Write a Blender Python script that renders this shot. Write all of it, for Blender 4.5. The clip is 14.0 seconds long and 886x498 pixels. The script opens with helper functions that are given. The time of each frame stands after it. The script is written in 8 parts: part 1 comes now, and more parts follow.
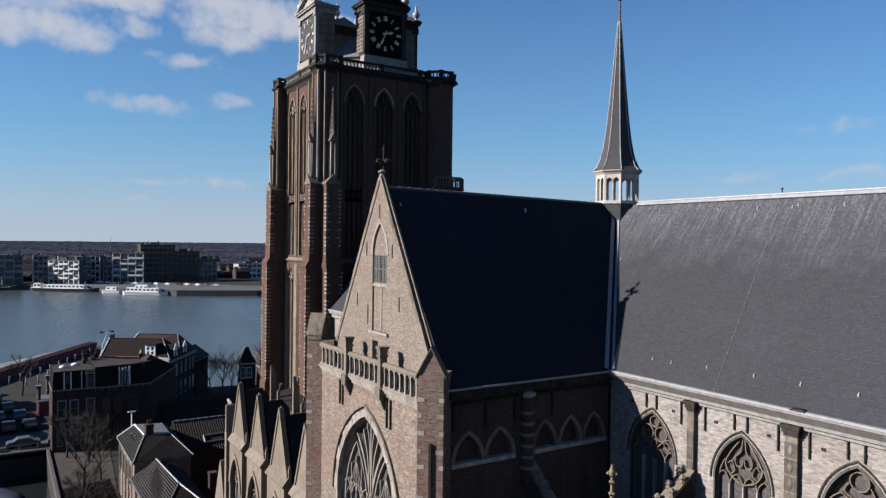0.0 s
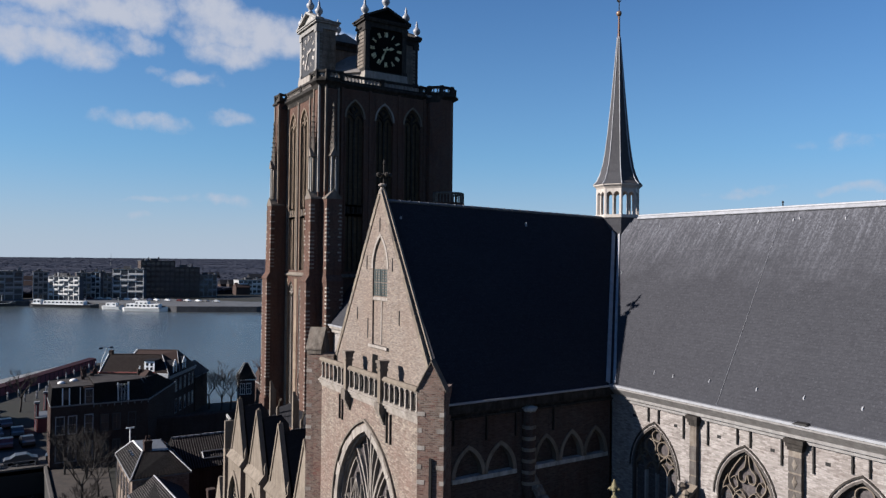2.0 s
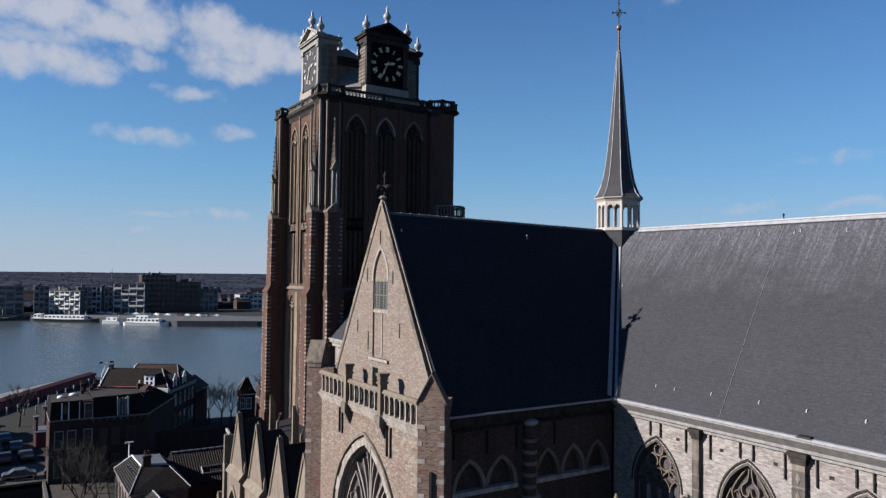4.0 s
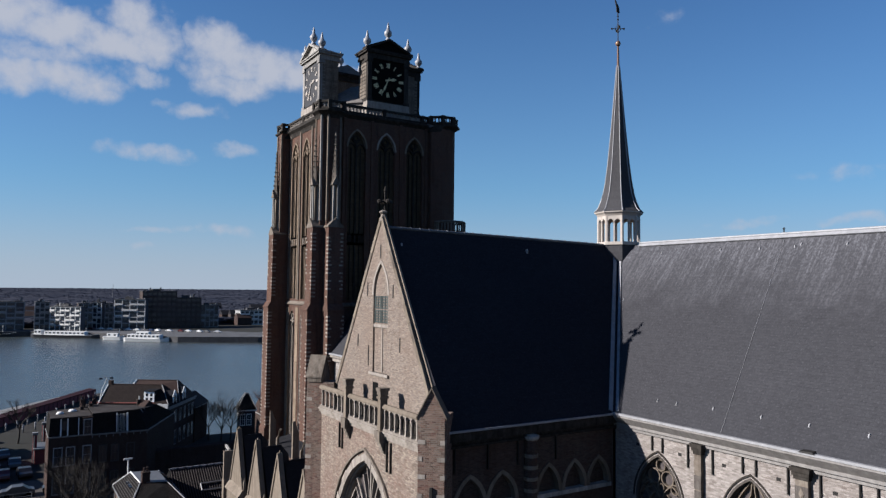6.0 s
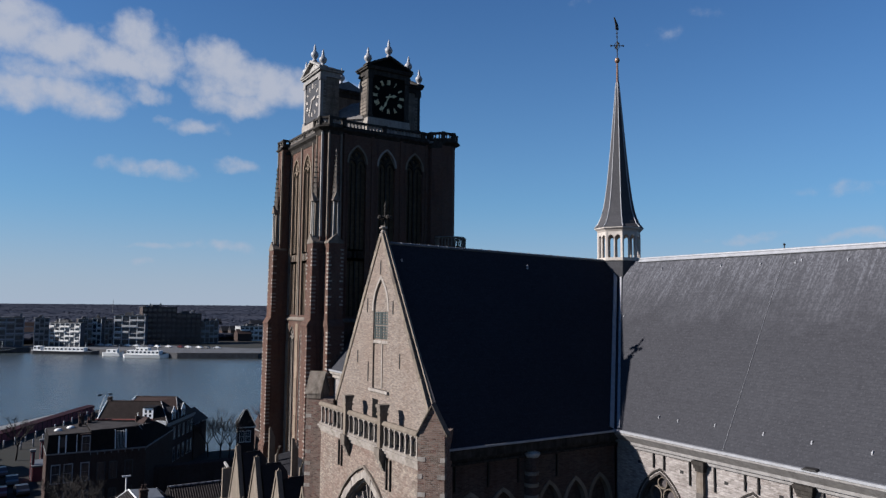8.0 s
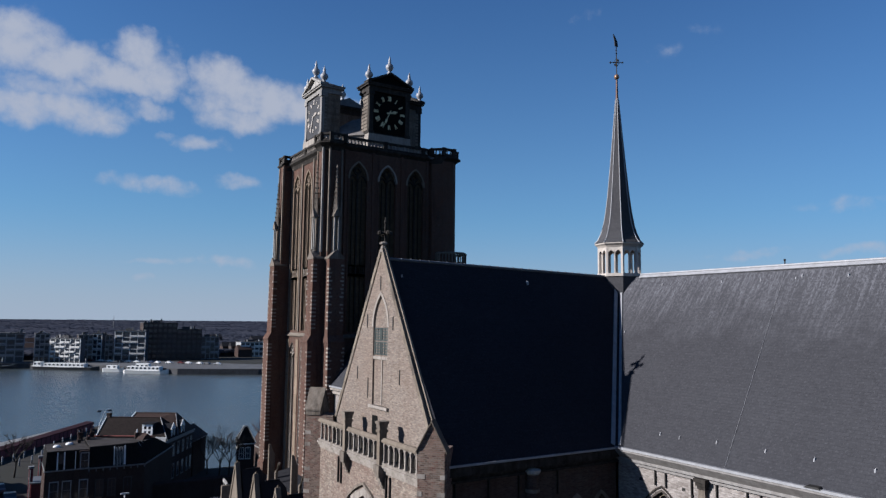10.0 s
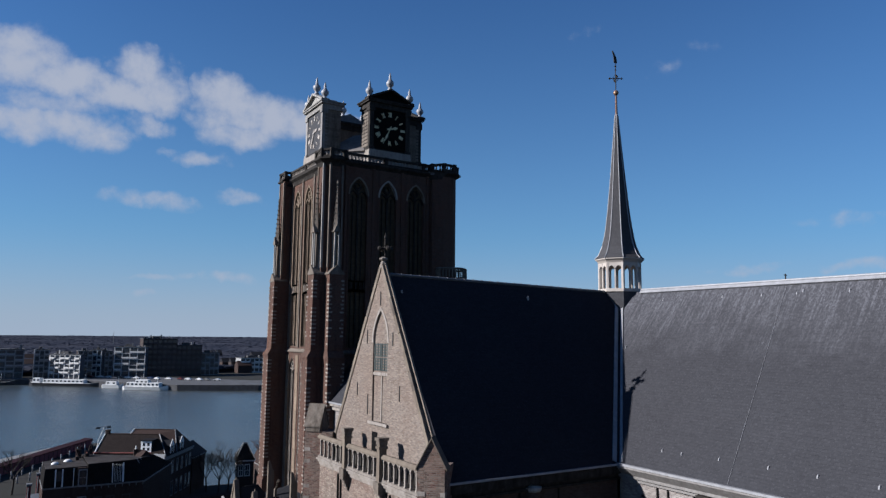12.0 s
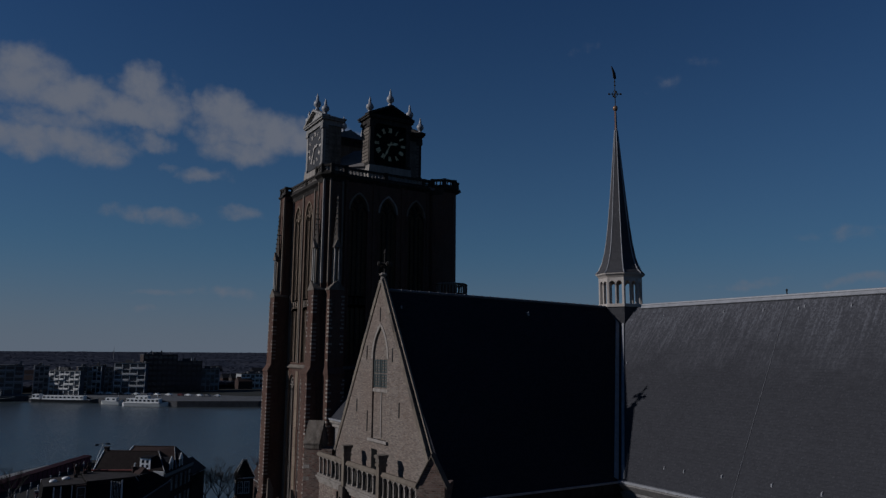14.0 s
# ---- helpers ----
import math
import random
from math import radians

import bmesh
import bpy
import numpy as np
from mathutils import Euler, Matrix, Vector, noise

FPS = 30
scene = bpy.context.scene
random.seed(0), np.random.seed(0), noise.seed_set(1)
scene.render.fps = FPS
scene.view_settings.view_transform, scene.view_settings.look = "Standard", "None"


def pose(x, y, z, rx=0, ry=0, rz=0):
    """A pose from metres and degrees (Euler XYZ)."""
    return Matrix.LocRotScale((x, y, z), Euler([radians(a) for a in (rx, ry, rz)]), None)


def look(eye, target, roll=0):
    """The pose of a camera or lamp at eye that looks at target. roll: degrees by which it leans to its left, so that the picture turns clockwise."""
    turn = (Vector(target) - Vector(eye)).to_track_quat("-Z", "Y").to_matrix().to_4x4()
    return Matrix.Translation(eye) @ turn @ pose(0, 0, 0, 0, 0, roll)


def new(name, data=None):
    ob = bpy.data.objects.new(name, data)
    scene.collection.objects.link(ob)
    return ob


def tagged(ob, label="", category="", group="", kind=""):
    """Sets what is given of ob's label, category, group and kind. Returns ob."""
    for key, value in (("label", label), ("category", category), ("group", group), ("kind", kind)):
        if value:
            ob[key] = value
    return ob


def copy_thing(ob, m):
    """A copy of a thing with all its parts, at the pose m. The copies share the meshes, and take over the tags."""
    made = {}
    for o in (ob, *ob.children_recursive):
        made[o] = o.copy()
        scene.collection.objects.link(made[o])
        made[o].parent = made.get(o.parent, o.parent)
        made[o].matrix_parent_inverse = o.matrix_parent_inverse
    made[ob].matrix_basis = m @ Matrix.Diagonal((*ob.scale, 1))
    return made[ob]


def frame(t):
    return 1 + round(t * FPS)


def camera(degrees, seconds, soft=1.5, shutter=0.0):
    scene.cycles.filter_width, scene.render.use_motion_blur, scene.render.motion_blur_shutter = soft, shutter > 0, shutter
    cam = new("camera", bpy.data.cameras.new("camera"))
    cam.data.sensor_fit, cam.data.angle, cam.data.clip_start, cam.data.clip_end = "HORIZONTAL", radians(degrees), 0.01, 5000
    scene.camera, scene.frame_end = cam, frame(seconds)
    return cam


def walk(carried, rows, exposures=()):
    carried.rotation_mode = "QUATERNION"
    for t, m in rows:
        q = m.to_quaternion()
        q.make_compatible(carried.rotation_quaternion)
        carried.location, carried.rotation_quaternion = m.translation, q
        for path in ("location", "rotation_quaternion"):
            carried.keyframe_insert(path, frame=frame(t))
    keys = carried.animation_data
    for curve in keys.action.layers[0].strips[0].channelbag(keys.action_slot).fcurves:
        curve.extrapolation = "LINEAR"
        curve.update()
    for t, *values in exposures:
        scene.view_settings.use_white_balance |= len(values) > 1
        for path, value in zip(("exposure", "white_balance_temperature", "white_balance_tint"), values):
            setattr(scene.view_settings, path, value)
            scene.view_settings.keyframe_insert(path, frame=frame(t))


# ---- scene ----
# camera: a drone that hovers south-east of the transept and tilts up
cam = camera(64.36, 14.0, soft=1.35)
PATH = [  # t, x, y, z, pitch, yaw, roll
    (0, 34.423, -35.666, 30.000, -0.509, 57.822, 0.651),
    (0.5, 34.399, -35.647, 29.960, -0.143, 57.826, 0.658),
    (1, 34.380, -35.634, 29.927, 0.205, 57.839, 0.633),
    (1.5, 34.363, -35.624, 29.895, 0.488, 57.843, 0.628),
    (2, 34.347, -35.615, 29.855, 0.806, 57.866, 0.634),
    (2.5, 34.330, -35.602, 29.818, 1.118, 57.904, 0.653),
    (3, 34.320, -35.587, 29.788, 1.400, 57.925, 0.670),
    (5.5, 34.337, -35.535, 29.666, 2.967, 58.050, 0.606),
    (6, 34.340, -35.528, 29.652, 3.281, 58.066, 0.612),
    (6.5, 34.339, -35.523, 29.645, 3.598, 58.069, 0.611),
    (7, 34.330, -35.515, 29.643, 3.936, 58.088, 0.599),
    (7.5, 34.323, -35.506, 29.647, 4.251, 58.097, 0.590),
    (8, 34.324, -35.492, 29.650, 4.570, 58.118, 0.616),
    (10.5, 34.347, -35.427, 29.666, 6.144, 58.247, 0.605),
    (11, 34.343, -35.417, 29.670, 6.459, 58.264, 0.586),
    (11.5, 34.338, -35.410, 29.664, 6.786, 58.264, 0.576),
    (12, 34.327, -35.396, 29.662, 7.089, 58.280, 0.575),
    (12.5, 34.310, -35.374, 29.667, 7.376, 58.294, 0.584),
    (13, 34.295, -35.349, 29.675, 7.675, 58.324, 0.590),
    (13.5, 34.285, -35.320, 29.683, 8.006, 58.353, 0.561),
    (14, 34.277, -35.290, 29.696, 8.316, 58.369, 0.493),
]
walk(cam, [(t, pose(x, y, z, 90 + pitch, 0, yaw) @ pose(0, 0, 0, 0, 0, roll)) for t, x, y, z, pitch, yaw, roll in PATH],
     exposures=[(t, stops + 1.2, kelvin, 12) for t, stops, kelvin in ((0, 0.17, 6170), (3, 0.13, 6070), (6, 0.03, 6060), (8, -0.05, 5970), (11, -0.13, 5780), (13.25, -0.18, 5720), (13.5, -0.52, 5700), (13.75, -1.1, 5700), (14.0, -1.9, 5700))])

# world: clear winter sky with a bank of broken cloud in the west, low sun in the south
SUN_EL, SUN_AZ = 26.0, 201.5   # azimuth clockwise from +y
world = bpy.data.worlds.new("sky")
scene.world = world
world.use_nodes = True
wt = world.node_tree
wt.nodes.clear()


def wnode(kind, **values):
    n = wt.nodes.new(kind)
    for key, value in values.items():
        setattr(n, key, value)
    return n


def wmath(op, a, b=None, c=None):
    n = wnode("ShaderNodeMath", operation=op)
    for i, s in enumerate((a, b, c)):
        if s is None:
            continue
        if isinstance(s, (int, float)):
            n.inputs[i].default_value = s
        else:
            wt.links.new(s, n.inputs[i])
    return n.outputs[0]


sky = wnode("ShaderNodeTexSky", sky_type="NISHITA", sun_disc=False, sun_elevation=radians(SUN_EL), sun_rotation=radians(SUN_AZ),
            altitude=30.0, air_density=1.0, dust_density=0.0, ozone_density=3.0)
tc = wnode("ShaderNodeTexCoord")
sep = wnode("ShaderNodeSeparateXYZ")
wt.links.new(tc.outputs["Generated"], sep.inputs[0])
az = wmath("MULTIPLY", wmath("ARCTAN2", wmath("MULTIPLY", sep.outputs[0], -1.0), sep.outputs[1]), 57.2958)   # degrees left of +y
el = wmath("MULTIPLY", wmath("ARCSINE", sep.outputs[2]), 57.2958)
comb = wnode("ShaderNodeCombineXYZ")
wt.links.new(az, comb.inputs[0])
wt.links.new(el, comb.inputs[1])
warp = wnode("ShaderNodeTexNoise")
warp.inputs["Scale"].default_value = 0.3
warp.inputs["Detail"].default_value = 5.0
wt.links.new(comb.outputs[0], warp.inputs["Vector"])
wsep = wnode("ShaderNodeSeparateColor")
wt.links.new(warp.outputs["Color"], wsep.inputs[0])
az = wmath("ADD", az, wmath("MULTIPLY", wmath("SUBTRACT", wsep.outputs[0], 0.5), 4.2))
el_w = wmath("ADD", el, wmath("MULTIPLY", wmath("SUBTRACT", wsep.outputs[1], 0.5), 2.6))
nz = wnode("ShaderNodeTexNoise")
nz.inputs["Scale"].default_value = 0.5
nz.inputs["Detail"].default_value = 9.0
nz.inputs["Roughness"].default_value = 0.58
wt.links.new(comb.outputs[0], nz.inputs["Vector"])
# soft cloud banks: azimuth, elevation, half width, half height, thickness
BANKS = [(90.3, 18.9, 3.8, 2.1, 1.0), (87.2, 18.2, 3.2, 1.6, 1.0), (84.6, 17.5, 2.7, 1.5, 1.0), (82.2, 19.2, 2.5, 2.0, 1.0), (80.9, 18.0, 2.1, 1.8, 1.0), (82.4, 17.2, 2.4, 1.4, 0.95),
         (90.0, 14.6, 3.6, 1.6, 0.95), (86.8, 14.6, 3.1, 1.5, 0.9), (84.2, 14.2, 2.4, 1.2, 0.8), (88.5, 16.3, 4.6, 1.3, 0.75), (81.6, 15.3, 2.4, 0.8, 0.75),
         (76.4, 18.2, 2.9, 1.9, 1.0), (74.4, 17.2, 3.0, 2.1, 1.0), (72.0, 16.9, 2.8, 1.8, 1.0), (69.8, 16.9, 3.0, 1.8, 1.0), (67.4, 16.8, 2.6, 1.5, 0.9), (74.4, 15.4, 3.8, 1.2, 0.9), (78.0, 13.4, 2.4, 0.7, 0.85), (77.0, 16.6, 2.2, 1.3, 0.85),
         (81.2, 9.9, 4.2, 0.75, 0.68), (74.4, 10.6, 2.4, 0.65, 0.62), (80.4, 4.4, 2.8, 0.4, 0.6), (75.2, 4.4, 2.8, 0.6, 0.6), (81.5, 2.9, 1.4, 0.3, 0.5), (97, 16.5, 5, 3, 1.0), (106, 13, 7, 3, 1.0), (118, 17, 6, 3, 0.9),
         (34.6, 5.2, 3.6, 0.45, 0.5), (27.0, 5.4, 4.8, 0.5, 0.55), (26.5, 8.6, 5.0, 0.7, 0.42), (40.8, 20.6, 2.4, 0.8, 0.36), (37.6, 22.0, 2.6, 0.7, 0.36), (46.8, 23.6, 1.6, 0.9, 0.36), (60.0, 4.0, 6, 0.6, 0.35)]
total = None
for a0, e0, wa, he, thick in BANKS:
    da = wmath("DIVIDE", wmath("SUBTRACT", az, a0), wa)
    de = wmath("DIVIDE", wmath("SUBTRACT", el_w, e0), he)
    r2 = wmath("ADD", wmath("MULTIPLY", da, da), wmath("MULTIPLY", de, de))
    lump = wmath("MULTIPLY", wmath("MAXIMUM", wmath("SUBTRACT", 1.6, r2), 0.0), thick)
    total = lump if total is None else wmath("MAXIMUM", total, lump)
dens = wmath("ADD", total, wmath("MULTIPLY", wmath("SUBTRACT", nz.outputs["Fac"], 0.5), 2.0))
dens = wmath("MULTIPLY", wmath("SUBTRACT", dens, 0.35), wmath("MINIMUM", wmath("MULTIPLY", total, 2.0), 1.0))
cover = wnode("ShaderNodeMapRange", interpolation_type="SMOOTHSTEP")
cover.inputs["From Max"].default_value = 1.35
cover.inputs["To Max"].default_value = 0.95
wt.links.new(dens, cover.inputs["Value"])
mix = wnode("ShaderNodeMix", data_type="RGBA")
wt.links.new(cover.outputs[0], mix.inputs["Factor"])
haze = wnode("ShaderNodeMix", data_type="RGBA")
wt.links.new(wmath("MULTIPLY", wmath("POWER", 2.718, wmath("MULTIPLY", wmath("ABSOLUTE", el), -0.092)), 0.95), haze.inputs["Factor"])
tint = wnode("ShaderNodeMix", data_type="RGBA", blend_type="MULTIPLY")
tint.inputs["Factor"].default_value = 1.0
wt.links.new(sky.outputs[0], tint.inputs[6])
tint.inputs[7].default_value = (0.325, 0.568, 0.862, 1)
wt.links.new(tint.outputs[2], haze.inputs[6])
# grey-white at the horizon, clearing to pale cyan above it
clear = wnode("ShaderNodeMix", data_type="RGBA")
rise = wnode("ShaderNodeMapRange", interpolation_type="SMOOTHSTEP")
rise.inputs["From Min"].default_value, rise.inputs["From Max"].default_value = 1.0, 9.0
wt.links.new(el, rise.inputs["Value"])
wt.links.new(rise.outputs[0], clear.inputs["Factor"])
clear.inputs[6].default_value, clear.inputs[7].default_value = (3.6, 4.15, 4.75, 1), (2.42, 4.35, 5.15, 1)
wt.links.new(clear.outputs[2], haze.inputs[7])
wt.links.new(haze.outputs[2], mix.inputs[6])
mix.inputs[7].default_value = (4.25, 4.4, 4.8, 1)
bg = wnode("ShaderNodeBackground")
bg.inputs["Strength"].default_value = 0.05
wt.links.new(mix.outputs[2], bg.inputs[0])
wout = wnode("ShaderNodeOutputWorld")
wt.links.new(bg.outputs[0], wout.inputs[0])

sun = new("sun", bpy.data.lights.new("sun", "SUN"))
sun.data.energy, sun.data.angle, sun.data.color = 5.0, radians(0.55), (1.0, 0.93, 0.83)
sun.matrix_world = look((-32.9, -83.6, 43.8), (0, 0, 0))

# ---- materials ----
class Mat:
    """A node material: position, wall coordinates and a few texture shorthands."""
    def __init__(self, name, rough=0.8, metal=0.0, spec=0.4):
        self.m = bpy.data.materials.new(name)
        self.m.use_nodes = True
        self.t = self.m.node_tree
        self.b = self.t.nodes["Principled BSDF"]
        self.b.inputs["Roughness"].default_value = rough
        self.b.inputs["Metallic"].default_value = metal
        self.b.inputs["Specular IOR Level"].default_value = spec
        self.g = self.t.nodes.new("ShaderNodeNewGeometry")

    def n(self, kind, **values):
        n = self.t.nodes.new(kind)
        for key, value in values.items():
            setattr(n, key, value)
        return n

    def link(self, a, b):
        self.t.links.new(a, b)

    def put(self, socket, v):
        if isinstance(v, (int, float, tuple)):
            socket.default_value = v
        else:
            self.link(v, socket)

    def math(self, op, a, b=0.0, c=0.0):
        n = self.n("ShaderNodeMath", operation=op)
        for s, v in zip(n.inputs, (a, b, c)):
            self.put(s, v)
        return n.outputs[0]

    def vec(self, op, a, b=(0, 0, 0)):
        n = self.n("ShaderNodeVectorMath", operation=op)
        self.put(n.inputs[0], a)
        self.put(n.inputs[1], b)
        return n.outputs["Value"] if op == "DOT_PRODUCT" else n.outputs[0]

    def wall(self):
        """(along the wall, up the wall, 0) in metres, for vertical and sloping faces alike."""
        across = self.vec("NORMALIZE", self.vec("CROSS_PRODUCT", self.g.outputs["True Normal"], (0, 0, 1)))
        up = self.vec("CROSS_PRODUCT", across, self.g.outputs["True Normal"])
        c = self.n("ShaderNodeCombineXYZ")
        self.link(self.vec("DOT_PRODUCT", self.g.outputs["Position"], across), c.inputs[0])
        self.link(self.vec("DOT_PRODUCT", self.g.outputs["Position"], up), c.inputs[1])
        return c.outputs[0]

    def noise(self, scale, detail=4.0, rough=0.6, vector=None, stretch=None):
        n = self.n("ShaderNodeTexNoise")
        n.inputs["Scale"].default_value, n.inputs["Detail"].default_value, n.inputs["Roughness"].default_value = scale, detail, rough
        v = self.g.outputs["Position"] if vector is None else vector
        if stretch:
            v = self.vec("MULTIPLY", v, stretch)
        self.link(v, n.inputs["Vector"])
        return n.outputs["Fac"]

    def ramp(self, fac, *stops):
        n = self.n("ShaderNodeValToRGB")
        while len(n.color_ramp.elements) < len(stops):
            n.color_ramp.elements.new(0.5)
        for e, (p, c) in zip(n.color_ramp.elements, stops):
            e.position, e.color = p, (*c, 1) if len(c) == 3 else c
        self.link(fac, n.inputs[0])
        return n.outputs[0]

    def mix(self, fac, a, b, mode="MIX"):
        n = self.n("ShaderNodeMix", data_type="RGBA", blend_type=mode)
        for s, v in zip((n.inputs["Factor"], n.inputs[6], n.inputs[7]), (fac, a, b)):
            self.put(s, (*v, 1) if isinstance(v, tuple) and len(v) == 3 else v)
        return n.outputs[2]

    def fit(self, v, a, b, c=0.0, d=1.0):
        n = self.n("ShaderNodeMapRange")
        self.put(n.inputs[0], v)
        for i, x in enumerate((a, b, c, d)):
            n.inputs[1 + i].default_value = x
        return n.outputs[0]

    def color(self, c):
        self.put(self.b.inputs["Base Color"], c)
        return self

    def rough(self, v):
        self.put(self.b.inputs["Roughness"], v)
        return self

    def bump(self, h, strength=0.5, distance=0.02):
        n = self.n("ShaderNodeBump")
        n.inputs["Strength"].default_value, n.inputs["Distance"].default_value = strength, distance
        self.link(h, n.inputs["Height"])
        self.link(n.outputs[0], self.b.inputs["Normal"])
        return self


def brick_mat(name, one, two, mortar, patch, stain, length=0.21, height=0.06, grime=0.5, mottle=0.5):
    m = Mat(name, 0.9, spec=0.06)
    wall = m.wall()
    b = m.n("ShaderNodeTexBrick", offset=0.5)
    for key, v in (("Scale", 1.0), ("Mortar Size", 0.015), ("Mortar Smooth", 0.2), ("Bias", 0.0), ("Brick Width", length), ("Row Height", height)):
        b.inputs[key].default_value = v
    b.inputs["Color1"].default_value, b.inputs["Color2"].default_value, b.inputs["Mortar"].default_value = (*[x * 1.2 for x in one], 1), (*[x * 0.68 for x in two], 1), (*[x * 1.25 for x in mortar], 1)
    m.link(wall, b.inputs["Vector"])
    big = m.fit(m.noise(0.35, 5, 0.62), 0.42, 0.66)
    c = m.mix(m.math("MULTIPLY", big, mottle), b.outputs["Color"], patch)
    # single bricks that differ, in clusters
    cell = m.n("ShaderNodeTexVoronoi", feature="F1")
    cell.inputs["Scale"].default_value = 1.0
    m.link(m.vec("MULTIPLY", wall, (1 / length, 1 / height, 1)), cell.inputs["Vector"])
    sep = m.n("ShaderNodeSeparateColor")
    m.link(cell.outputs["Color"], sep.inputs[0])
    odd = m.math("MULTIPLY", m.fit(sep.outputs[0], 0.6, 0.9), m.fit(m.noise(1.6, 5, 0.65), 0.4, 0.62))
    c = m.mix(m.math("MULTIPLY", odd, 0.7), c, patch)
    odd2 = m.fit(sep.outputs[1], 0.75, 0.95, 0, 0.3)
    c = m.mix(odd2, c, tuple(min(1, x * 1.5) for x in one))
    course = m.noise(4.5, 6, 0.8, vector=m.vec("MULTIPLY", wall, (0.7, 2.6, 1)))
    c = m.mix(m.fit(course, 0.52, 0.74, 0, 0.36), c, stain)
    c = m.mix(m.fit(course, 0.44, 0.28, 0, 0.28), c, tuple(min(1, x * 1.35) for x in one))
    run = m.fit(m.noise(1.0, 5, 0.6, stretch=(2.2, 2.2, 0.16)), 0.5, 0.78, 0, grime)
    c = m.mix(run, c, stain)
    m.color(c)
    m.bump(m.math("ADD", m.math("MULTIPLY", b.outputs["Fac"], -1.0), m.math("MULTIPLY", m.noise(22, 3), 0.8)), 0.7, 0.018)
    return m.m


def stone_mat(name, base, dark, pale, rough=0.85, grime=0.6, spec=0.1):
    m = Mat(name, rough, spec=spec)
    c = m.mix(m.fit(m.noise(3.0, 6, 0.65), 0.35, 0.7), base, pale)
    run = m.fit(m.noise(1.3, 6, 0.66, stretch=(2.4, 2.4, 0.3)), 0.42, 0.7, 0, grime)
    c = m.mix(run, c, dark)
    c = m.mix(m.fit(m.noise(17, 4, 0.7), 0.52, 0.75, 0, 0.45), c, dark)
    own = m.n("ShaderNodeObjectInfo").outputs["Random"]
    c = m.mix(m.fit(own, 0.45, 1.0, 0, 0.42), c, dark)
    m.color(c)
    m.bump(m.math("ADD", m.noise(30, 4, 0.7), m.math("MULTIPLY", m.noise(5, 4), 0.8)), 0.5, 0.02)
    return m.m


def slate_mat(name, base, pale, length=0.28, height=0.17, streak=0.6, rough=0.75, spec=0.0, joint=0.85, spread=1.14):
    """Slates in rows, each a little different, with pale weather streaks down from the ridge."""
    m = Mat(name, rough, spec=spec)
    wall = m.wall()
    b = m.n("ShaderNodeTexBrick", offset=0.5)
    for key, v in (("Scale", 1.0), ("Mortar Size", 0.008), ("Mortar Smooth", 0.2), ("Bias", 0.0), ("Brick Width", length), ("Row Height", height)):
        b.inputs[key].default_value = v
    b.inputs["Color1"].default_value = (*base, 1)
    b.inputs["Color2"].default_value = (*[x * spread for x in base], 1)
    b.inputs["Mortar"].default_value = (*[x * joint for x in base], 1)
    m.link(wall, b.inputs["Vector"])
    grain = m.noise(3.0, 6, 0.75, vector=m.vec("MULTIPLY", wall, (1.0, 1.25, 1)))
    broad = m.noise(0.25, 4, 0.6, vector=wall)
    c = m.mix(m.fit(grain, 0.35, 0.72, 0, 0.55), b.outputs["Color"], pale)
    c = m.mix(m.fit(broad, 0.38, 0.62, 0, 0.3), c, tuple(x * 0.86 for x in base))
    speck = m.fit(m.noise(9, 3, 0.7, vector=wall), 0.54, 0.7, 0, 0.62)
    c = m.mix(speck, c, tuple(min(1, x * 1.25) for x in pale))
    # fine streaks, dense near the ridge, broken up further down
    sep = m.n("ShaderNodeSeparateXYZ")
    m.link(m.g.outputs["Position"], sep.inputs[0])
    fine = m.math("ADD", m.math("MULTIPLY", m.noise(1.0, 5, 0.75, vector=m.vec("MULTIPLY", wall, (5.0, 0.32, 1))), 0.5), m.math("MULTIPLY", m.noise(1.0, 4, 0.75, vector=m.vec("MULTIPLY", wall, (9.0, 5.0, 1))), 0.5))
    high = m.fit(m.math("ADD", sep.outputs[2], m.math("MULTIPLY", m.noise(0.7, 5, 0.6), 5.0)), 31.2, 35.0)
    c = m.mix(m.math("MULTIPLY", high, streak * 0.35), c, tuple(min(1, x * 1.8) for x in pale))
    s = m.math("MULTIPLY", m.fit(fine, 0.47, 0.6), m.math("MULTIPLY", high, streak))
    c = m.mix(s, c, tuple(min(1, x * 3.0) for x in pale))
    # single pale flecks where slates have chipped
    chip = m.fit(m.noise(2.2, 6, 0.8, vector=m.vec("MULTIPLY", wall, (2.2, 0.8, 1))), 0.66, 0.78, 0, min(1.0, streak * 1.2))
    c = m.mix(chip, c, tuple(min(1, x * 2.2) for x in pale))
    m.color(c)
    m.rough(m.fit(m.noise(6, 4, 0.7, vector=wall), 0.3, 0.7, rough - 0.08, rough + 0.15))
    m.bump(m.math("ADD", m.math("MULTIPLY", b.outputs["Fac"], -1.0), m.math("MULTIPLY", m.noise(1.0, 4, 0.7, vector=m.vec("MULTIPLY", wall, (7.0, 5.5, 1))), 1.6)), 0.5, 0.02)
    return m.m


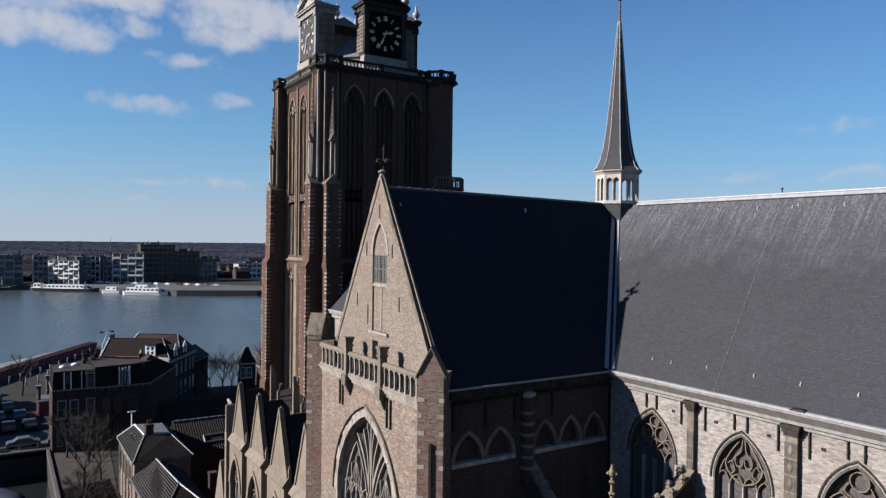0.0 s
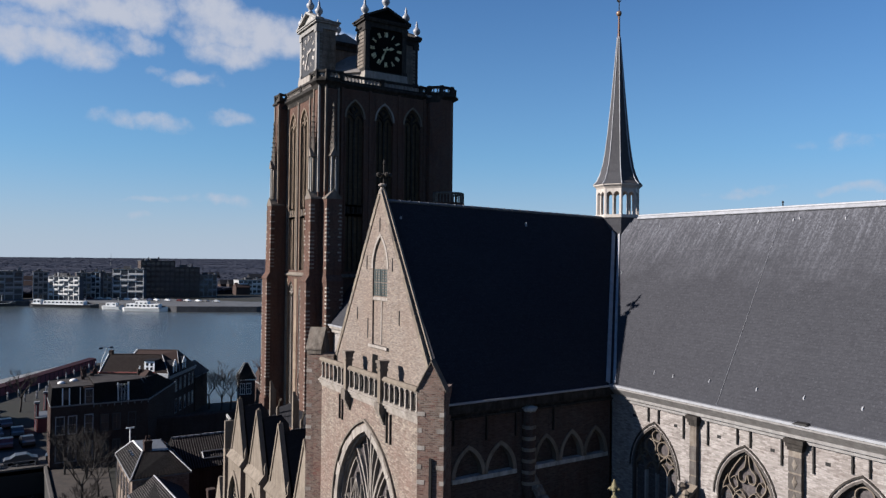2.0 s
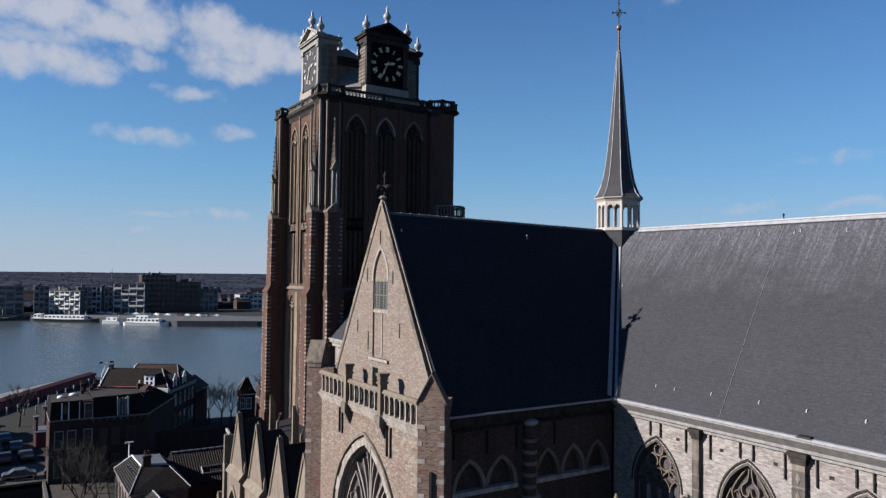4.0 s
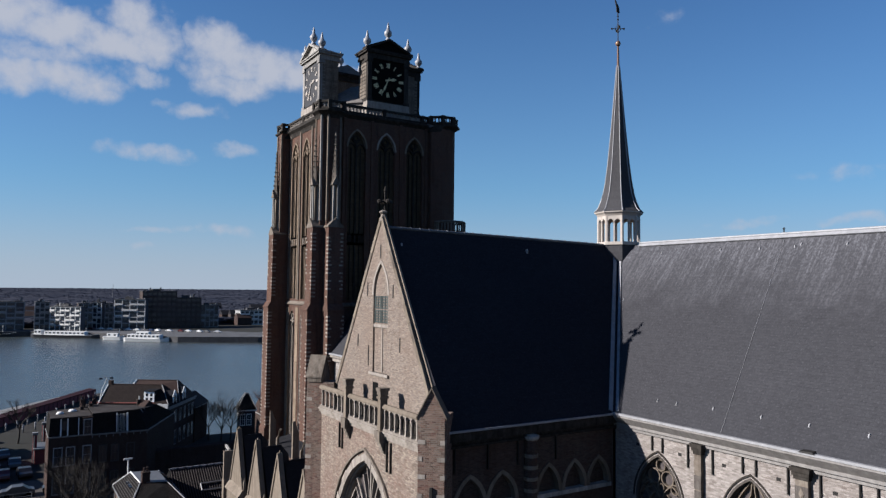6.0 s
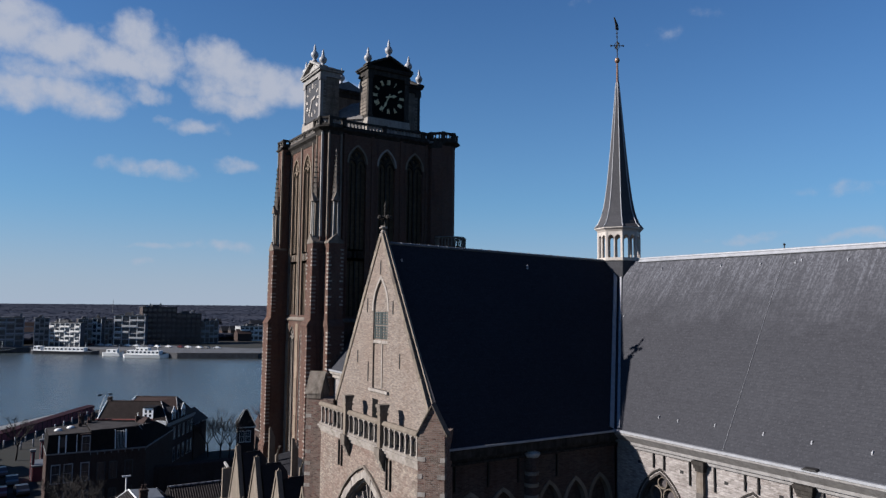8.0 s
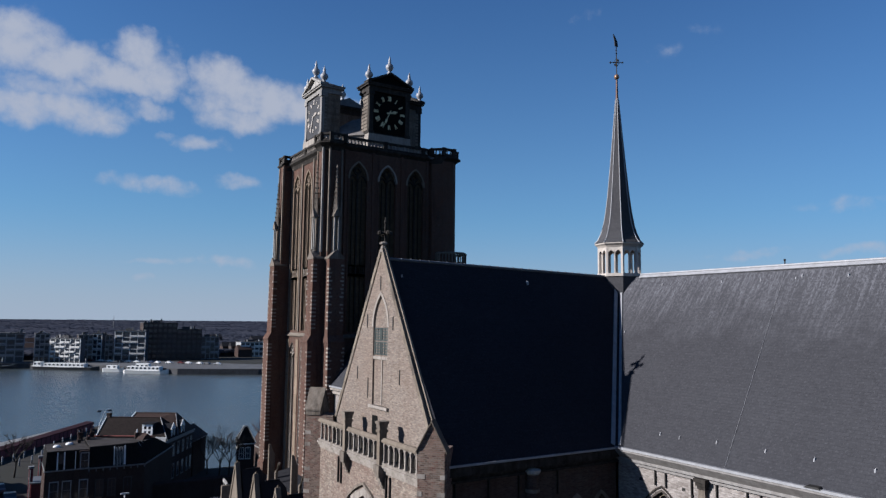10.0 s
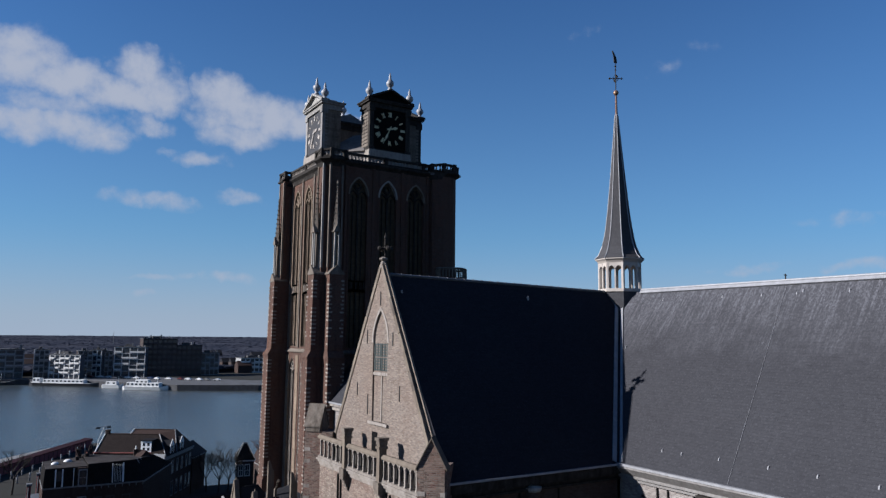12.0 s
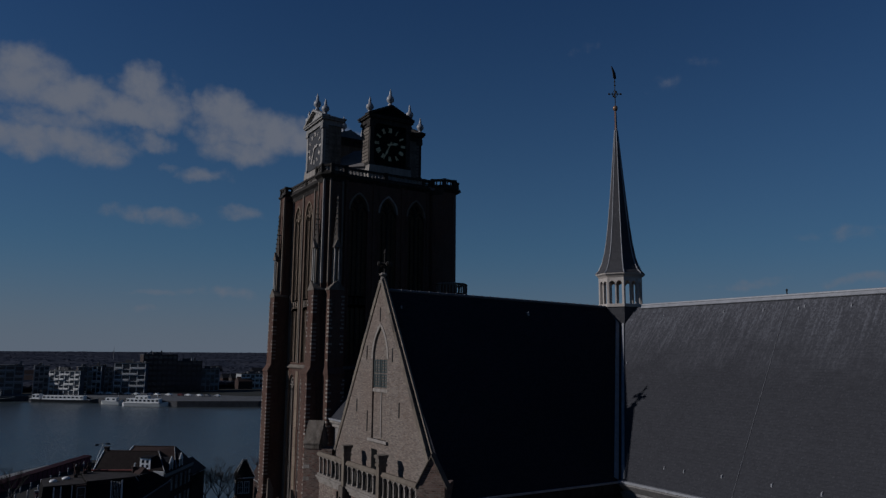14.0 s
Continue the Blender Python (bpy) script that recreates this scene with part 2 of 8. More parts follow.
def plain_mat(name, base, rough=0.7, metal=0.0, spec=0.4, vary=0.25, scale=2.5, bump=0.2):
    m = Mat(name, rough, metal, spec)
    lo, hi = tuple(x * (1 - vary) for x in base), tuple(min(1, x * (1 + vary)) for x in base)
    c = m.mix(m.fit(m.noise(scale, 5, 0.65), 0.3, 0.7), lo, hi)
    c = m.mix(m.fit(m.noise(scale * 9, 3, 0.7), 0.5, 0.8, 0, 0.35), c, lo)
    m.color(c)
    if bump:
        m.bump(m.noise(scale * 8, 4, 0.7), bump, 0.01)
    return m.m


BRICK_GABLE = brick_mat("brick_gable", (0.172, 0.141, 0.117), (0.14, 0.109, 0.088), (0.11, 0.094, 0.083), (0.145, 0.106, 0.084), (0.0738, 0.0562, 0.0473), height=0.065, grime=0.3)
BRICK_FRONT = brick_mat("brick_front", (0.191, 0.159, 0.129), (0.133, 0.101, 0.0813), (0.0987, 0.0836, 0.0734), (0.127, 0.0789, 0.0644), (0.0636, 0.0508, 0.0419), height=0.085, grime=0.35)
BRICK_PIER = brick_mat("brick_pier", (0.135, 0.101, 0.0803), (0.0803, 0.0554, 0.043), (0.1, 0.085, 0.075), (0.123, 0.0523, 0.04), (0.0369, 0.0277, 0.0246), height=0.085, grime=0.5)
BRICK_TOWER = brick_mat("brick_tower", (0.084, 0.045, 0.033), (0.0525, 0.0292, 0.0225), (0.0675, 0.0495, 0.0413), (0.0885, 0.0413, 0.0285), (0.0215, 0.016, 0.0135), grime=0.6)
BRICK_CHOIR = brick_mat("brick_choir", (0.228, 0.206, 0.192), (0.2, 0.176, 0.16), (0.15, 0.136, 0.128), (0.11, 0.089, 0.079), (0.08, 0.066, 0.06), length=0.24, height=0.085, grime=0.34, mottle=0.32)
# dark brick tone that stands in for the shade on the transept's sides
BRICK_SHADE = brick_mat("brick_side_shade", (0.06, 0.041, 0.036), (0.04, 0.027, 0.024), (0.0523, 0.043, 0.0357), (0.0492, 0.0258, 0.0197), (0.0185, 0.0142, 0.0123), grime=0.5)
BRICK_HOUSE = brick_mat("brick_house", (0.04, 0.0234, 0.0197), (0.0277, 0.0173, 0.0148), (0.043, 0.0357, 0.0319), (0.0338, 0.0173, 0.0148), (0.0123, 0.00983, 0.00923), grime=0.5)
STONE = stone_mat("pale_stone", (0.203, 0.178, 0.154), (0.0677, 0.0559, 0.0476), (0.258, 0.232, 0.209))
STONE_CHAPEL = stone_mat("chapel_stone", (0.135, 0.111, 0.0863), (0.0615, 0.048, 0.0369), (0.173, 0.145, 0.117), grime=0.6)
# near-black stone; on sides away from the sun its tone stands for shade
STONE_DARK = stone_mat("near_black_stone", (0.022, 0.0185, 0.016), (0.0075, 0.0065, 0.006), (0.048, 0.043, 0.038), grime=0.85)
STONE_BROWN = stone_mat("brown_grey_stone", (0.062, 0.053, 0.048), (0.02, 0.017, 0.015), (0.1, 0.09, 0.082), grime=0.7)
STONE_TOWER = stone_mat("tower_stone", (0.117, 0.0953, 0.0765), (0.0307, 0.0246, 0.0209), (0.166, 0.145, 0.123), grime=0.7)
STONE_WHITE = stone_mat("white_stone", (0.25, 0.238, 0.222), (0.05, 0.046, 0.042), (0.34, 0.325, 0.305), grime=0.6)
SLATE = slate_mat("slate_blue_grey", (0.0295, 0.0295, 0.0332), (0.0478, 0.0478, 0.053))
# no streaks, and a darker base that holds the transept roof's shade
SLATE_SHADED = slate_mat("slate_unstreaked_shaded", (0.0185, 0.018, 0.0215), (0.029, 0.0285, 0.033), streak=0.0)
SLATE_SMALL = slate_mat("slate_small", (0.0185, 0.0185, 0.0209), (0.0307, 0.0307, 0.0338), 0.16, 0.11, streak=0.0)
SLATE_SPIRE = slate_mat("slate_spire", (0.044, 0.043, 0.046), (0.066, 0.065, 0.069), 0.14, 0.12, streak=0.0)
LEAD = plain_mat("lead_sheet", (0.0803, 0.0833, 0.0892), 0.55, 0.2, 0.4, 0.3)
LEAD_PALE = plain_mat("lead_pale", (0.203, 0.203, 0.212), 0.55, 0.1, 0.4, 0.2)
IRON = plain_mat("wrought_iron", (0.0123, 0.0111, 0.0104), 0.7, 0.2, 0.3, 0.3)
GLASS = plain_mat("leaded_glass", (0.03, 0.027, 0.026), 0.35, 0.0, 0.5, 0.5, 9.0, 0.5)
GLASS_CHOIR = plain_mat("leaded_glass_choir", (0.05, 0.042, 0.042), 0.4, 0.0, 0.4, 0.5, 9.0, 0.5)
GREEN = plain_mat("green_paint", (0.021, 0.029, 0.027), 0.6)
BLACK = plain_mat("black_paint", (0.005, 0.005, 0.005), 0.85, spec=0.03)
GILT = plain_mat("pale_gilt", (0.5, 0.43, 0.25), 0.5, 0.1, 0.4, 0.3)
TIMBER_WHITE = plain_mat("white_painted_wood", (0.3, 0.265, 0.235), 0.6, vary=0.2)
STONE_GREY = stone_mat("grey_moulded_stone", (0.19, 0.178, 0.17), (0.07, 0.064, 0.061), (0.25, 0.238, 0.228), grime=0.45)


def ground_mat():
    m = Mat("ground_mixed", 0.95, spec=0.15)
    c = m.mix(m.fit(m.noise(0.03, 6, 0.6), 0.4, 0.6), (0.0225, 0.0203, 0.0188), (0.0165, 0.0173, 0.0135))
    c = m.mix(m.fit(m.noise(1.2, 6, 0.7), 0.45, 0.7, 0, 0.6), c, (0.0195, 0.018, 0.0165))
    m.color(c)
    m.bump(m.noise(3, 5), 0.4, 0.05)
    return m.m


def water_mat():
    m = Mat("river_water", 0.22, spec=0.42)
    c = m.mix(m.fit(m.noise(0.012, 3, 0.5), 0.35, 0.65), (0.034, 0.043, 0.046), (0.044, 0.053, 0.056))
    m.color(c)
    w = m.math("ADD", m.noise(0.6, 5, 0.65, stretch=(1, 1.7, 1)), m.math("MULTIPLY", m.noise(0.09, 3, 0.5), 2.0))
    m.bump(w, 0.55, 0.5)
    return m.m


GROUND, WATER = ground_mat(), water_mat()

# ---- shape helpers ----
def thing(name, label, category, at=(0, 0, 0), group="", kind=""):
    ob = new(name)
    ob.location = at
    ob.empty_display_size = 0.3
    return tagged(ob, label, category, group, kind)


def base_of(ob):
    p = Vector((0, 0, 0))
    while ob is not None:
        p += ob.location
        ob = ob.parent
    return p


def finish(name, bm, material, off=(0, 0, 0), smooth=False):
    me = bpy.data.meshes.new(name)
    bmesh.ops.recalc_face_normals(bm, faces=bm.faces)
    bmesh.ops.remove_doubles(bm, verts=bm.verts, dist=0.0004)
    if Vector(off).length:
        bmesh.ops.translate(bm, verts=bm.verts, vec=-Vector(off))
    if smooth:
        for f in bm.faces:
            f.smooth = True
    bm.to_mesh(me)
    bm.free()
    me.materials.append(material)
    return me


def part(name, bm, material, parent, label="", smooth=False):
    """Link a bmesh in world metres as one mesh under a thing or a part."""
    ob = new(name, finish(name, bm, material, base_of(parent), smooth))
    ob.parent = parent
    return tagged(ob, label)


def solid(name, bm, material, label, category, kind="", group="", smooth=False):
    """A thing that is one mesh."""
    return tagged(new(name, finish(name, bm, material, smooth=smooth)), label, category, group, kind)


def fresh():
    return bmesh.new()


def box(bm, x0, x1, y0, y1, z0, z1):
    vs = [bm.verts.new(p) for p in ((x0, y0, z0), (x1, y0, z0), (x1, y1, z0), (x0, y1, z0), (x0, y0, z1), (x1, y0, z1), (x1, y1, z1), (x0, y1, z1))]
    for q in ((3, 2, 1, 0), (4, 5, 6, 7), (0, 1, 5, 4), (1, 2, 6, 5), (2, 3, 7, 6), (3, 0, 4, 7)):
        bm.faces.new([vs[i] for i in q])


def loft(bm, *rings, caps=True):
    """Skin over rings of equal count."""
    vs = [[bm.verts.new(p) for p in r] for r in rings]
    n = len(vs[0])
    for a, b in zip(vs, vs[1:]):
        for i in range(n):
            j = (i + 1) % n
            bm.faces.new((a[i], a[j], b[j], b[i]))
    if caps:
        bm.faces.new(vs[0][::-1])
        bm.faces.new(vs[-1])


def on_y(y0, sign=1):
    """(u, z, d) to world on a wall that faces south: u is x, d goes inwards."""
    return lambda u, z, d: (u, y0 + sign * d, z)


def on_x(x0, sign=-1):
    return lambda u, z, d: (x0 + sign * d, u, z)


def slab(bm, pts, to3, d0, d1):
    loft(bm, [to3(u, z, d0) for u, z in pts], [to3(u, z, d1) for u, z in pts])


def arch(c, a, zs, rise, n=8):
    """A pointed arch from its left springing over the tip to its right springing."""
    R = (a * a + rise * rise) / (2 * a)
    top = math.asin(min(1.0, rise / R))
    left = [(c - a + R - R * math.cos(top * i / n), zs + R * math.sin(top * i / n)) for i in range(n + 1)]
    return left + [(2 * c - u, z) for u, z in left[-2::-1]]


def ribbon(bm, pts, w, to3, d0, d1, closed=False):
    """A bar of width w that follows pts in the wall's plane."""
    P = [Vector(p) for p in pts]
    n = len(P)
    rings = []
    for i in range(n):
        a = P[(i - 1) % n] if closed or i else P[i]
        b = P[(i + 1) % n] if closed or i < n - 1 else P[i]
        t = (b - a)
        t = t.normalized() if t.length > 1e-9 else Vector((0, 1))
        s = Vector((-t.y, t.x)) * (w / 2)
        l, r = P[i] + s, P[i] - s
        rings.append([to3(l.x, l.y, d0), to3(r.x, r.y, d0), to3(r.x, r.y, d1), to3(l.x, l.y, d1)])
    if closed:
        rings.append(rings[0])
    loft(bm, *rings, caps=not closed)


def band(bm, inner, outer, to3, d0, d1):
    """The strip between two lines of equal count, with depth."""
    loft(bm, *[[to3(*p, d0), to3(*q, d0), to3(*q, d1), to3(*p, d1)] for p, q in zip(inner, outer)])


def circle(c, z, r, n=16):
    return [(c + r * math.cos(2 * math.pi * i / n), z + r * math.sin(2 * math.pi * i / n)) for i in range(n)]


def wall_open(bm, u0, u1, z0, z1, openings, to3, d0, d1, top=None):
    """A wall with arched openings (c, a, sill, spring, rise), made of slabs; top(u) bounds it above where given."""
    top = top or (lambda u: z1)
    u = u0
    for c, a, sill, zs, rise in sorted(openings):
        slab(bm, [(u, z0), (c - a, z0), (c - a, top(c - a)), (u, top(u))], to3, d0, d1)
        if sill > z0 + 0.01:
            slab(bm, [(c - a, z0), (c + a, z0), (c + a, sill), (c - a, sill)], to3, d0, d1)
        line = arch(c, a, zs, rise)
        for (ua, za), (ub, zb) in zip(line, line[1:]):
            slab(bm, [(ua, za), (ub, zb), (ub, top(ub)), (ua, top(ua))], to3, d0, d1)
        u = c + a
    slab(bm, [(u, z0), (u1, z0), (u1, top(u1)), (u, top(u))], to3, d0, d1)


def lathe(bm, profile, c, n=12, turn=0.0):
    rings = [[(c[0] + r * math.cos(turn + 2 * math.pi * i / n), c[1] + r * math.sin(turn + 2 * math.pi * i / n), c[2] + z) for i in range(n)] for r, z in profile]
    loft(bm, *rings)


def tube(bm, pts, r, n=6, r1=None):
    P = [Vector(p) for p in pts]
    rings = []
    for i, p in enumerate(P):
        t = (P[min(i + 1, len(P) - 1)] - P[max(i - 1, 0)]).normalized()
        s = t.orthogonal().normalized() if abs(t.z) > 0.95 else t.cross(Vector((0, 0, 1))).normalized()
        q = t.cross(s)
        rr = r if r1 is None else r + (r1 - r) * i / max(1, len(P) - 1)
        rings.append([p + (s * math.cos(2 * math.pi * k / n) + q * math.sin(2 * math.pi * k / n)) * rr for k in range(n)])
    loft(bm, *rings)

# ---- the church: plan numbers ----
RIDGE, EAVE = 32.7, 23.15
RIDGE_G = 33.0                       # transept ridge raised at its gable end to fit the camera's view
HALF_T, HALF_C = 6.88, 7.48          # half spans of transept and choir roofs at the eaves
GABLE_Y, FRONT_Y = -18.1, -18.85     # transept gable and the wall below it


def roof_slabs(bm, half, ridge, eave, a, b, along, thick=0.3):
    """Two slopes as one bent slab, from a to b along the axis."""
    def ring(t):
        pts = [(-half, eave), (0, ridge), (half, eave), (half - 0.05, eave - thick), (0, ridge - thick * 1.5), (-half + 0.05, eave - thick)]
        return [(t, s, z) if along == "x" else (s, t, z) for s, z in pts]
    loft(bm, ring(a), ring(b))


def strip(bm, p, q, w, up, lift=0.02, h=0.05):
    """A raised flat strip from p to q, w wide across, lying on a face with normal up."""
    p, q, up = Vector(p), Vector(q), Vector(up).normalized()
    s = (q - p).cross(up).normalized() * (w / 2)
    lo, hi = up * lift, up * (lift + h)
    loft(bm, [p - s + lo, p + s + lo, p + s + hi, p - s + hi], [q - s + lo, q + s + lo, q + s + hi, q - s + hi])


def flow(pts, n=5):
    """A smooth line through a few points."""
    P = [Vector(p) for p in pts]
    P = [P[0] * 2 - P[1]] + P + [P[-1] * 2 - P[-2]]
    out = []
    for a, b, c, d in zip(P, P[1:], P[2:], P[3:]):
        for k in range(n):
            t = k / n
            out.append(tuple(0.5 * ((2 * b) + (c - a) * t + (2 * a - 5 * b + 4 * c - d) * t * t + (3 * b - a - 3 * c + d) * t ** 3)))
    return out + [tuple(P[-2])]


def window_set(parent, to3, c, a, sill, zs, rise, depth, design, stone=STONE, frame_w=0.3, bar=0.09, proud=0.06, glass=GLASS, rim=None, blocks=False):
    """A pointed window: moulded surround, tracery, mullions and leaded glass."""
    bm = fresh()
    slab(bm, [(c - a, sill - 0.1), (c + a, sill - 0.1)] + arch(c, a + 0.02, zs, rise + 0.02)[::-1], to3, depth + 0.12, depth + 0.16)
    win = part("window", bm, glass, parent, "pointed church window with dark leaded glass")
    bm = fresh()
    rim = rim or stone
    inner, outer = arch(c, a - 0.04, zs, rise - 0.05), arch(c, a + frame_w, zs, rise + frame_w * 1.05)
    if not blocks:
        band(bm, inner, outer, to3, -proud, 0.22)
    for s in (-1, 1):
        if blocks and s > 0:
            part("surround", bm, rim, win, "moulded stone arch surround")
            bm = fresh()
        slab(bm, [(c + s * (a - 0.04), sill), (c + s * (a + frame_w * 0.55), sill), (c + s * (a + frame_w * 0.55), zs), (c + s * (a - 0.04), zs)], to3, -proud * 0.5, 0.22)
    part("surround", bm, rim, win, "moulded stone arch surround")
    for k in range(len(inner) - 1) if blocks else ():
        P, Q = [Vector(p) for p in (inner[k], outer[k])], [Vector(p) for p in (inner[k + 1], outer[k + 1])]
        grow = 0.9 if k % 2 else 1.12
        v = fresh()
        slab(v, [P[0].lerp(Q[0], 0.015), P[0] + (P[1].lerp(Q[1], 0.015) - P[0]) * grow, Q[0] + (Q[1].lerp(P[1], 0.015) - Q[0]) * grow, Q[0].lerp(P[0], 0.015)], to3, -proud - 0.01 * (k % 3), 0.22)
        part("voussoir", v, rim, win)
    bm = fresh()
    lip = 0.16 if design == "great" else 0.09
    band(bm, arch(c, a - lip, zs, rise - lip * 1.25), arch(c, a - 0.02, zs, rise - 0.03), to3, 0.2, depth + 0.1)
    if design not in ("great", "lancet"):
        part("reveal", bm, STONE_BROWN, win, "dark moulded window reveal")
        bm = fresh()
    d0, d1 = depth - 0.08, depth + 0.12
    R = lambda pts, w=bar, closed=False: ribbon(bm, pts, w, to3, d0, d1, closed)
    if design == "lancet":
        R([(c, sill), (c, zs + rise * 0.45)])
        R(arch(c - a / 2, a / 2, zs - 0.1, rise * 0.5, 5))
        R(arch(c + a / 2, a / 2, zs - 0.1, rise * 0.5, 5))
        R(circle(c, zs + rise * 0.62, a * 0.3, 10), bar, True)
        for k in range(1, 6):
            z = sill + (zs - sill) * k / 6
            R([(c - a, z), (c + a, z)], bar * 0.4)
    else:
        n = 6 if design == "great" else 4
        for k in range(1, n):
            u = c - a + 2 * a * k / n
            if design == "great":
                R([(u, sill), (u, zs + (rise * 0.12 if k % 2 else rise * 0.2))], bar if k != n // 2 else bar * 1.4)
            else:
                shaft = fresh()
                ribbon(shaft, [(u, sill), (u, zs - 0.1)], bar * 1.3, to3, d0 - 0.03, d1)
                part("mullion", shaft, STONE_WHITE, win, "white stone mullion")
        for k in range(n):
            R(arch(c - a + 2 * a * (k + 0.5) / n, a / n, zs - 0.15, a / n * 1.6, 4), bar * 0.8)
        if design == "great":
            for s in (-1, 1):
                R(arch(c + s * a * 0.5, a * 0.5, zs - 0.6, rise * 0.86), bar * 2.0)
                R(arch(c + s * a * 0.5, a * 0.41, zs - 0.6, rise * 0.74), bar * 1.1)
                for q in (-0.18, 0.0, 0.18):
                    R([(c + s * a * 0.5 + q * a, zs - 0.6), (c + s * a * 0.5 + q * a, zs + rise * (0.46 if q == 0 else 0.36))], bar * 0.9)
                for q in (-0.27, -0.09, 0.09, 0.27):
                    R(arch(c + s * a * 0.5 + q * a, a * 0.085, zs - 0.2 + (0.5 if abs(q) < 0.2 else 0.0), 0.5, 3), bar * 0.6)
                    R([(c + s * a * 0.5 + q * a, zs + 0.3 + (0.5 if abs(q) < 0.2 else 0.0)), (c + s * a * 0.5 + q * a * 0.55, zs + 1.0 + (0.4 if abs(q) < 0.2 else 0.0)), (c + s * a * 0.5, zs + rise * 0.42)], bar * 0.6)
                R(flow([(c + s * a * 0.03, zs + 0.2), (c + s * a * 0.1, zs + rise * 0.5), (c + s * a * 0.26, zs + rise * 0.8)]), bar * 1.1)
                R(flow([(c + s * a * 0.02, zs + rise * 0.35), (c + s * a * 0.05, zs + rise * 0.68), (c + s * a * 0.14, zs + rise * 0.9)]), bar * 0.8)
            R([(c, zs), (c, zs + rise * 0.95)], bar * 1.3)
            net = fresh()
            for j in range(1, 14):
                ribbon(net, [(c - a, sill + (zs - sill) * j / 14), (c + a, sill + (zs - sill) * j / 14)], 0.02, to3, d0, d1)
                ribbon(net, [(c - a + 2 * a * j / 14, sill), (c - a + 2 * a * j / 14, zs)], 0.02, to3, d0, d1)
            tagged(part("lead_net", net, LEAD, win), kind="stuff")
        elif design == "rose":
            for s in (-1, 1):
                # a pair of large leaning drops under the apex, each with a small drop inside
                R(flow([(c + s * a * 0.04, zs + 0.02), (c + s * a * 0.4, zs + rise * 0.1), (c + s * a * 0.66, zs + rise * 0.34), (c + s * a * 0.5, zs + rise * 0.58), (c + s * a * 0.22, zs + rise * 0.82), (c + s * a * 0.03, zs + rise * 0.97)]), bar)
                R(flow([(c + s * a * 0.04, zs + rise * 0.9), (c + s * a * 0.1, zs + rise * 0.66), (c + s * a * 0.3, zs + rise * 0.52), (c + s * a * 0.26, zs + rise * 0.36), (c + s * a * 0.08, zs + rise * 0.36), (c + s * a * 0.02, zs + rise * 0.5)]), bar * 0.8)
                R(flow([(c + s * a * 0.46, zs + rise * 0.16), (c + s * a * 0.32, zs + rise * 0.26), (c + s * a * 0.44, zs + rise * 0.42), (c + s * a * 0.58, zs + rise * 0.36)]), bar * 0.7)
                R(flow([(c + s * a * 0.97, zs - 0.1), (c + s * a * 0.86, zs + rise * 0.2), (c + s * a * 0.7, zs + rise * 0.42)]), bar * 0.9)
        elif design == "loops":
            for s in (-1, 1):
                R(arch(c + s * a * 0.5, a * 0.48, zs - 0.15, rise * 0.45, 6), bar)
                R(circle(c + s * a * 0.3, zs + rise * 0.52, a * 0.26, 14), bar, True)
                R(circle(c + s * a * 0.62, zs + rise * 0.33, a * 0.17, 10), bar * 0.8, True)
            R(circle(c, zs + rise * 0.78, a * 0.2, 12), bar, True)
            R(circle(c, zs + rise * 0.3, a * 0.14, 10), bar * 0.8, True)
        else:
            R(circle(c, zs + rise * 0.72, a * 0.27, 14), bar, True)
            for s in (-1, 1):
                R(arch(c + s * a * 0.5, a * 0.5, zs - 0.1, rise * 0.5, 6), bar)
                R(circle(c + s * a * 0.5, zs + rise * 0.2, a * 0.2, 12), bar * 0.8, True)
                R(flow([(c + s * a * 0.05, zs + rise * 0.35), (c + s * a * 0.4, zs + rise * 0.5), (c + s * a * 0.3, zs + rise * 0.66)]), bar * 0.8)
        for k in range(n):
            for j in range(1, 4):
                z = sill + (zs - sill) * j / 4
                R([(c - a + 2 * a * k / n, z), (c - a + 2 * a * (k + 1) / n, z)], bar * 0.3)
        if design != "great":
            net = fresh()
            for j in range(-8, 30):
                for q in (-1, 1):
                    za = zs - 0.3 - 0.28 * j
                    ribbon(net, [(c - q * a, za), (c + q * a, za + 1.4)] if za > sill and za + 1.4 < zs else [(c - a, max(sill, min(zs, za))), (c + a, max(sill, min(zs, za)))], 0.016, to3, d1 - 0.02, d1 + 0.01)
            tagged(part("lead_net", net, LEAD, win), kind="stuff")
    part("tracery", bm, stone, win, "carved stone tracery and mullions")
    return win


def anchor(bm, to3, u, z0, z1, w=0.055):
    """A wrought-iron wall tie with a stepped foot."""
    slab(bm, [(u - w / 2, z0), (u + w / 2, z0), (u + w / 2, z1), (u - w / 2, z1)], to3, -0.1, 0.0)
    slab(bm, [(u - w * 0.5, z0 + 0.3), (u + w * 1.1, z0 + 0.3), (u + w * 1.1, z0 + 0.4), (u - w * 0.5, z0 + 0.4)], to3, -0.07, 0.0)


def tie(parent, to3, u, z0, z1, w=0.055):
    bm = fresh()
    anchor(bm, to3, u, z0, z1, w)
    part("wall_tie", bm, IRON, parent, "black wrought-iron wall tie")


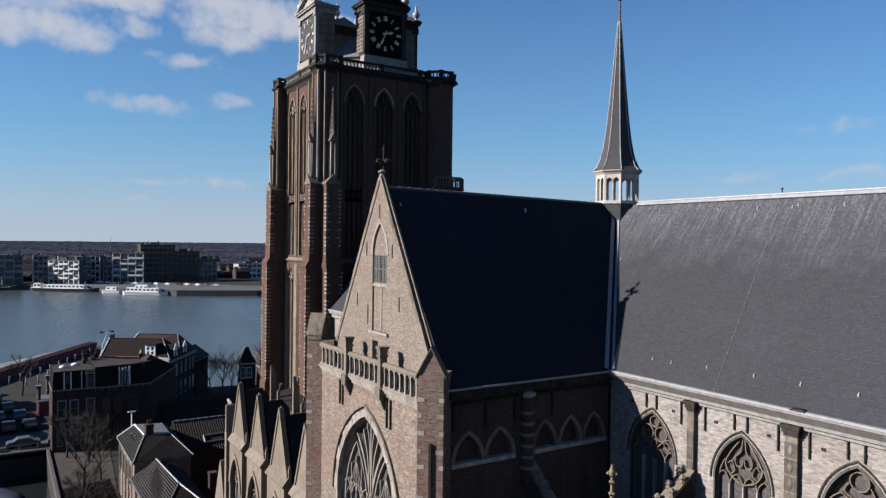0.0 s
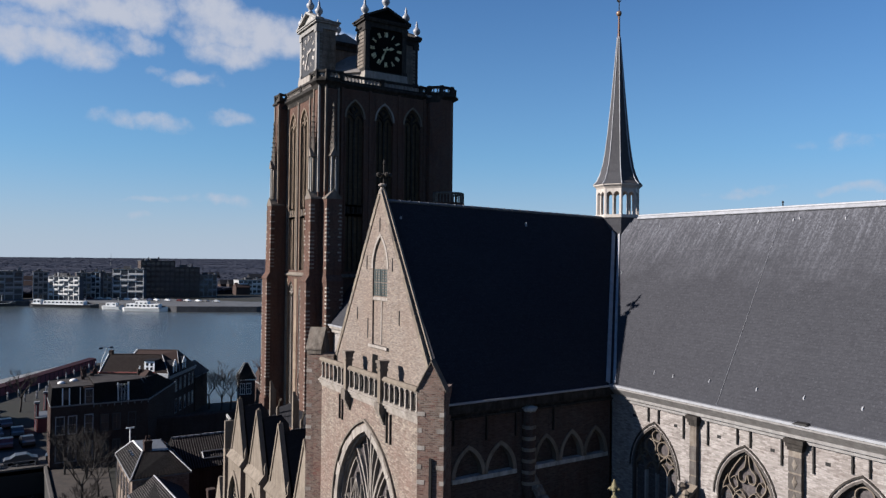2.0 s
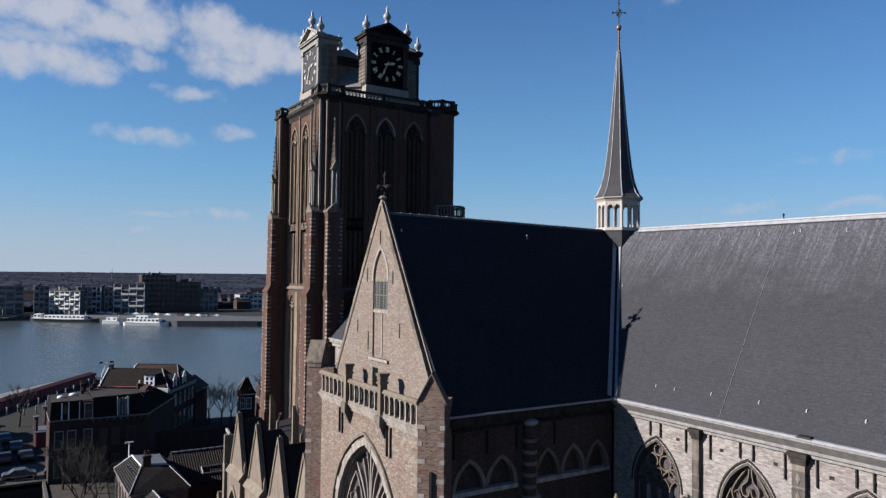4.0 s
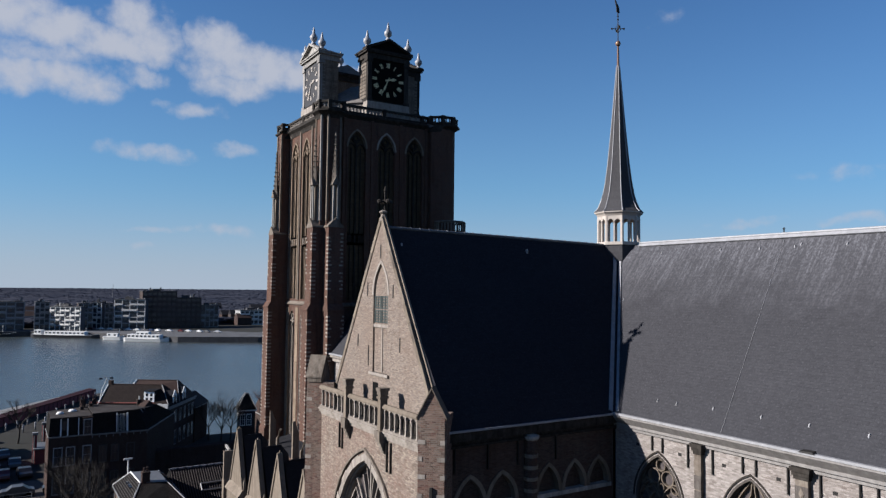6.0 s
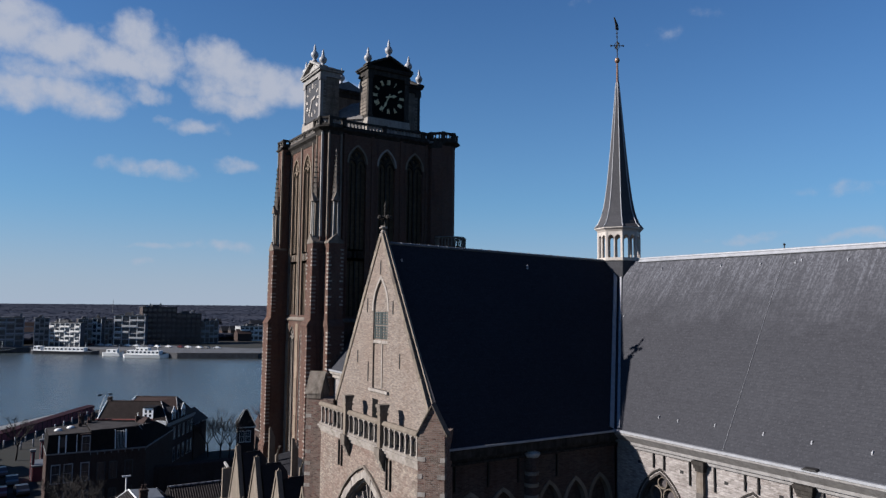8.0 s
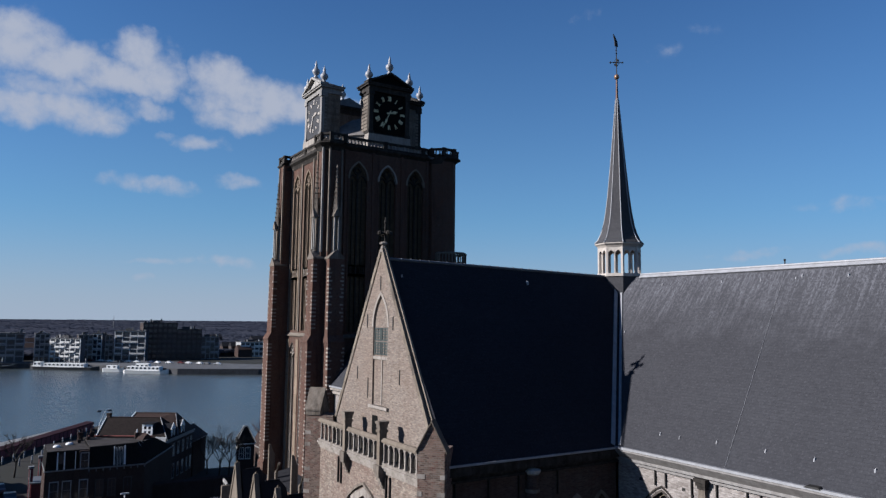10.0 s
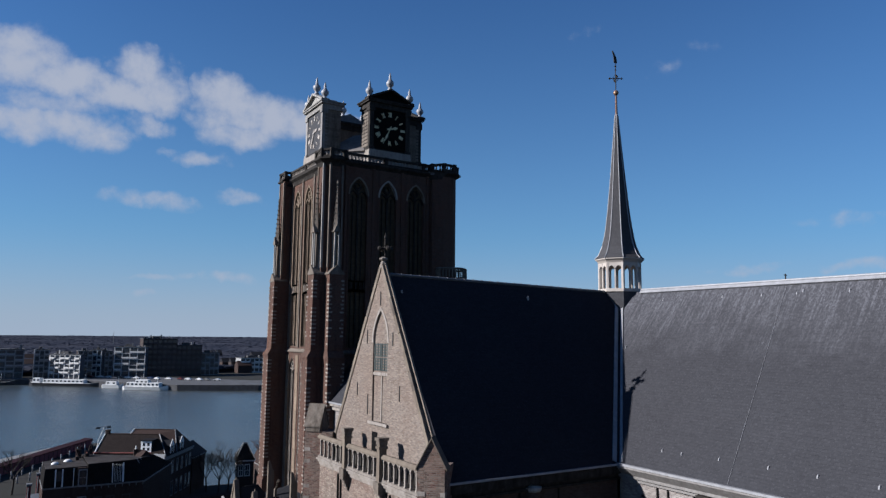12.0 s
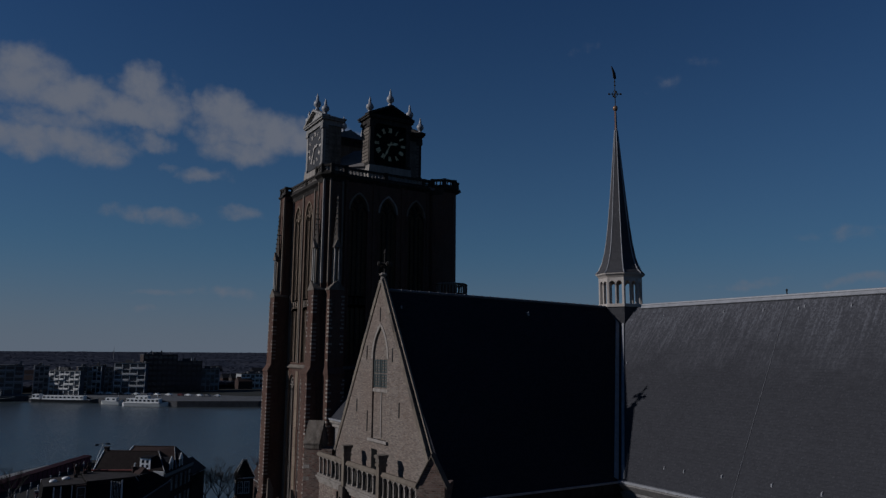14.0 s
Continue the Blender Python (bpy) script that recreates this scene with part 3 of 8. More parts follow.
def crocket_spire(bm, c, r, h, n=6, crockets=True):
    """A slim pinnacle with knobs up its edges and a finial."""
    lathe(bm, [(r, 0), (r * 0.55, h * 0.4), (0.05, h * 0.9), (0.14, h * 0.93), (0.04, h)], c, n)
    if crockets:
        for k in range(1, 9):
            z = h * k / 9.5
            rr = r * (1 - k / 10)
            for j in range(4):
                t = j * math.pi / 2
                lathe(bm, [(0.03, -0.1), (0.1, 0), (0.03, 0.08)], (c[0] + rr * math.cos(t), c[1] + rr * math.sin(t), c[2] + z), 5)


# ---- transept ----
transept = thing("transept", "brick church transept with a tall gable and steep slate roof", "church transept", (0, -12, 0))
bm = fresh()
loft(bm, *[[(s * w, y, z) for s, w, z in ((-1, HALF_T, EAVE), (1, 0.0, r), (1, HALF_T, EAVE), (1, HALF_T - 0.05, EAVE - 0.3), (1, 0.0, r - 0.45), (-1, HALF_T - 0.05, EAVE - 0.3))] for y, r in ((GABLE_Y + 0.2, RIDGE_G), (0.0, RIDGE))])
troof = part("roof", bm, SLATE_SHADED, transept, "steep blue-grey slate roof, shade in its dark tone")
bm = fresh()
tube(bm, [(0, GABLE_Y + 0.3, RIDGE_G + 0.02), (0, -1.0, RIDGE + 0.03)], 0.085, 8)
for k in range(28):
    y = GABLE_Y + 0.6 + 0.6 * k
    z = RIDGE_G + (RIDGE - RIDGE_G) * (y - GABLE_Y) / -GABLE_Y
    tube(bm, [(0, y, z + 0.02), (0, y + 0.07, z + 0.02)], 0.11, 8)
part("ridge_cap", bm, LEAD, troof, "lead ridge roll")
# valley gutters against the choir and nave roofs
for s in (-1, 1):
    nt, nc = Vector((s * (RIDGE - EAVE), 0, HALF_T)).normalized(), Vector((0, -(RIDGE - EAVE), HALF_C)).normalized()
    low, high = Vector((s * HALF_T, -HALF_C, EAVE)), Vector((s * 0.15, -0.2, RIDGE - 0.2))
    bm = fresh()
    v = (high - low).normalized()
    strip(bm, low + v.cross(nt) * (-0.24 * s), high + v.cross(nt) * (-0.24 * s), 0.2, nt, 0.01, 0.05)
    strip(bm, low + v.cross(nc) * (0.2 * s), high + v.cross(nc) * (0.2 * s), 0.16, nc, 0.01, 0.05)
    tube(bm, [low + v.cross(nt) * (-0.37 * s) + nt * 0.05, high + v.cross(nt) * (-0.37 * s) + nt * 0.05], 0.035)
    part("valley_gutter", bm, LEAD_PALE, troof, "pale lead valley gutter")
# snow hooks on the eastern slope
for y, t in ((-8.5, 0.085), (-17.2, 0.085)):
    x, z = HALF_T * t, RIDGE - (RIDGE - EAVE) * t + 0.2
    bm = fresh()
    loft(bm, [(x - 0.01, y - 0.06, z), (x + 0.12, y - 0.06, z - 0.2), (x + 0.13, y - 0.03, z + 0.06)], [(x - 0.01, y + 0.06, z), (x + 0.12, y + 0.06, z - 0.2), (x + 0.13, y + 0.03, z + 0.06)])
    part("roof_hook", bm, LEAD_PALE, troof)

# side walls with blind arcades, cornice, gutter
E_ARCH = [(-16.55, 0.92), (-14.66, 0.92), (-11.75, 0.82), (-10.0, 0.82), (-8.3, 0.82)]
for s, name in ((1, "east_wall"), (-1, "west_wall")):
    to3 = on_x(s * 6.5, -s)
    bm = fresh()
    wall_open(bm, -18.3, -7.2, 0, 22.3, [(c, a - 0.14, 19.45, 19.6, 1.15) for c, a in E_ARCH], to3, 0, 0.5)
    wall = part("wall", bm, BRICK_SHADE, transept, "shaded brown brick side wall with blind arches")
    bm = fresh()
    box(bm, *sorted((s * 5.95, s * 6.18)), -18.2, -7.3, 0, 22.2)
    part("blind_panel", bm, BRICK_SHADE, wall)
    for c, a in E_ARCH:
        bm = fresh()
        band(bm, arch(c, a - 0.14, 19.45, 1.32), arch(c, a + 0.07, 19.45, 1.53), to3, -0.05, 0.3)
        part("arch_moulding", bm, STONE_CHAPEL, wall, "weathered pale stone arch moulding")
        bm = fresh()
        slab(bm, [(c - a * 1.05, 19.26), (c + a * 1.05, 19.26), (c + a * 1.05, 19.47), (c - a * 1.05, 19.47)], to3, -0.1, 0.3)
        part("arch_sill", bm, STONE_WHITE, wall, "pale stone sill of the blind arch")
    bm = fresh()
    slab(bm, [(-18.3, 22.3), (-7.2, 22.3), (-7.2, 22.4), (-18.3, 22.4)], to3, -0.22, 0.5)
    slab(bm, [(-18.3, 22.4), (-7.2, 22.4), (-7.2, 22.62), (-18.3, 22.62)], to3, -0.1, 0.5)
    slab(bm, [(-18.3, 22.62), (-7.2, 22.62), (-7.2, 23.05), (-18.3, 23.05)], to3, -0.36, 0.5)
    # near-black stone paints the shade under the eaves
    part("cornice", bm, STONE_DARK, transept, "stone eaves cornice, shade in its dark tone")
    bm = fresh()
    slab(bm, [(-18.2, 23.06), (-7.35, 23.06), (-7.35, 23.15), (-18.2, 23.15)], to3, -0.48, 0.1)
    part("gutter", bm, LEAD_PALE, transept, "pale lead gutter along the eaves")
    bm = fresh()
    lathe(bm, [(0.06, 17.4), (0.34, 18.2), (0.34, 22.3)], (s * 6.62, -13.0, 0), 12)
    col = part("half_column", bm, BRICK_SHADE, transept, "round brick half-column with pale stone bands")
    for z in range(6):
        h = 21.5 - z * 0.56
        bm = fresh()
        lathe(bm, [(0.34, -0.1), (0.375, -0.08), (0.375, 0.06), (0.34, 0.08)], (s * 6.62, -13.0, h), 12)
        part("stone_band", bm, STONE_CHAPEL if z % 4 else STONE_TOWER, col)
    bm = fresh()
    lathe(bm, [(0.34, 0), (0.44, 0.1), (0.44, 0.22), (0.2, 0.3)], (s * 6.62, -13.0, 22.25), 8, math.pi / 8)
    part("column_cap", bm, STONE_WHITE, col, "white stone column cap")
    for y in (-17.45, -15.55, -13.75, -11.3):
        tie(wall, to3, y, 21.1, 22.25, 0.055)
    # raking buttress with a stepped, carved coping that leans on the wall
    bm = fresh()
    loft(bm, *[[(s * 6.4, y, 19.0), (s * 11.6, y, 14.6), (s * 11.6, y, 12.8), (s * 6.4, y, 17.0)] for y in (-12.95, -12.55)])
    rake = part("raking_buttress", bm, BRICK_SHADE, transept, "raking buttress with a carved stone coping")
    for q in range(11):
        x, z = 6.5 + 0.46 * q, 18.95 - 0.39 * q
        bm = fresh()
        loft(bm, [(s * x, -13.05, z - 0.1), (s * (x + 0.44), -13.05, z - 0.47), (s * (x + 0.44), -12.45, z - 0.47), (s * x, -12.45, z - 0.1)],
             [(s * (x + 0.03), -13.05, z + 0.06), (s * (x + 0.4), -13.0, z - 0.18), (s * (x + 0.4), -12.5, z - 0.2), (s * (x + 0.03), -12.45, z + 0.06)])
        lathe(bm, [(0.02, -0.12), (0.13, -0.02), (0.1, 0.1), (0.02, 0.16)], (s * (x + 0.2), -12.95 + 0.1 * (q % 2), z - 0.02), 6)
        part("coping_stone", bm, STONE_TOWER if q % 3 else STONE_CHAPEL, rake)

# front wall with the great window
front = on_y(FRONT_Y)
bm = fresh()
wall_open(bm, -6.1, 6.1, 0, 22.15, [(0, 3.62, 6.0, 15.5, 5.15)], front, 0, 0.9)
part("front_wall", bm, BRICK_FRONT, transept, "pinkish brick front wall")
window_set(transept, front, 0, 3.62, 6.0, 15.5, 5.1, 0.42, "great", STONE, 0.34, 0.075, 0.05, glass=GLASS_CHOIR, rim=STONE, blocks=True)
bm = fresh()
band(bm, arch(0, 4.08, 15.5, 5.6), arch(0, 4.18, 15.5, 5.72), front, -0.13, 0.0)
part("hood_mould", bm, STONE_TOWER, transept, "projecting hood mould")
for u in (-3.3, -2.92, 2.55, 2.95):
    tie(transept, front, u, 20.6 if u < 0 else 20.5, 22.0)
# cornice and walkway under the balustrade
bm = fresh()
for z0, z1, d in ((22.1, 22.28, -0.1), (22.28, 22.42, -0.2), (22.42, 22.52, -0.28)):
    box(bm, -6.0, 6.0, FRONT_Y + d, GABLE_Y + 0.2, z0, z1)
part("cornice", bm, STONE, transept, "pale stone string cornice")
# near-black floor sheet and skirting, so the balustrade's gaps look dark
bm = fresh()
box(bm, -6.0, 6.0, -18.86, GABLE_Y + 0.01, 22.525, 22.56)
box(bm, -6.0, 6.0, GABLE_Y - 0.03, GABLE_Y + 0.01, 22.56, 23.1)
part("walkway", bm, STONE_DARK, transept, "dark walkway sheet behind the balustrade")
# balustrade
bm = fresh()
box(bm, -5.95, 5.95, -19.1, -18.82, 23.62, 23.68)
loft(bm, *[[(u, -19.14, 23.68), (u, -18.78, 23.68), (u, -18.84, 23.82), (u, -19.02, 23.84)] for u in (-5.95, 5.95)])
balus = part("balustrade", bm, STONE_CHAPEL, transept, "weathered stone arcaded balustrade")
bm = fresh()
box(bm, -5.95, 5.95, -19.06, -18.86, 22.52, 22.64)
part("plinth", bm, STONE, balus)
POSTS = (-2.0, 2.2)
posts3 = [-5.95, *POSTS, 5.95]
for a, b in zip(posts3, posts3[1:]):
    n = 6
    w = (b - a - 0.5) / n
    for k in range(n + 1):
        u = a + 0.25 + k * w
        bm = fresh()
        loft(bm, *[[(u - h, -18.96 - h, z), (u + h, -18.96 - h, z), (u + h, -18.96 + h, z), (u - h, -18.96 + h, z)] for h, z in ((0.075, 22.64), (0.075, 22.69), (0.05, 22.74), (0.045, 23.3), (0.06, 23.36), (0.06, 23.625))])
        part("baluster", bm, STONE, balus)
        if k < n:
            bm = fresh()
            ua, ub = u + 0.055, u + w - 0.055
            line = arch((ua + ub) / 2, (ub - ua) / 2, 23.4, 0.19, 4)
            slab(bm, [(ua, 23.625)] + line + [(ub, 23.625)], on_y(-19.04), 0, 0.16)
            part("arch_head", bm, STONE, balus)
for u in POSTS:
    bm = fresh()
    box(bm, u - 0.15, u + 0.15, -19.2, -18.8, 22.52, 24.3)
    box(bm, u - 0.2, u + 0.2, -19.25, -18.75, 24.1, 24.22)
    part("post_shaft", bm, STONE_CHAPEL, balus)
    bm = fresh()
    box(bm, u - 0.19, u + 0.19, -19.23, -18.77, 24.3, 24.5)
    box(bm, u - 0.24, u + 0.24, -19.28, -18.72, 24.5, 24.64)
    part("post", bm, STONE_TOWER, balus, "dark capped balustrade post")
    bm = fresh()
    for k in range(4):
        z = 22.12 - 0.19 * k
        box(bm, u - 0.22 + 0.035 * k, u + 0.22 - 0.035 * k, FRONT_Y - 0.42 + 0.1 * k, FRONT_Y, z - 0.19, z + 0.003 * k)
    box(bm, u - 0.28, u + 0.28, FRONT_Y - 0.45, FRONT_Y, 22.125, 22.515)
    part("corbel", bm, STONE_TOWER, balus, "carved corbel under the post")

# gable wall
gf = on_y(GABLE_Y)
HG = 6.05
gtop = lambda u: 33.45 - abs(u) * (33.45 - 23.3) / HG
NC, NA = 0.03, 0.86     # the tall niche
bm = fresh()
slab(bm, [(-HG, 22.4), (NC - NA, 22.4), (NC - NA, gtop(NC - NA)), (-HG, gtop(-HG))], gf, 0, 0.19)
slab(bm, [(NC + NA, 22.4), (HG, 22.4), (HG, gtop(HG)), (NC + NA, gtop(NC + NA))], gf, 0, 0.19)
slab(bm, [(NC - NA, 22.4), (NC + NA, 22.4), (NC + NA, 25.1), (NC - NA, 25.1)], gf, 0, 0.19)
al = arch(NC, NA, 29.3, 1.75, 6)
for p, q in zip(al, al[1:]):
    slab(bm, [p, q, (q[0], gtop(q[0])), (p[0], gtop(p[0]))], gf, 0, 0.19)
gable = part("gable", bm, BRICK_GABLE, transept, "pale weathered brick gable with a tall blind niche")
bm = fresh()
slab(bm, [(NC - NA, 25.1), (NC + NA, 25.1), (NC + NA, 29.3)] + al[::-1][1:-1] + [(NC - NA, 29.3)], gf, 0.09, 0.19)
part("niche_back", bm, BRICK_GABLE, gable)
bm = fresh()
band(bm, arch(NC, NA - 0.02, 29.3, 1.72, 6), arch(NC, NA + 0.15, 29.3, 1.93, 6), gf, -0.03, 0.2)
part("niche_arch", bm, STONE, gable, "pale stone niche arch")
bm = fresh()
ribbon(bm, [(NC + 0.12, 25.15), (NC + 0.12, 27.7)], 0.1, gf, 0.05, 0.2)
box(bm, NC - NA - 0.25, NC + NA + 0.25, GABLE_Y - 0.13, GABLE_Y + 0.28, 24.95, 25.1)
box(bm, NC - NA - 0.02, NC + NA + 0.02, GABLE_Y + 0.02, GABLE_Y + 0.3, 27.55, 27.72)
part("niche_mullion", bm, STONE, gable, "stone mullion and sill of the niche")
# green shutters with small panes
bm = fresh()
box(bm, NC - 0.8, NC + 0.8, GABLE_Y + 0.1, GABLE_Y + 0.2, 27.75, 29.3)
shut = part("shutter_window", bm, BLACK, gable, "green wooden window with small panes")
for u0, u1 in ((NC - 0.78, NC - 0.03), (NC + 0.03, NC + 0.78)):
    for z0, z1 in ((27.8, 28.5), (28.56, 29.26)):
        bm = fresh()
        ribbon(bm, [(u0 + 0.05, z0), (u0 + 0.05, z1)], 0.1, gf, 0.04, 0.105)
        ribbon(bm, [(u1 - 0.05, z0), (u1 - 0.05, z1)], 0.1, gf, 0.04, 0.105)
        for k in range(5):
            z = z0 + 0.05 + (z1 - z0 - 0.1) * k / 4
            ribbon(bm, [(u0, z), (u1, z)], 0.075, gf, 0.05, 0.102)
        ribbon(bm, [((u0 + u1) / 2, z0), ((u0 + u1) / 2, z1)], 0.05, gf, 0.045, 0.103)
        part("shutter", bm, GREEN, shut)
# slits, hatch
for u, z0, z1 in ((-0.02, 31.3, 32.05), (-1.56, 29.25, 30.0), (1.48, 29.15, 29.86), (-2.72, 26.35, 27.05), (2.3, 26.37, 27.14), (-1.35, 25.4, 26.5)):
    bm = fresh()
    slab(bm, [(u - 0.03, z0), (u + 0.03, z0), (u + 0.045, (z0 + z1) / 2), (u + 0.03, z1), (u - 0.03, z1), (u - 0.045, (z0 + z1) / 2)], gf, -0.03, 0.1)
    part("slit", bm, IRON, gable, "dark narrow slit")
bm = fresh()
slab(bm, [(-0.75, 22.6), (-0.1, 22.6), (-0.1, 24.56), (-0.75, 24.56)], gf, -0.015, 0.1)
part("hatch", bm, BLACK, gable, "small dark service hatch")
# coping, kneelers
for s in (-1, 1):
    # coping stones laid end to end
    lo, hi = Vector((s * (HG - 0.05), 23.3)), Vector((s * 0.03, 33.52))
    for k in range(11):
        p, q = lo.lerp(hi, k / 11 + 0.0008), lo.lerp(hi, (k + 1) / 11 - 0.0008)
        bm = fresh()
        ribbon(bm, [p, q], 0.24, gf, -0.05 - 0.006 * (k % 2), 0.15)
        part("coping", bm, STONE_CHAPEL if k % 4 else STONE_TOWER, gable)
    # slim raised verge between coping and slates
    bm = fresh()
    ribbon(bm, [(s * (HG + 0.26), 23.42), (s * 0.14, 33.6)], 0.1, gf, 0.1, 0.198)
    part("verge", bm, STONE_CHAPEL, gable)
bm = fresh()
lathe(bm, [(0.22, 0), (0.15, 0.3), (0.11, 0.38), (0.23, 0.46), (0.23, 0.53), (0.1, 0.6)], (0, GABLE_Y + 0.1, 33.35), 8)
part("apex_stone", bm, STONE, gable)

# cross on the gable: its own thing
cross = thing("gable_cross", "weathered stone cross finial on the gable apex", "cross", (0, GABLE_Y + 0.2, 33.9))
bm = fresh()
cy = GABLE_Y + 0.2
lathe(bm, [(0.09, 33.85), (0.06, 34.1), (0.06, 34.95), (0.1, 35.02), (0.02, 35.3)], (0, cy, 0), 8)
part("shaft", bm, STONE_DARK, cross)
for k in range(4):
    ex, ey = ((1, 0), (0, 1), (-1, 0), (0, -1))[k]
    bm = fresh()
    tube(bm, [(0.04 * ex, cy + 0.04 * ey, 34.42), (0.34 * ex, cy + 0.34 * ey, 34.42)], 0.06, 6)
    lathe(bm, [(0.05, -0.13), (0.12, -0.06), (0.12, 0.06), (0.05, 0.13)], (0.34 * ex, cy + 0.34 * ey, 34.42), 6)
    part("arm", bm, STONE_DARK, cross)
bm = fresh()
lathe(bm, [(0.06, -0.14), (0.13, 0), (0.06, 0.14)], (0, cy, 34.42), 8)
part("knot", bm, STONE_DARK, cross)

# diagonal corner buttresses with saddle caps
for s, label in ((-1, "grey-brown brick diagonal buttress with a stone saddle cap"), (1, "mottled red and grey brick diagonal buttress with quoins")):
    out = Vector((s * 0.7071, -0.7071, 0))          # away from the corner
    side = Vector((s * 0.7071, 0.7071, 0))          # along the outer face, away from the front wall
    foot = Vector((s * 6.8, -19.57, 0))             # front edge of the outer face
    W, L = 1.22, 1.75
    to = lambda u, z, d, foot=foot, side=side, out=out: tuple(foot + side * u - out * d + Vector((0, 0, z)))
    bm = fresh()
    slab(bm, [(0, 0), (W, 0), (W, 23.95), (0, 23.95)], to, 0, L)
    pier = part("corner_buttress", bm, BRICK_PIER, transept, label)
    bm = fresh()
    zb, za, back = (24.3, 25.45, 0.95) if s < 0 else (23.95, 25.2, 0.62)
    slab(bm, [(-0.06, zb - 0.35), (W + 0.06, zb - 0.35), (W + 0.06, zb), (W / 2, za), (-0.06, zb)], to, 0.04, back)
    part("saddle_gable", bm, BRICK_PIER if s > 0 else STONE_TOWER, pier)
    for q in (0, 1):
        e, m = (-0.1, W / 2) if q == 0 else (W + 0.1, W / 2)
        bm = fresh()
        slab(bm, [(e, zb - 0.1), (m, za), (m, za + 0.09), (e, zb - 0.01)], to, -0.05, back + 0.04)
        part("cap_slab", bm, STONE_TOWER if s < 0 else STONE_CHAPEL, pier)
    if s > 0:
        bm = fresh()
        slab(bm, [(0.56, 18.3), (0.7, 18.3), (0.7, 20.6), (0.56, 20.6)], to, -0.02, 0.1)
        anchor(bm, to, 0.63, 17.9, 20.9, 0.12)
        part("wall_tie", bm, IRON, pier, "black iron tie in a dark slot")
    rnd = random.Random(5 + s)
    z, k = 8.2, 0
    while z < 23.5:
        for e in (0, 1):
            w = 0.34 if (k + e) % 2 else 0.2
            if rnd.random() < 0.75:
                bm = fresh()
                u0, u1 = (-0.015, w) if e == 0 else (W - w, W + 0.015)
                slab(bm, [(u0, z), (u1, z), (u1, z + 0.2), (u0, z + 0.2)], to, -0.018, 0.35)
                part("quoin", bm, STONE, pier)
        z += 0.62 + rnd.random() * 0.25
        k += 1

# ---- choir ----
choir = thing("choir", "pale cream brick choir with traceried windows and slate roof", "church choir", (22, 0, 0))
X_END = 46.0
bm = fresh()
roof_slabs(bm, HALF_C, RIDGE, EAVE, 0.0, X_END, "x")
croof = part("roof", bm, SLATE, choir, "steep grey slate roof streaked by weather")
bm = fresh()
for s in (-1, 1):
    n = (0, s * 0.785, 0.62)
    strip(bm, (1.9, s * 0.09, RIDGE - 0.04), (X_END, s * 0.09, RIDGE - 0.04), 0.2, n, 0.0, 0.07)
tube(bm, [(1.9, 0, RIDGE + 0.13), (X_END, 0, RIDGE + 0.13)], 0.08, 8)
part("ridge_cap", bm, LEAD_PALE, croof, "pale zinc ridge capping")
slope = lambda x, t, h=0.0: (x, -HALF_C * t - 0.785 * h, RIDGE - (RIDGE - EAVE) * t + 0.62 * h)
hooks = [(x, 0.06) for x in (4.1, 8.4, 10.9, 12.9, 15.6)] + [(x, 0.893) for x in (12.5, 15.0, 17.2, 19.6)] + [(13.2, 0.05), (3.1, 0.37), (9.2, 0.9), (10.4, 0.9)]
for x, t in hooks:
    bm = fresh()
    loft(bm, [slope(x - 0.04, t, 0.03), slope(x + 0.04, t, 0.03), slope(x + 0.03, t - 0.003, 0.08)], [slope(x - 0.05, t + 0.013, -0.02), slope(x + 0.05, t + 0.013, -0.02), slope(x + 0.03, t + 0.011, 0.03)])
    part("roof_hook", bm, LEAD_PALE, croof, "small pale roof hook")
bm = fresh()
tube(bm, [slope(12.1 + 1.35 * t, t, 0.03) for t in (0.02, 0.2, 0.4, 0.6, 0.8, 0.99)], 0.008, 4)
part("conductor", bm, LEAD_PALE, croof, "thin lightning conductor down the slates")
bm = fresh()
tube(bm, [(12.0, 0, RIDGE + 0.2), (12.0, 0, RIDGE + 0.42)], 0.035, 5)
lathe(bm, [(0.03, 0), (0.08, 0.05), (0.03, 0.12)], (12.0, 0, RIDGE + 0.36), 6)
part("vent_finial", bm, IRON, croof, "small iron ridge finial")
for s, name in ((-1, "south"), (1, "north")):
    bm = fresh()
    for (y0, y1, z0, z1) in ((7.0, 7.12, 22.3, 22.48), (7.0, 7.24, 22.48, 22.62)):
        box(bm, 6.6, X_END, *sorted((s * y0, s * y1)), z0, z1)
    loft(bm, [(6.6, s * 7.0, 22.62), (6.6, s * 7.24, 22.62), (6.6, s * 7.6, 22.98), (6.6, s * 7.6, 23.06), (6.6, s * 7.0, 23.06)],
         [(X_END, s * 7.0, 22.62), (X_END, s * 7.24, 22.62), (X_END, s * 7.6, 22.98), (X_END, s * 7.6, 23.06), (X_END, s * 7.0, 23.06)])
    part("cornice", bm, STONE_GREY, choir, "coved stone eaves cornice")
    bm = fresh()
    box(bm, 6.75, X_END, *sorted((s * 7.42, s * 7.64)), 23.08, 23.19)
    part("gutter", bm, LEAD_PALE, choir, "white-edged lead gutter")
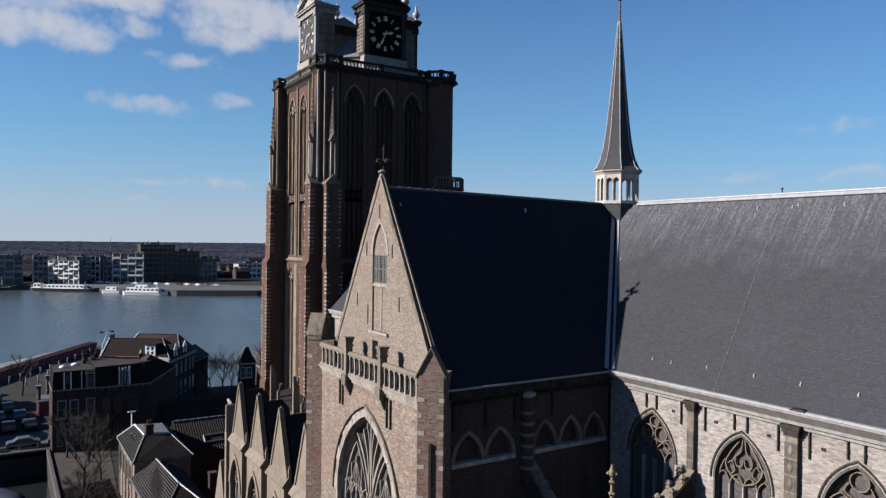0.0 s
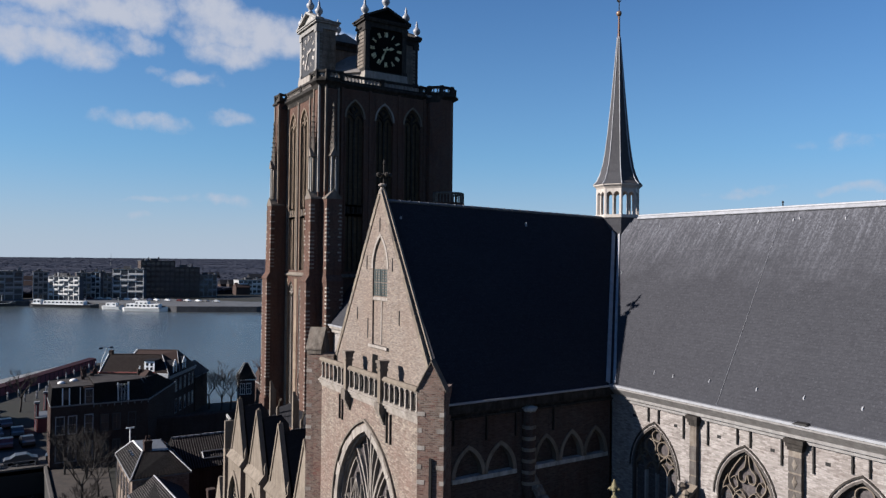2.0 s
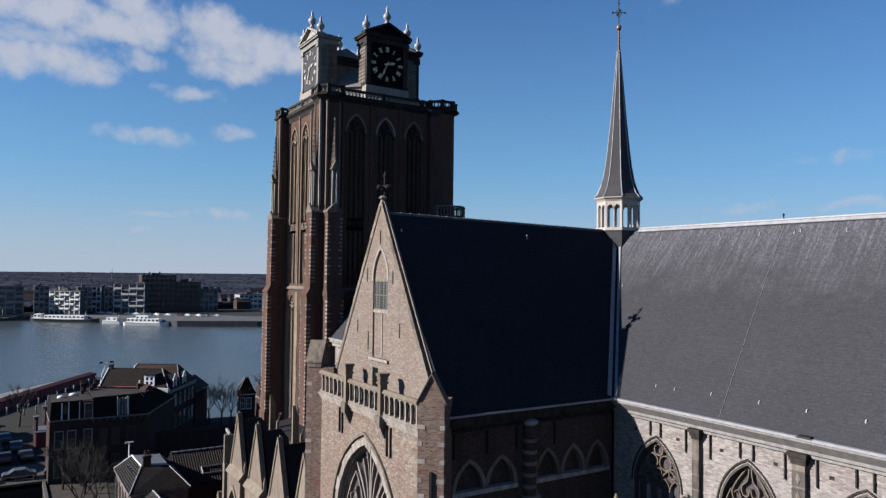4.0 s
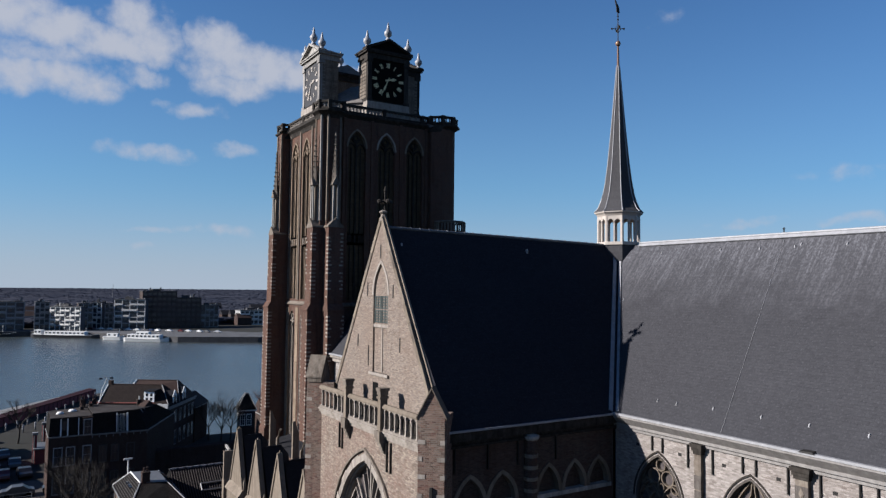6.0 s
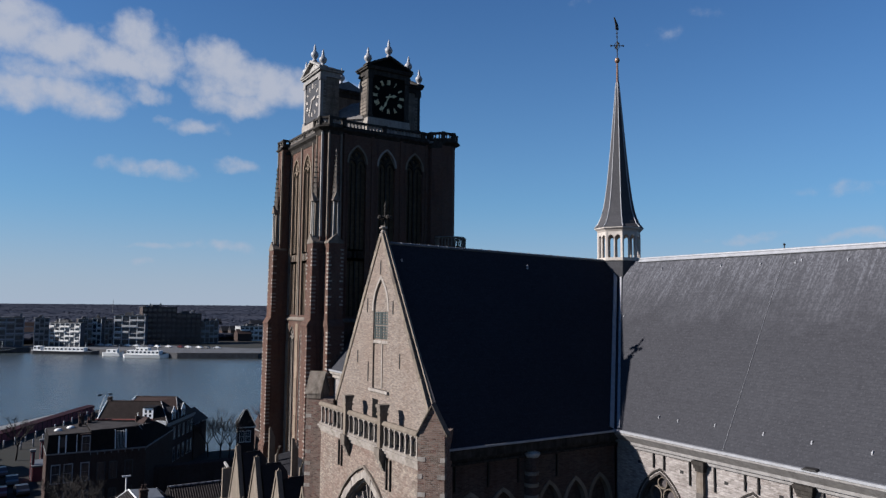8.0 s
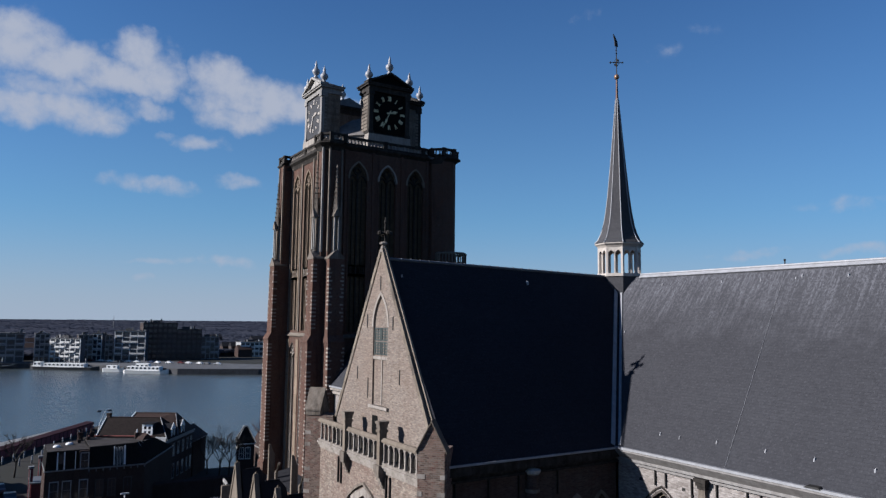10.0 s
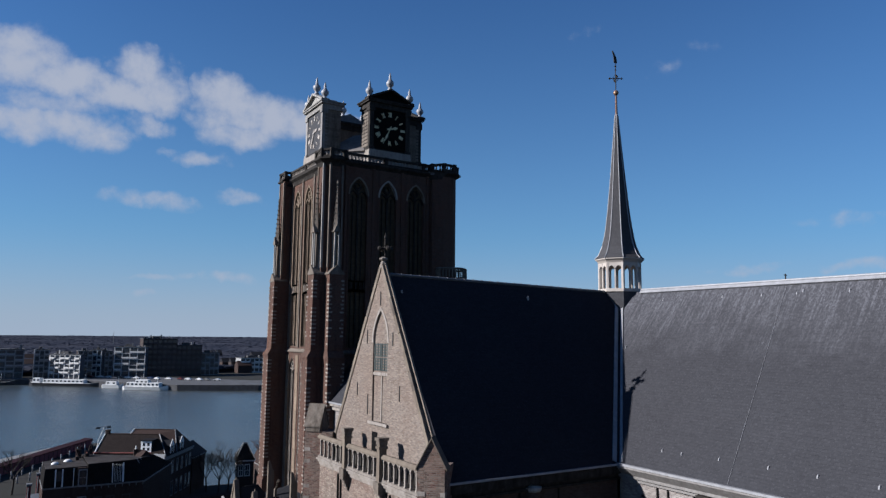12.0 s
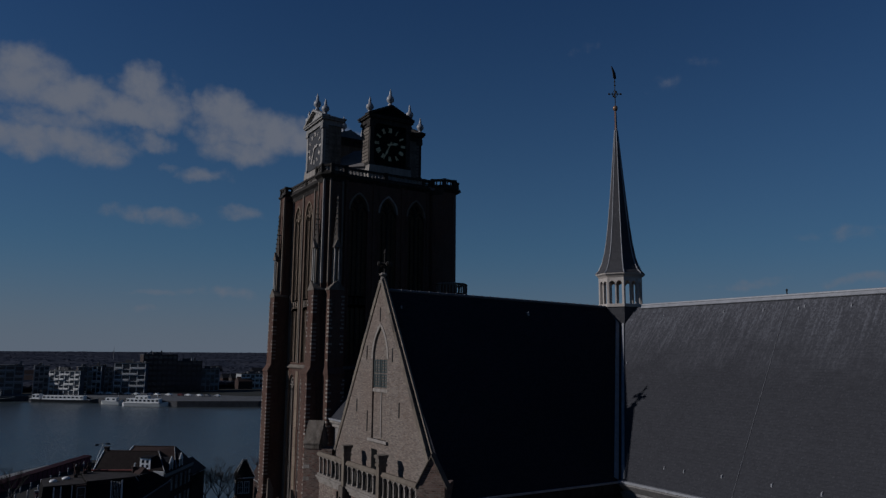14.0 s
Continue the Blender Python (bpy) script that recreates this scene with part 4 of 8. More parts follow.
for x in (17.65, 29.0):
    bm = fresh()
    loft(bm, [(x - 0.4, -7.68, 23.17), (x + 0.3, -7.68, 23.17), (x + 0.2, -7.66, 23.25), (x - 0.3, -7.66, 23.23)], [(x - 0.4, -7.42, 23.17), (x + 0.3, -7.42, 23.17), (x + 0.2, -7.42, 23.29), (x - 0.3, -7.42, 23.27)])
    part("gutter_box", bm, IRON, choir, "lead rainwater box")
CW = on_y(-7.0)
BAYS = [(9.42, "loops"), (14.62, "rose"), (19.75, "knot"), (24.9, "rose"), (30.0, "loops"), (35.1, "rose"), (40.2, "loops")]
bm = fresh()
wall_open(bm, 6.5, X_END, 0, 22.3, [(c, 1.42, 11.0, 19.05, 2.35) for c, _ in BAYS], CW, 0, 0.9)
part("wall", bm, BRICK_CHOIR, choir, "pale cream brick wall")
for c, design in BAYS:
    window_set(choir, CW, c, 1.42, 11.0, 19.05, 2.3, 0.24, design, STONE_CHAPEL, 0.06, 0.05, 0.03, glass=GLASS_CHOIR, rim=STONE_BROWN)
    bm = fresh()
    band(bm, arch(c, 1.57, 19.05, 2.46), arch(c, 1.64, 19.05, 2.55), CW, -0.06, 0.02)
    part("brick_arch", bm, STONE_DARK, choir, "dark brick relieving arch")
    tie(choir, CW, c - 0.36, 21.55, 22.4)
    tie(choir, CW, c + 0.3, 21.55, 22.4)
    for u in (c - 1.35, c + 1.35):
        bm = fresh()
        slab(bm, [(u - 0.11, 21.6), (u + 0.1, 21.6), (u + 0.1, 21.75), (u - 0.11, 21.75)], CW, -0.006, 0.1)
        part("putlog_hole", bm, IRON, choir, "dark square putlog hole")
for k in range(7):
    c = 11.98 + 5.14 * k
    bm = fresh()
    sw = 0.18 if k == 0 else 0.28
    box(bm, c - sw, c + sw, -7.22, -6.9, 8, 22.0)
    pil = part("pilaster", bm, STONE_TOWER, choir, "weathered stone wall pilaster with a moulded cap")
    for q, (z0, z1, w, d) in enumerate(((21.95, 22.1, sw + 0.05, 0.27), (22.1, 22.26, sw + 0.1, 0.33), (22.26, 22.44, sw + 0.16, 0.4))):
        bm = fresh()
        box(bm, c - w, c + w, -7.0 - d, -6.95, z0, z1)
        part("cap_moulding", bm, STONE_DARK, pil)
    for q in range(14):
        bm = fresh()
        z = 21.7 - 0.72 * q
        box(bm, c - sw - 0.012, c + sw + 0.012, -7.235 - 0.012 * (q % 2), -7.02, z - 0.66, z - 0.02)
        part("block", bm, STONE_BROWN if (q + k) % 4 else STONE_TOWER, pil)
        if k and q < 7:
            # carved lozenge in the sunk panel
            bm = fresh()
            y = -7.235 - 0.012 * (q % 2)
            ring = lambda r, d: [(c + r * 0.12, y - d, z - 0.34), (c, y - d, z - 0.34 + r * 0.27), (c - r * 0.12, y - d, z - 0.34), (c, y - d, z - 0.34 - r * 0.27)]
            loft(bm, ring(1.0, -0.02), ring(1.0, 0.02), ring(0.45, 0.06))
            part("carving", bm, STONE_TOWER, pil)
    tie(choir, CW, c - 0.7, 21.15, 22.3)
    tie(choir, CW, c + 0.7, 21.15, 22.3)
    # flying buttress with a crocketed coping
    bm = fresh()
    ring = lambda w: [(c + w, -7.3, 17.2), (c + w, -7.3, 19.0), (c + w, -13.0, 15.2), (c + w, -13.0, 13.2)]
    loft(bm, ring(-0.22), ring(0.22))
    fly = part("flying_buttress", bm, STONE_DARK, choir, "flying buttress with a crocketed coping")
    bm = fresh()
    ring = lambda w: [(c + w, -7.3, 19.0), (c + w, -7.3, 19.16), (c + w, -13.0, 15.36), (c + w, -13.0, 15.2)]
    loft(bm, ring(-0.34), ring(0.34))
    for q in range(7):
        y = -7.7 - 0.75 * q
        z = 19.1 - (-7.3 - y) * 3.8 / 5.7
        for w, o in ((-0.24, 0.0), (0.2, 0.3)):
            lathe(bm, [(0.05, -0.15), (0.17, 0.05), (0.13, 0.17), (0.19, 0.26), (0.1, 0.38), (0.03, 0.42)], (c + w, y - o, z - o * 0.66), 6, 0.4 * q)
    part("coping", bm, STONE_CHAPEL, fly)
    bm = fresh()
    box(bm, c - 0.5, c + 0.5, -14.2, -12.9, 0, 15.8)
    part("buttress_pier", bm, STONE_DARK, choir)
bm = fresh()
crocket_spire(bm, (13.15, -13.7, 16.0), 0.24, 4.7, 8)
for k in range(4):
    a = k * math.pi / 2 + 0.6
    lathe(bm, [(0.02, -0.08), (0.1, 0), (0.02, 0.1)], (13.15 + 0.16 * math.cos(a), -13.7 + 0.16 * math.sin(a), 20.3), 5)
part("pinnacle", bm, stone_mat("mossy_stone", (0.13, 0.11, 0.06), (0.04, 0.034, 0.02), (0.2, 0.18, 0.11)), choir, "mossy yellow-green crocketed pinnacle")
bm = fresh()
box(bm, 6.5, X_END, 6.2, 7.0, 0, 22.3)
box(bm, X_END - 0.8, X_END, -7.0, 7.0, 0, 22.3)
loft(bm, [(X_END - 0.6, -7.2, 22.2), (X_END - 0.6, 0, 32.2), (X_END - 0.6, 7.2, 22.2)], [(X_END - 0.1, -7.2, 22.2), (X_END - 0.1, 0, 32.2), (X_END - 0.1, 7.2, 22.2)])
part("far_wall", bm, BRICK_CHOIR, choir)

# ---- ridge turret over the crossing ----
turret = thing("ridge_turret", "slender slate-covered ridge spire on a white timber lantern", "spire", (0, 0, 31))
bm = fresh()
TURN = math.pi / 8 - 0.25
octo = lambda r, z, t=TURN: [(r * math.cos(t + k * math.pi / 4), r * math.sin(t + k * math.pi / 4), z) for k in range(8)]
loft(bm, octo(1.5, 28.6), octo(1.42, 32.75))
part("skirt", bm, SLATE_SPIRE, turret, "slate-hung octagonal base")
bm = fresh()
loft(bm, octo(1.5, 32.75), octo(1.5, 32.95))
part("sill_ring", bm, TIMBER_WHITE, turret)
for k in range(8):
    t = TURN + k * math.pi / 4
    x, y = 1.33 * math.cos(t), 1.33 * math.sin(t)
    bm = fresh()
    lathe(bm, [(0.15, 0), (0.12, 0.06), (0.12, 1.75)], (x, y, 32.95), 6, t)
    part("lantern_post", bm, TIMBER_WHITE, turret)
    # arched heads, two openings a side
    t2 = TURN + (k + 1) * math.pi / 4
    p, q = Vector((x, y, 0)), Vector((1.33 * math.cos(t2), 1.33 * math.sin(t2), 0))
    e = (q - p).normalized()
    nrm = Vector((e.y, -e.x, 0))
    L = (q - p).length
    to = lambda u, z, d, p=p, e=e, nrm=nrm: tuple(p + e * u - nrm * d + Vector((0, 0, z)))
    bm = fresh()
    for c0 in (L * 0.27, L * 0.73):
        line = arch(c0, L * 0.215, 34.2, 0.3, 4)
        for a, b in zip(line, line[1:]):
            slab(bm, [a, b, (b[0], 34.72), (a[0], 34.72)], to, -0.08, 0.08)
    slab(bm, [(L * 0.46, 32.95), (L * 0.54, 32.95), (L * 0.54, 34.72), (L * 0.46, 34.72)], to, -0.07, 0.07)
    part("arched_panel", bm, TIMBER_WHITE, turret)
bm = fresh()
loft(bm, octo(1.42, 34.7), octo(1.5, 34.82), octo(1.64, 34.93), octo(1.64, 35.0))
part("lantern_cornice", bm, TIMBER_WHITE, turret, "white moulded lantern cornice")
bm = fresh()
prof = [(1.66, 35.0), (1.42, 35.25), (1.2, 35.75), (1.02, 36.4), (0.88, 37.2), (0.74, 38.3), (0.52, 40.5), (0.3, 43.0), (0.12, 45.1), (0.06, 45.3)]
loft(bm, *[octo(r, z) for r, z in prof])
part("spire", bm, SLATE_SPIRE, turret, "concave octagonal slate spire")
for k in range(8):
    t = TURN + k * math.pi / 4
    bm = fresh()
    tube(bm, [(r * math.cos(t), r * math.sin(t), z) for r, z in prof], 0.045, 5, 0.025)
    part("hip_roll", bm, LEAD_PALE, turret)
bm = fresh()
lathe(bm, [(0.12, 0), (0.09, 0.3), (0.07, 1.4), (0.06, 1.5)], (0, 0, 45.1), 8)
part("spike", bm, plain_mat("copper_brown", (0.062, 0.032, 0.024), 0.5, 0.4), turret, "brown copper spike")
bm = fresh()
lathe(bm, [(0.03, -0.19), (0.13, -0.15), (0.19, 0), (0.13, 0.15), (0.03, 0.19)], (0, 0, 46.8), 12)
part("ball", bm, plain_mat("copper_ball", (0.209, 0.123, 0.0738), 0.4, 0.5), turret, "copper ball", True)
bm = fresh()
tube(bm, [(0, 0, 46.9), (0, 0, 49.0)], 0.035, 5)
for a in range(2):
    e = Vector((0.53, 0.85, 0)) if a else Vector((0.85, -0.53, 0))
    for z, w in ((47.85, 0.42),):
        tube(bm, [e * -w + Vector((0, 0, z)), Vector((0, 0, z + 0.0)) - e * 0.1, Vector((0, 0, z)) + e * 0.1, e * w + Vector((0, 0, z))], 0.03, 5)
        for s in (-1, 1):
            lathe(bm, [(0.02, -0.08), (0.08, 0), (0.02, 0.08)], tuple(e * (w * s) + Vector((0, 0, z))), 6)
    q = [e * 0.2 + Vector((0, 0, 47.85)), Vector((0, 0, 48.2)), e * -0.2 + Vector((0, 0, 47.85)), Vector((0, 0, 47.5)), e * 0.2 + Vector((0, 0, 47.85))]
    tube(bm, q, 0.025, 4)
for z in (48.5, 48.75):
    lathe(bm, [(0.02, -0.06), (0.08, 0), (0.02, 0.06)], (0, 0, z), 6)
loft(bm, [(-0.02, -0.14, 49.0), (0.02, -0.14, 49.0), (0.02, 0.16, 49.0), (-0.02, 0.16, 49.0)], [(-0.02, -0.16, 49.35), (0.02, -0.16, 49.35), (0.02, 0.1, 49.4), (-0.02, 0.1, 49.4)], [(-0.02, -0.3, 49.85), (0.02, -0.3, 49.85), (0.02, -0.22, 49.85), (-0.02, -0.22, 49.85)])
part("weathervane", bm, IRON, turret, "iron cross and cockerel vane")

# ---- west tower ----
TX, TY, TH = -40.55, -0.65, 7.05      # centre and half width of the shaft
tower = thing("church_tower", "massive brown brick church tower with stone-edged buttresses and clocks", "church tower", (TX, TY, 0))


def side(k):
    """(u, z, d) to world on side k: 0 south, 1 east, 2 north, 3 west; u to the right as seen from outside, d inwards."""
    c, s = ((1, 0), (0, 1), (-1, 0), (0, -1))[k]
    return lambda u, z, d: (TX + u * c + (TH - d) * s, TY + u * s - (TH - d) * c, z)


bm = fresh()
box(bm, TX - TH + 1.0, TX + TH - 1.0, TY - TH + 1.0, TY + TH - 1.0, 0, 48.0)
part("core", bm, BRICK_TOWER, tower)
LOUVRE = plain_mat("louvre_wood", (0.046, 0.031, 0.015), 0.8, vary=0.4)
STONE_WARM = stone_mat("warm_tower_stone", (0.15, 0.112, 0.08), (0.05, 0.036, 0.027), (0.21, 0.165, 0.125), grime=0.55)


def tower_window(k, c, a, sill, zs, rise, to3, wall):
    # sunlit south windows in warm stone, other sides near-black: light put in colour
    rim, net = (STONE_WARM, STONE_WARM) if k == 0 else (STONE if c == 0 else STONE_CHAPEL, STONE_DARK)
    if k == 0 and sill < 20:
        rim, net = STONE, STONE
    back, face = (0.24, 0.02) if k == 0 else (0.42, 0.16)
    bm = fresh()
    slab(bm, [(c - a, sill), (c + a, sill)] + arch(c, a, zs, rise)[::-1], to3, back, back + 0.04)
    win = part("window", bm, LOUVRE, wall, "tall pointed belfry window with louvres")
    bm = fresh()
    band(bm, arch(c, a - 0.05, zs, rise - 0.05), arch(c, a + 0.13, zs, rise + 0.16), to3, -0.08, 0.35)
    part("surround", bm, rim, win)
    for s in (-1, 1):
        bm = fresh()
        slab(bm, [(c + s * (a - 0.05), sill), (c + s * (a + 0.13), sill), (c + s * (a + 0.13), zs), (c + s * (a - 0.05), zs)], to3, -0.06, 0.35)
        part("jamb", bm, net if k == 0 else BRICK_TOWER, win)
    bm = fresh()
    ribbon(bm, [(c, sill), (c, zs + rise * 0.35)], 0.15, to3, face, back)
    for s in (-1, 1):
        ribbon(bm, arch(c + s * a / 2, a / 2, zs - 0.3, rise * 0.42, 5), 0.12, to3, face, back)
        ribbon(bm, [(c + s * a * 0.12, zs + rise * 0.3), (c + s * a * 0.42, zs + rise * 0.5), (c + s * a * 0.1, zs + rise * 0.72)], 0.1, to3, face + 0.02, back)
        ribbon(bm, [(c + s * a * 0.5, sill), (c + s * a * 0.5, zs)], 0.06, to3, face + 0.06, back)
    ribbon(bm, circle(c, zs + rise * 0.55, a * 0.26, 10), 0.1, to3, face, back, True)
    part("tracery", bm, net, win)
    if zs - sill > 12:
        bm = fresh()
        for j in range(46):
            z = sill + 0.3 + (zs - sill - 0.4) * j / 46
            if not 34.0 < z < 35.6:
                loft(bm, *[[to3(u, z, back - 0.045), to3(u, z + 0.03, back - 0.045), to3(u, z + 0.2, back + 0.02), to3(u, z + 0.17, back + 0.02)] for u in (c - a + 0.05, c + a - 0.05)])
        tagged(part("louvres", bm, LOUVRE, win, "sloping wooden louvre boards"), kind="stuff")
        bm = fresh()
        slab(bm, [(c - a, 34.25), (c + a, 34.25), (c + a, 34.5), (c - a, 34.5)], to3, face - 0.06, back)
        slab(bm, [(c - a, 35.3), (c + a, 35.3), (c + a, 35.45), (c - a, 35.45)], to3, face - 0.02, back)
        for j in range(9):
            u = c - a + 2 * a * (j + 0.5) / 9
            ribbon(bm, [(u, 34.5), (u, 35.3)], 0.08, to3, face + 0.02, back)
        tagged(part("transom", bm, net, win, "blind stone transom band"), kind="stuff")


for k in range(4):
    face = side(k)
    # the south wall lies deeper behind its buttresses
    to3 = (lambda u, z, d, f=face: f(u, z, d + 0.65)) if k == 0 else face
    bm = fresh()
    wall_open(bm, -TH, TH, 28.0, 47.9, [(c, 1.08, 28.4, 44.6, 1.85) for c in (-3.5, 0, 3.5)], to3, 0, 0.8)
    wall_open(bm, -TH, TH, 0, 28.0, [(c, 1.0, 9.0, 25.6, 1.5) for c in (-3.5, 0, 3.5)], to3, -0.1, 0.8)
    wall = part("wall", bm, BRICK_TOWER, tower, "brown weathered brick tower wall")
    if k < 2:
        for c in (-3.5, 0, 3.5):
            tower_window(k, c, 1.08, 28.4, 44.6, 1.85, to3, wall)
            tower_window(k, c, 1.0, 9.0, 25.6, 1.5, to3, wall)
        if k == 0:
            for u in (-4.75, -1.75, 1.75, 4.75):
                for q in range(9):
                    bm = fresh()
                    z = 9.0 + 2.05 * q
                    slab(bm, [(u - 0.42, z), (u + 0.42, z), (u + 0.42, z + 2.0), (u - 0.42, z + 2.0)], to3, -0.16 - 0.01 * (q % 2), 0.0)
                    part("ashlar_strip", bm, STONE_WARM, wall)
    bm = fresh()
    ring = lambda u: [to3(u, 27.75, -0.26), to3(u, 27.85, -0.3), to3(u, 28.25, 0.1), to3(u, 27.75, 0.1)]
    loft(bm, ring(-5.4), ring(5.4))
    part("set_off", bm, STONE_TOWER, wall, "sloping stone set-off")
    for u in (-5.0, -1.75, 1.75, 5.0):
        bm = fresh()
        slab(bm, [(u - 0.14, 28.3), (u + 0.14, 28.3), (u + 0.14, 47.7), (u - 0.14, 47.7)], to3, -0.14, 0)
        # stone-pale on the sunlit south only, its light put into the colour
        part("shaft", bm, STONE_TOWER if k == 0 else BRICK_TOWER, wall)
    to3 = face
    for sgn in (-1, 1):
        c = sgn * 6.3 + (0.25 if k == 0 and sgn < 0 else 0)
        bm = fresh()
        b0 = lambda z, hw, d: [to3(c - hw, z, 1.0), to3(c - hw, z, -d), to3(c + hw, z, -d), to3(c + hw, z, 1.0)]
        loft(bm, b0(0, 0.95, 1.85), b0(13.5, 0.95, 1.85), b0(13.7, 0.9, 1.72), b0(27.3, 0.88, 1.7))
        but = part("buttress", bm, BRICK_TOWER, tower, "stepped brick buttress with pale quoins")
        bm = fresh()
        loft(bm, b0(27.3, 0.93, 1.78), b0(27.45, 0.93, 1.78), b0(28.1, 0.83, 1.36))
        part("set_off", bm, BRICK_TOWER, but)
        bm = fresh()
        loft(bm, b0(28.1, 0.82, 1.36), b0(35.9, 0.78, 1.26))
        part("upper_stage", bm, BRICK_TOWER, but)
        bm = fresh()
        slab(bm, [(c - 0.86, 35.85), (c + 0.86, 35.85), (c + 0.84, 36.0), (c, 36.85), (c - 0.84, 36.0)], to3, -1.32, 0.3)
        part("gablet", bm, STONE_TOWER, but, "stone gablet on the buttress")
        bm = fresh()
        loft(bm, b0(36.0, 0.72, 0.5), b0(47.9, 0.7, 0.45))
        part("top_stage", bm, BRICK_TOWER, but)
        for q in (-1, 1):
            bm = fresh()
            slab(bm, [(c + q * 0.6, 36.6), (c + q * 0.78, 36.6), (c + q * 0.76, 47.7), (c + q * 0.58, 47.7)], to3, -0.56, -0.36)
            # paler shafts on the south side carry the sunlight in their colour
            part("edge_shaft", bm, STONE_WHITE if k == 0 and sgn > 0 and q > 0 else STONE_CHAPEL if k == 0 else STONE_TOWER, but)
        # pinnacle standing on the gablet
        bm = fresh()
        loft(bm, *[[to3(c - h, z, -0.42), to3(c - h, z, -0.42 - 2 * h), to3(c + h, z, -0.42 - 2 * h), to3(c + h, z, -0.42)] for z, h in ((36.6, 0.24), (40.1, 0.22), (40.3, 0.36))])
        # pinnacles facing the sun get paler stone, shaded ones darker: light as colour
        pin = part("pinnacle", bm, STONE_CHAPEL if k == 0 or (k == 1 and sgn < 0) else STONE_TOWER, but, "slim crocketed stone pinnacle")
        for q, o in ((-1, 0.1), (1, 0.1), (-1, 0.62), (1, 0.62)):
            bm = fresh()
            slab(bm, [(c + q * 0.24 - 0.08, 36.5), (c + q * 0.24 + 0.08, 36.5), (c + q * 0.22 + 0.06, 40.2), (c + q * 0.22 - 0.06, 40.2)], to3, -0.5 - o, -0.36 - o)
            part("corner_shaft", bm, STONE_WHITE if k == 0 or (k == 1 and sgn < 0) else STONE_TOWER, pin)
        bm = fresh()
        for q in range(2):
            slab(bm, [(c - 0.44, 40.25), (c + 0.44, 40.25), (c, 41.2)], to3, -1.22 + 0.4 * q, -0.9 + 0.42 * q)
        x, y, _ = to3(c, 0, -0.8)
        crocket_spire(bm, (x, y, 40.6), 0.34, 5.2, 4)
        part("spirelet", bm, STONE_TOWER, but)
        # quoins only on the buttresses that the camera sees
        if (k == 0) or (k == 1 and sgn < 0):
            rnd = random.Random(11 + 3 * k + sgn)
            z, j = 13.9, 0
            while z < 35.4:
                if not 27.0 < z < 28.6:
                    d = 1.7 if z < 27 else 1.32
                    hw = 0.88 if z < 27 else 0.81
                    w = (0.36 if j % 2 else 0.2) * rnd.uniform(0.8, 1.2)
                    for q in (-1, 1):
                        if rnd.random() < 0.85:
                            bm = fresh()
                            u0, u1 = (c - hw - 0.02, c - hw + w) if q < 0 else (c + hw - w, c + hw + 0.02)
                            slab(bm, [(u0, z), (u1, z), (u1, z + 0.17), (u0, z + 0.17)], to3, -d - 0.025, -d + 0.45)
                            part("quoin", bm, STONE, but)
                z += 0.4
                j += 1

# stair turret at the north-east corner
bm = fresh()
lathe(bm, [(1.68, 34.0), (1.68, 47.7)], (-33.55, 6.25, 0), 8, math.pi / 8)
part("stair_turret", bm, BRICK_TOWER, tower, "octagonal brick stair turret")
bm = fresh()
lathe(bm, [(1.8, 0), (1.8, 35.6), (2.0, 35.9), (2.0, 36.15)], (-32.55, 6.85, 0), 8, math.pi / 8)
low = part("lower_turret", bm, BRICK_TOWER, tower, "broad lower stair turret with a balcony")
bm = fresh()
o8 = [(-32.55 + 1.9 * math.cos(math.pi / 8 + i * math.pi / 4), 6.85 + 1.9 * math.sin(math.pi / 8 + i * math.pi / 4)) for i in range(9)]
for (xa, ya), (xb, yb) in zip(o8, o8[1:]):
    tube(bm, [(xa, ya, 37.15), (xb, yb, 37.15)], 0.13, 4)
    for j in range(4):
        t = j / 4
        lathe(bm, [(0.09, 0), (0.09, 0.95)], (xa + (xb - xa) * t, ya + (yb - ya) * t, 36.15), 4)
part("balcony_rail", bm, STONE_TOWER, low, "pierced stone balcony rail")

# crowning cornice and balustrade round the bumped corners
base = [(5.25, -6.62), (5.45, -7.75), (7.0, -7.75), (7.75, -7.0), (7.75, -5.45), (7.1, -5.25)]
outline = []
for k in range(4):
    c, s = ((1, 0), (0, 1), (-1, 0), (0, -1))[k]
    outline += [(u * c - v * s, u * s + v * c) for u, v in (base if k not in (1, 3) else [(5.25, -7.1), (5.45, -7.35), (7.0, -7.35), (7.35, -7.0), (7.35, -5.45), (6.62, -5.25)] if k == 3 else [(5.28, -7.1), (5.28, -7.67), (6.23, -8.62), (7.57, -8.62), (8.52, -7.67), (8.52, -6.33), (7.57, -5.38), (7.1, -5.38)])]
ringz = lambda g, z: [(TX + u * g, TY + v * g, z) for u, v in outline]
bm = fresh()
loft(bm, ringz(0.975, 47.3), ringz(0.985, 47.5), ringz(1.0, 47.7), ringz(1.045, 47.95), ringz(1.045, 48.1), ringz(1.01, 48.2))
part("cornice", bm, STONE_DARK, tower, "heavy dark stone crowning cornice")
bm = fresh()
n = len(outline)
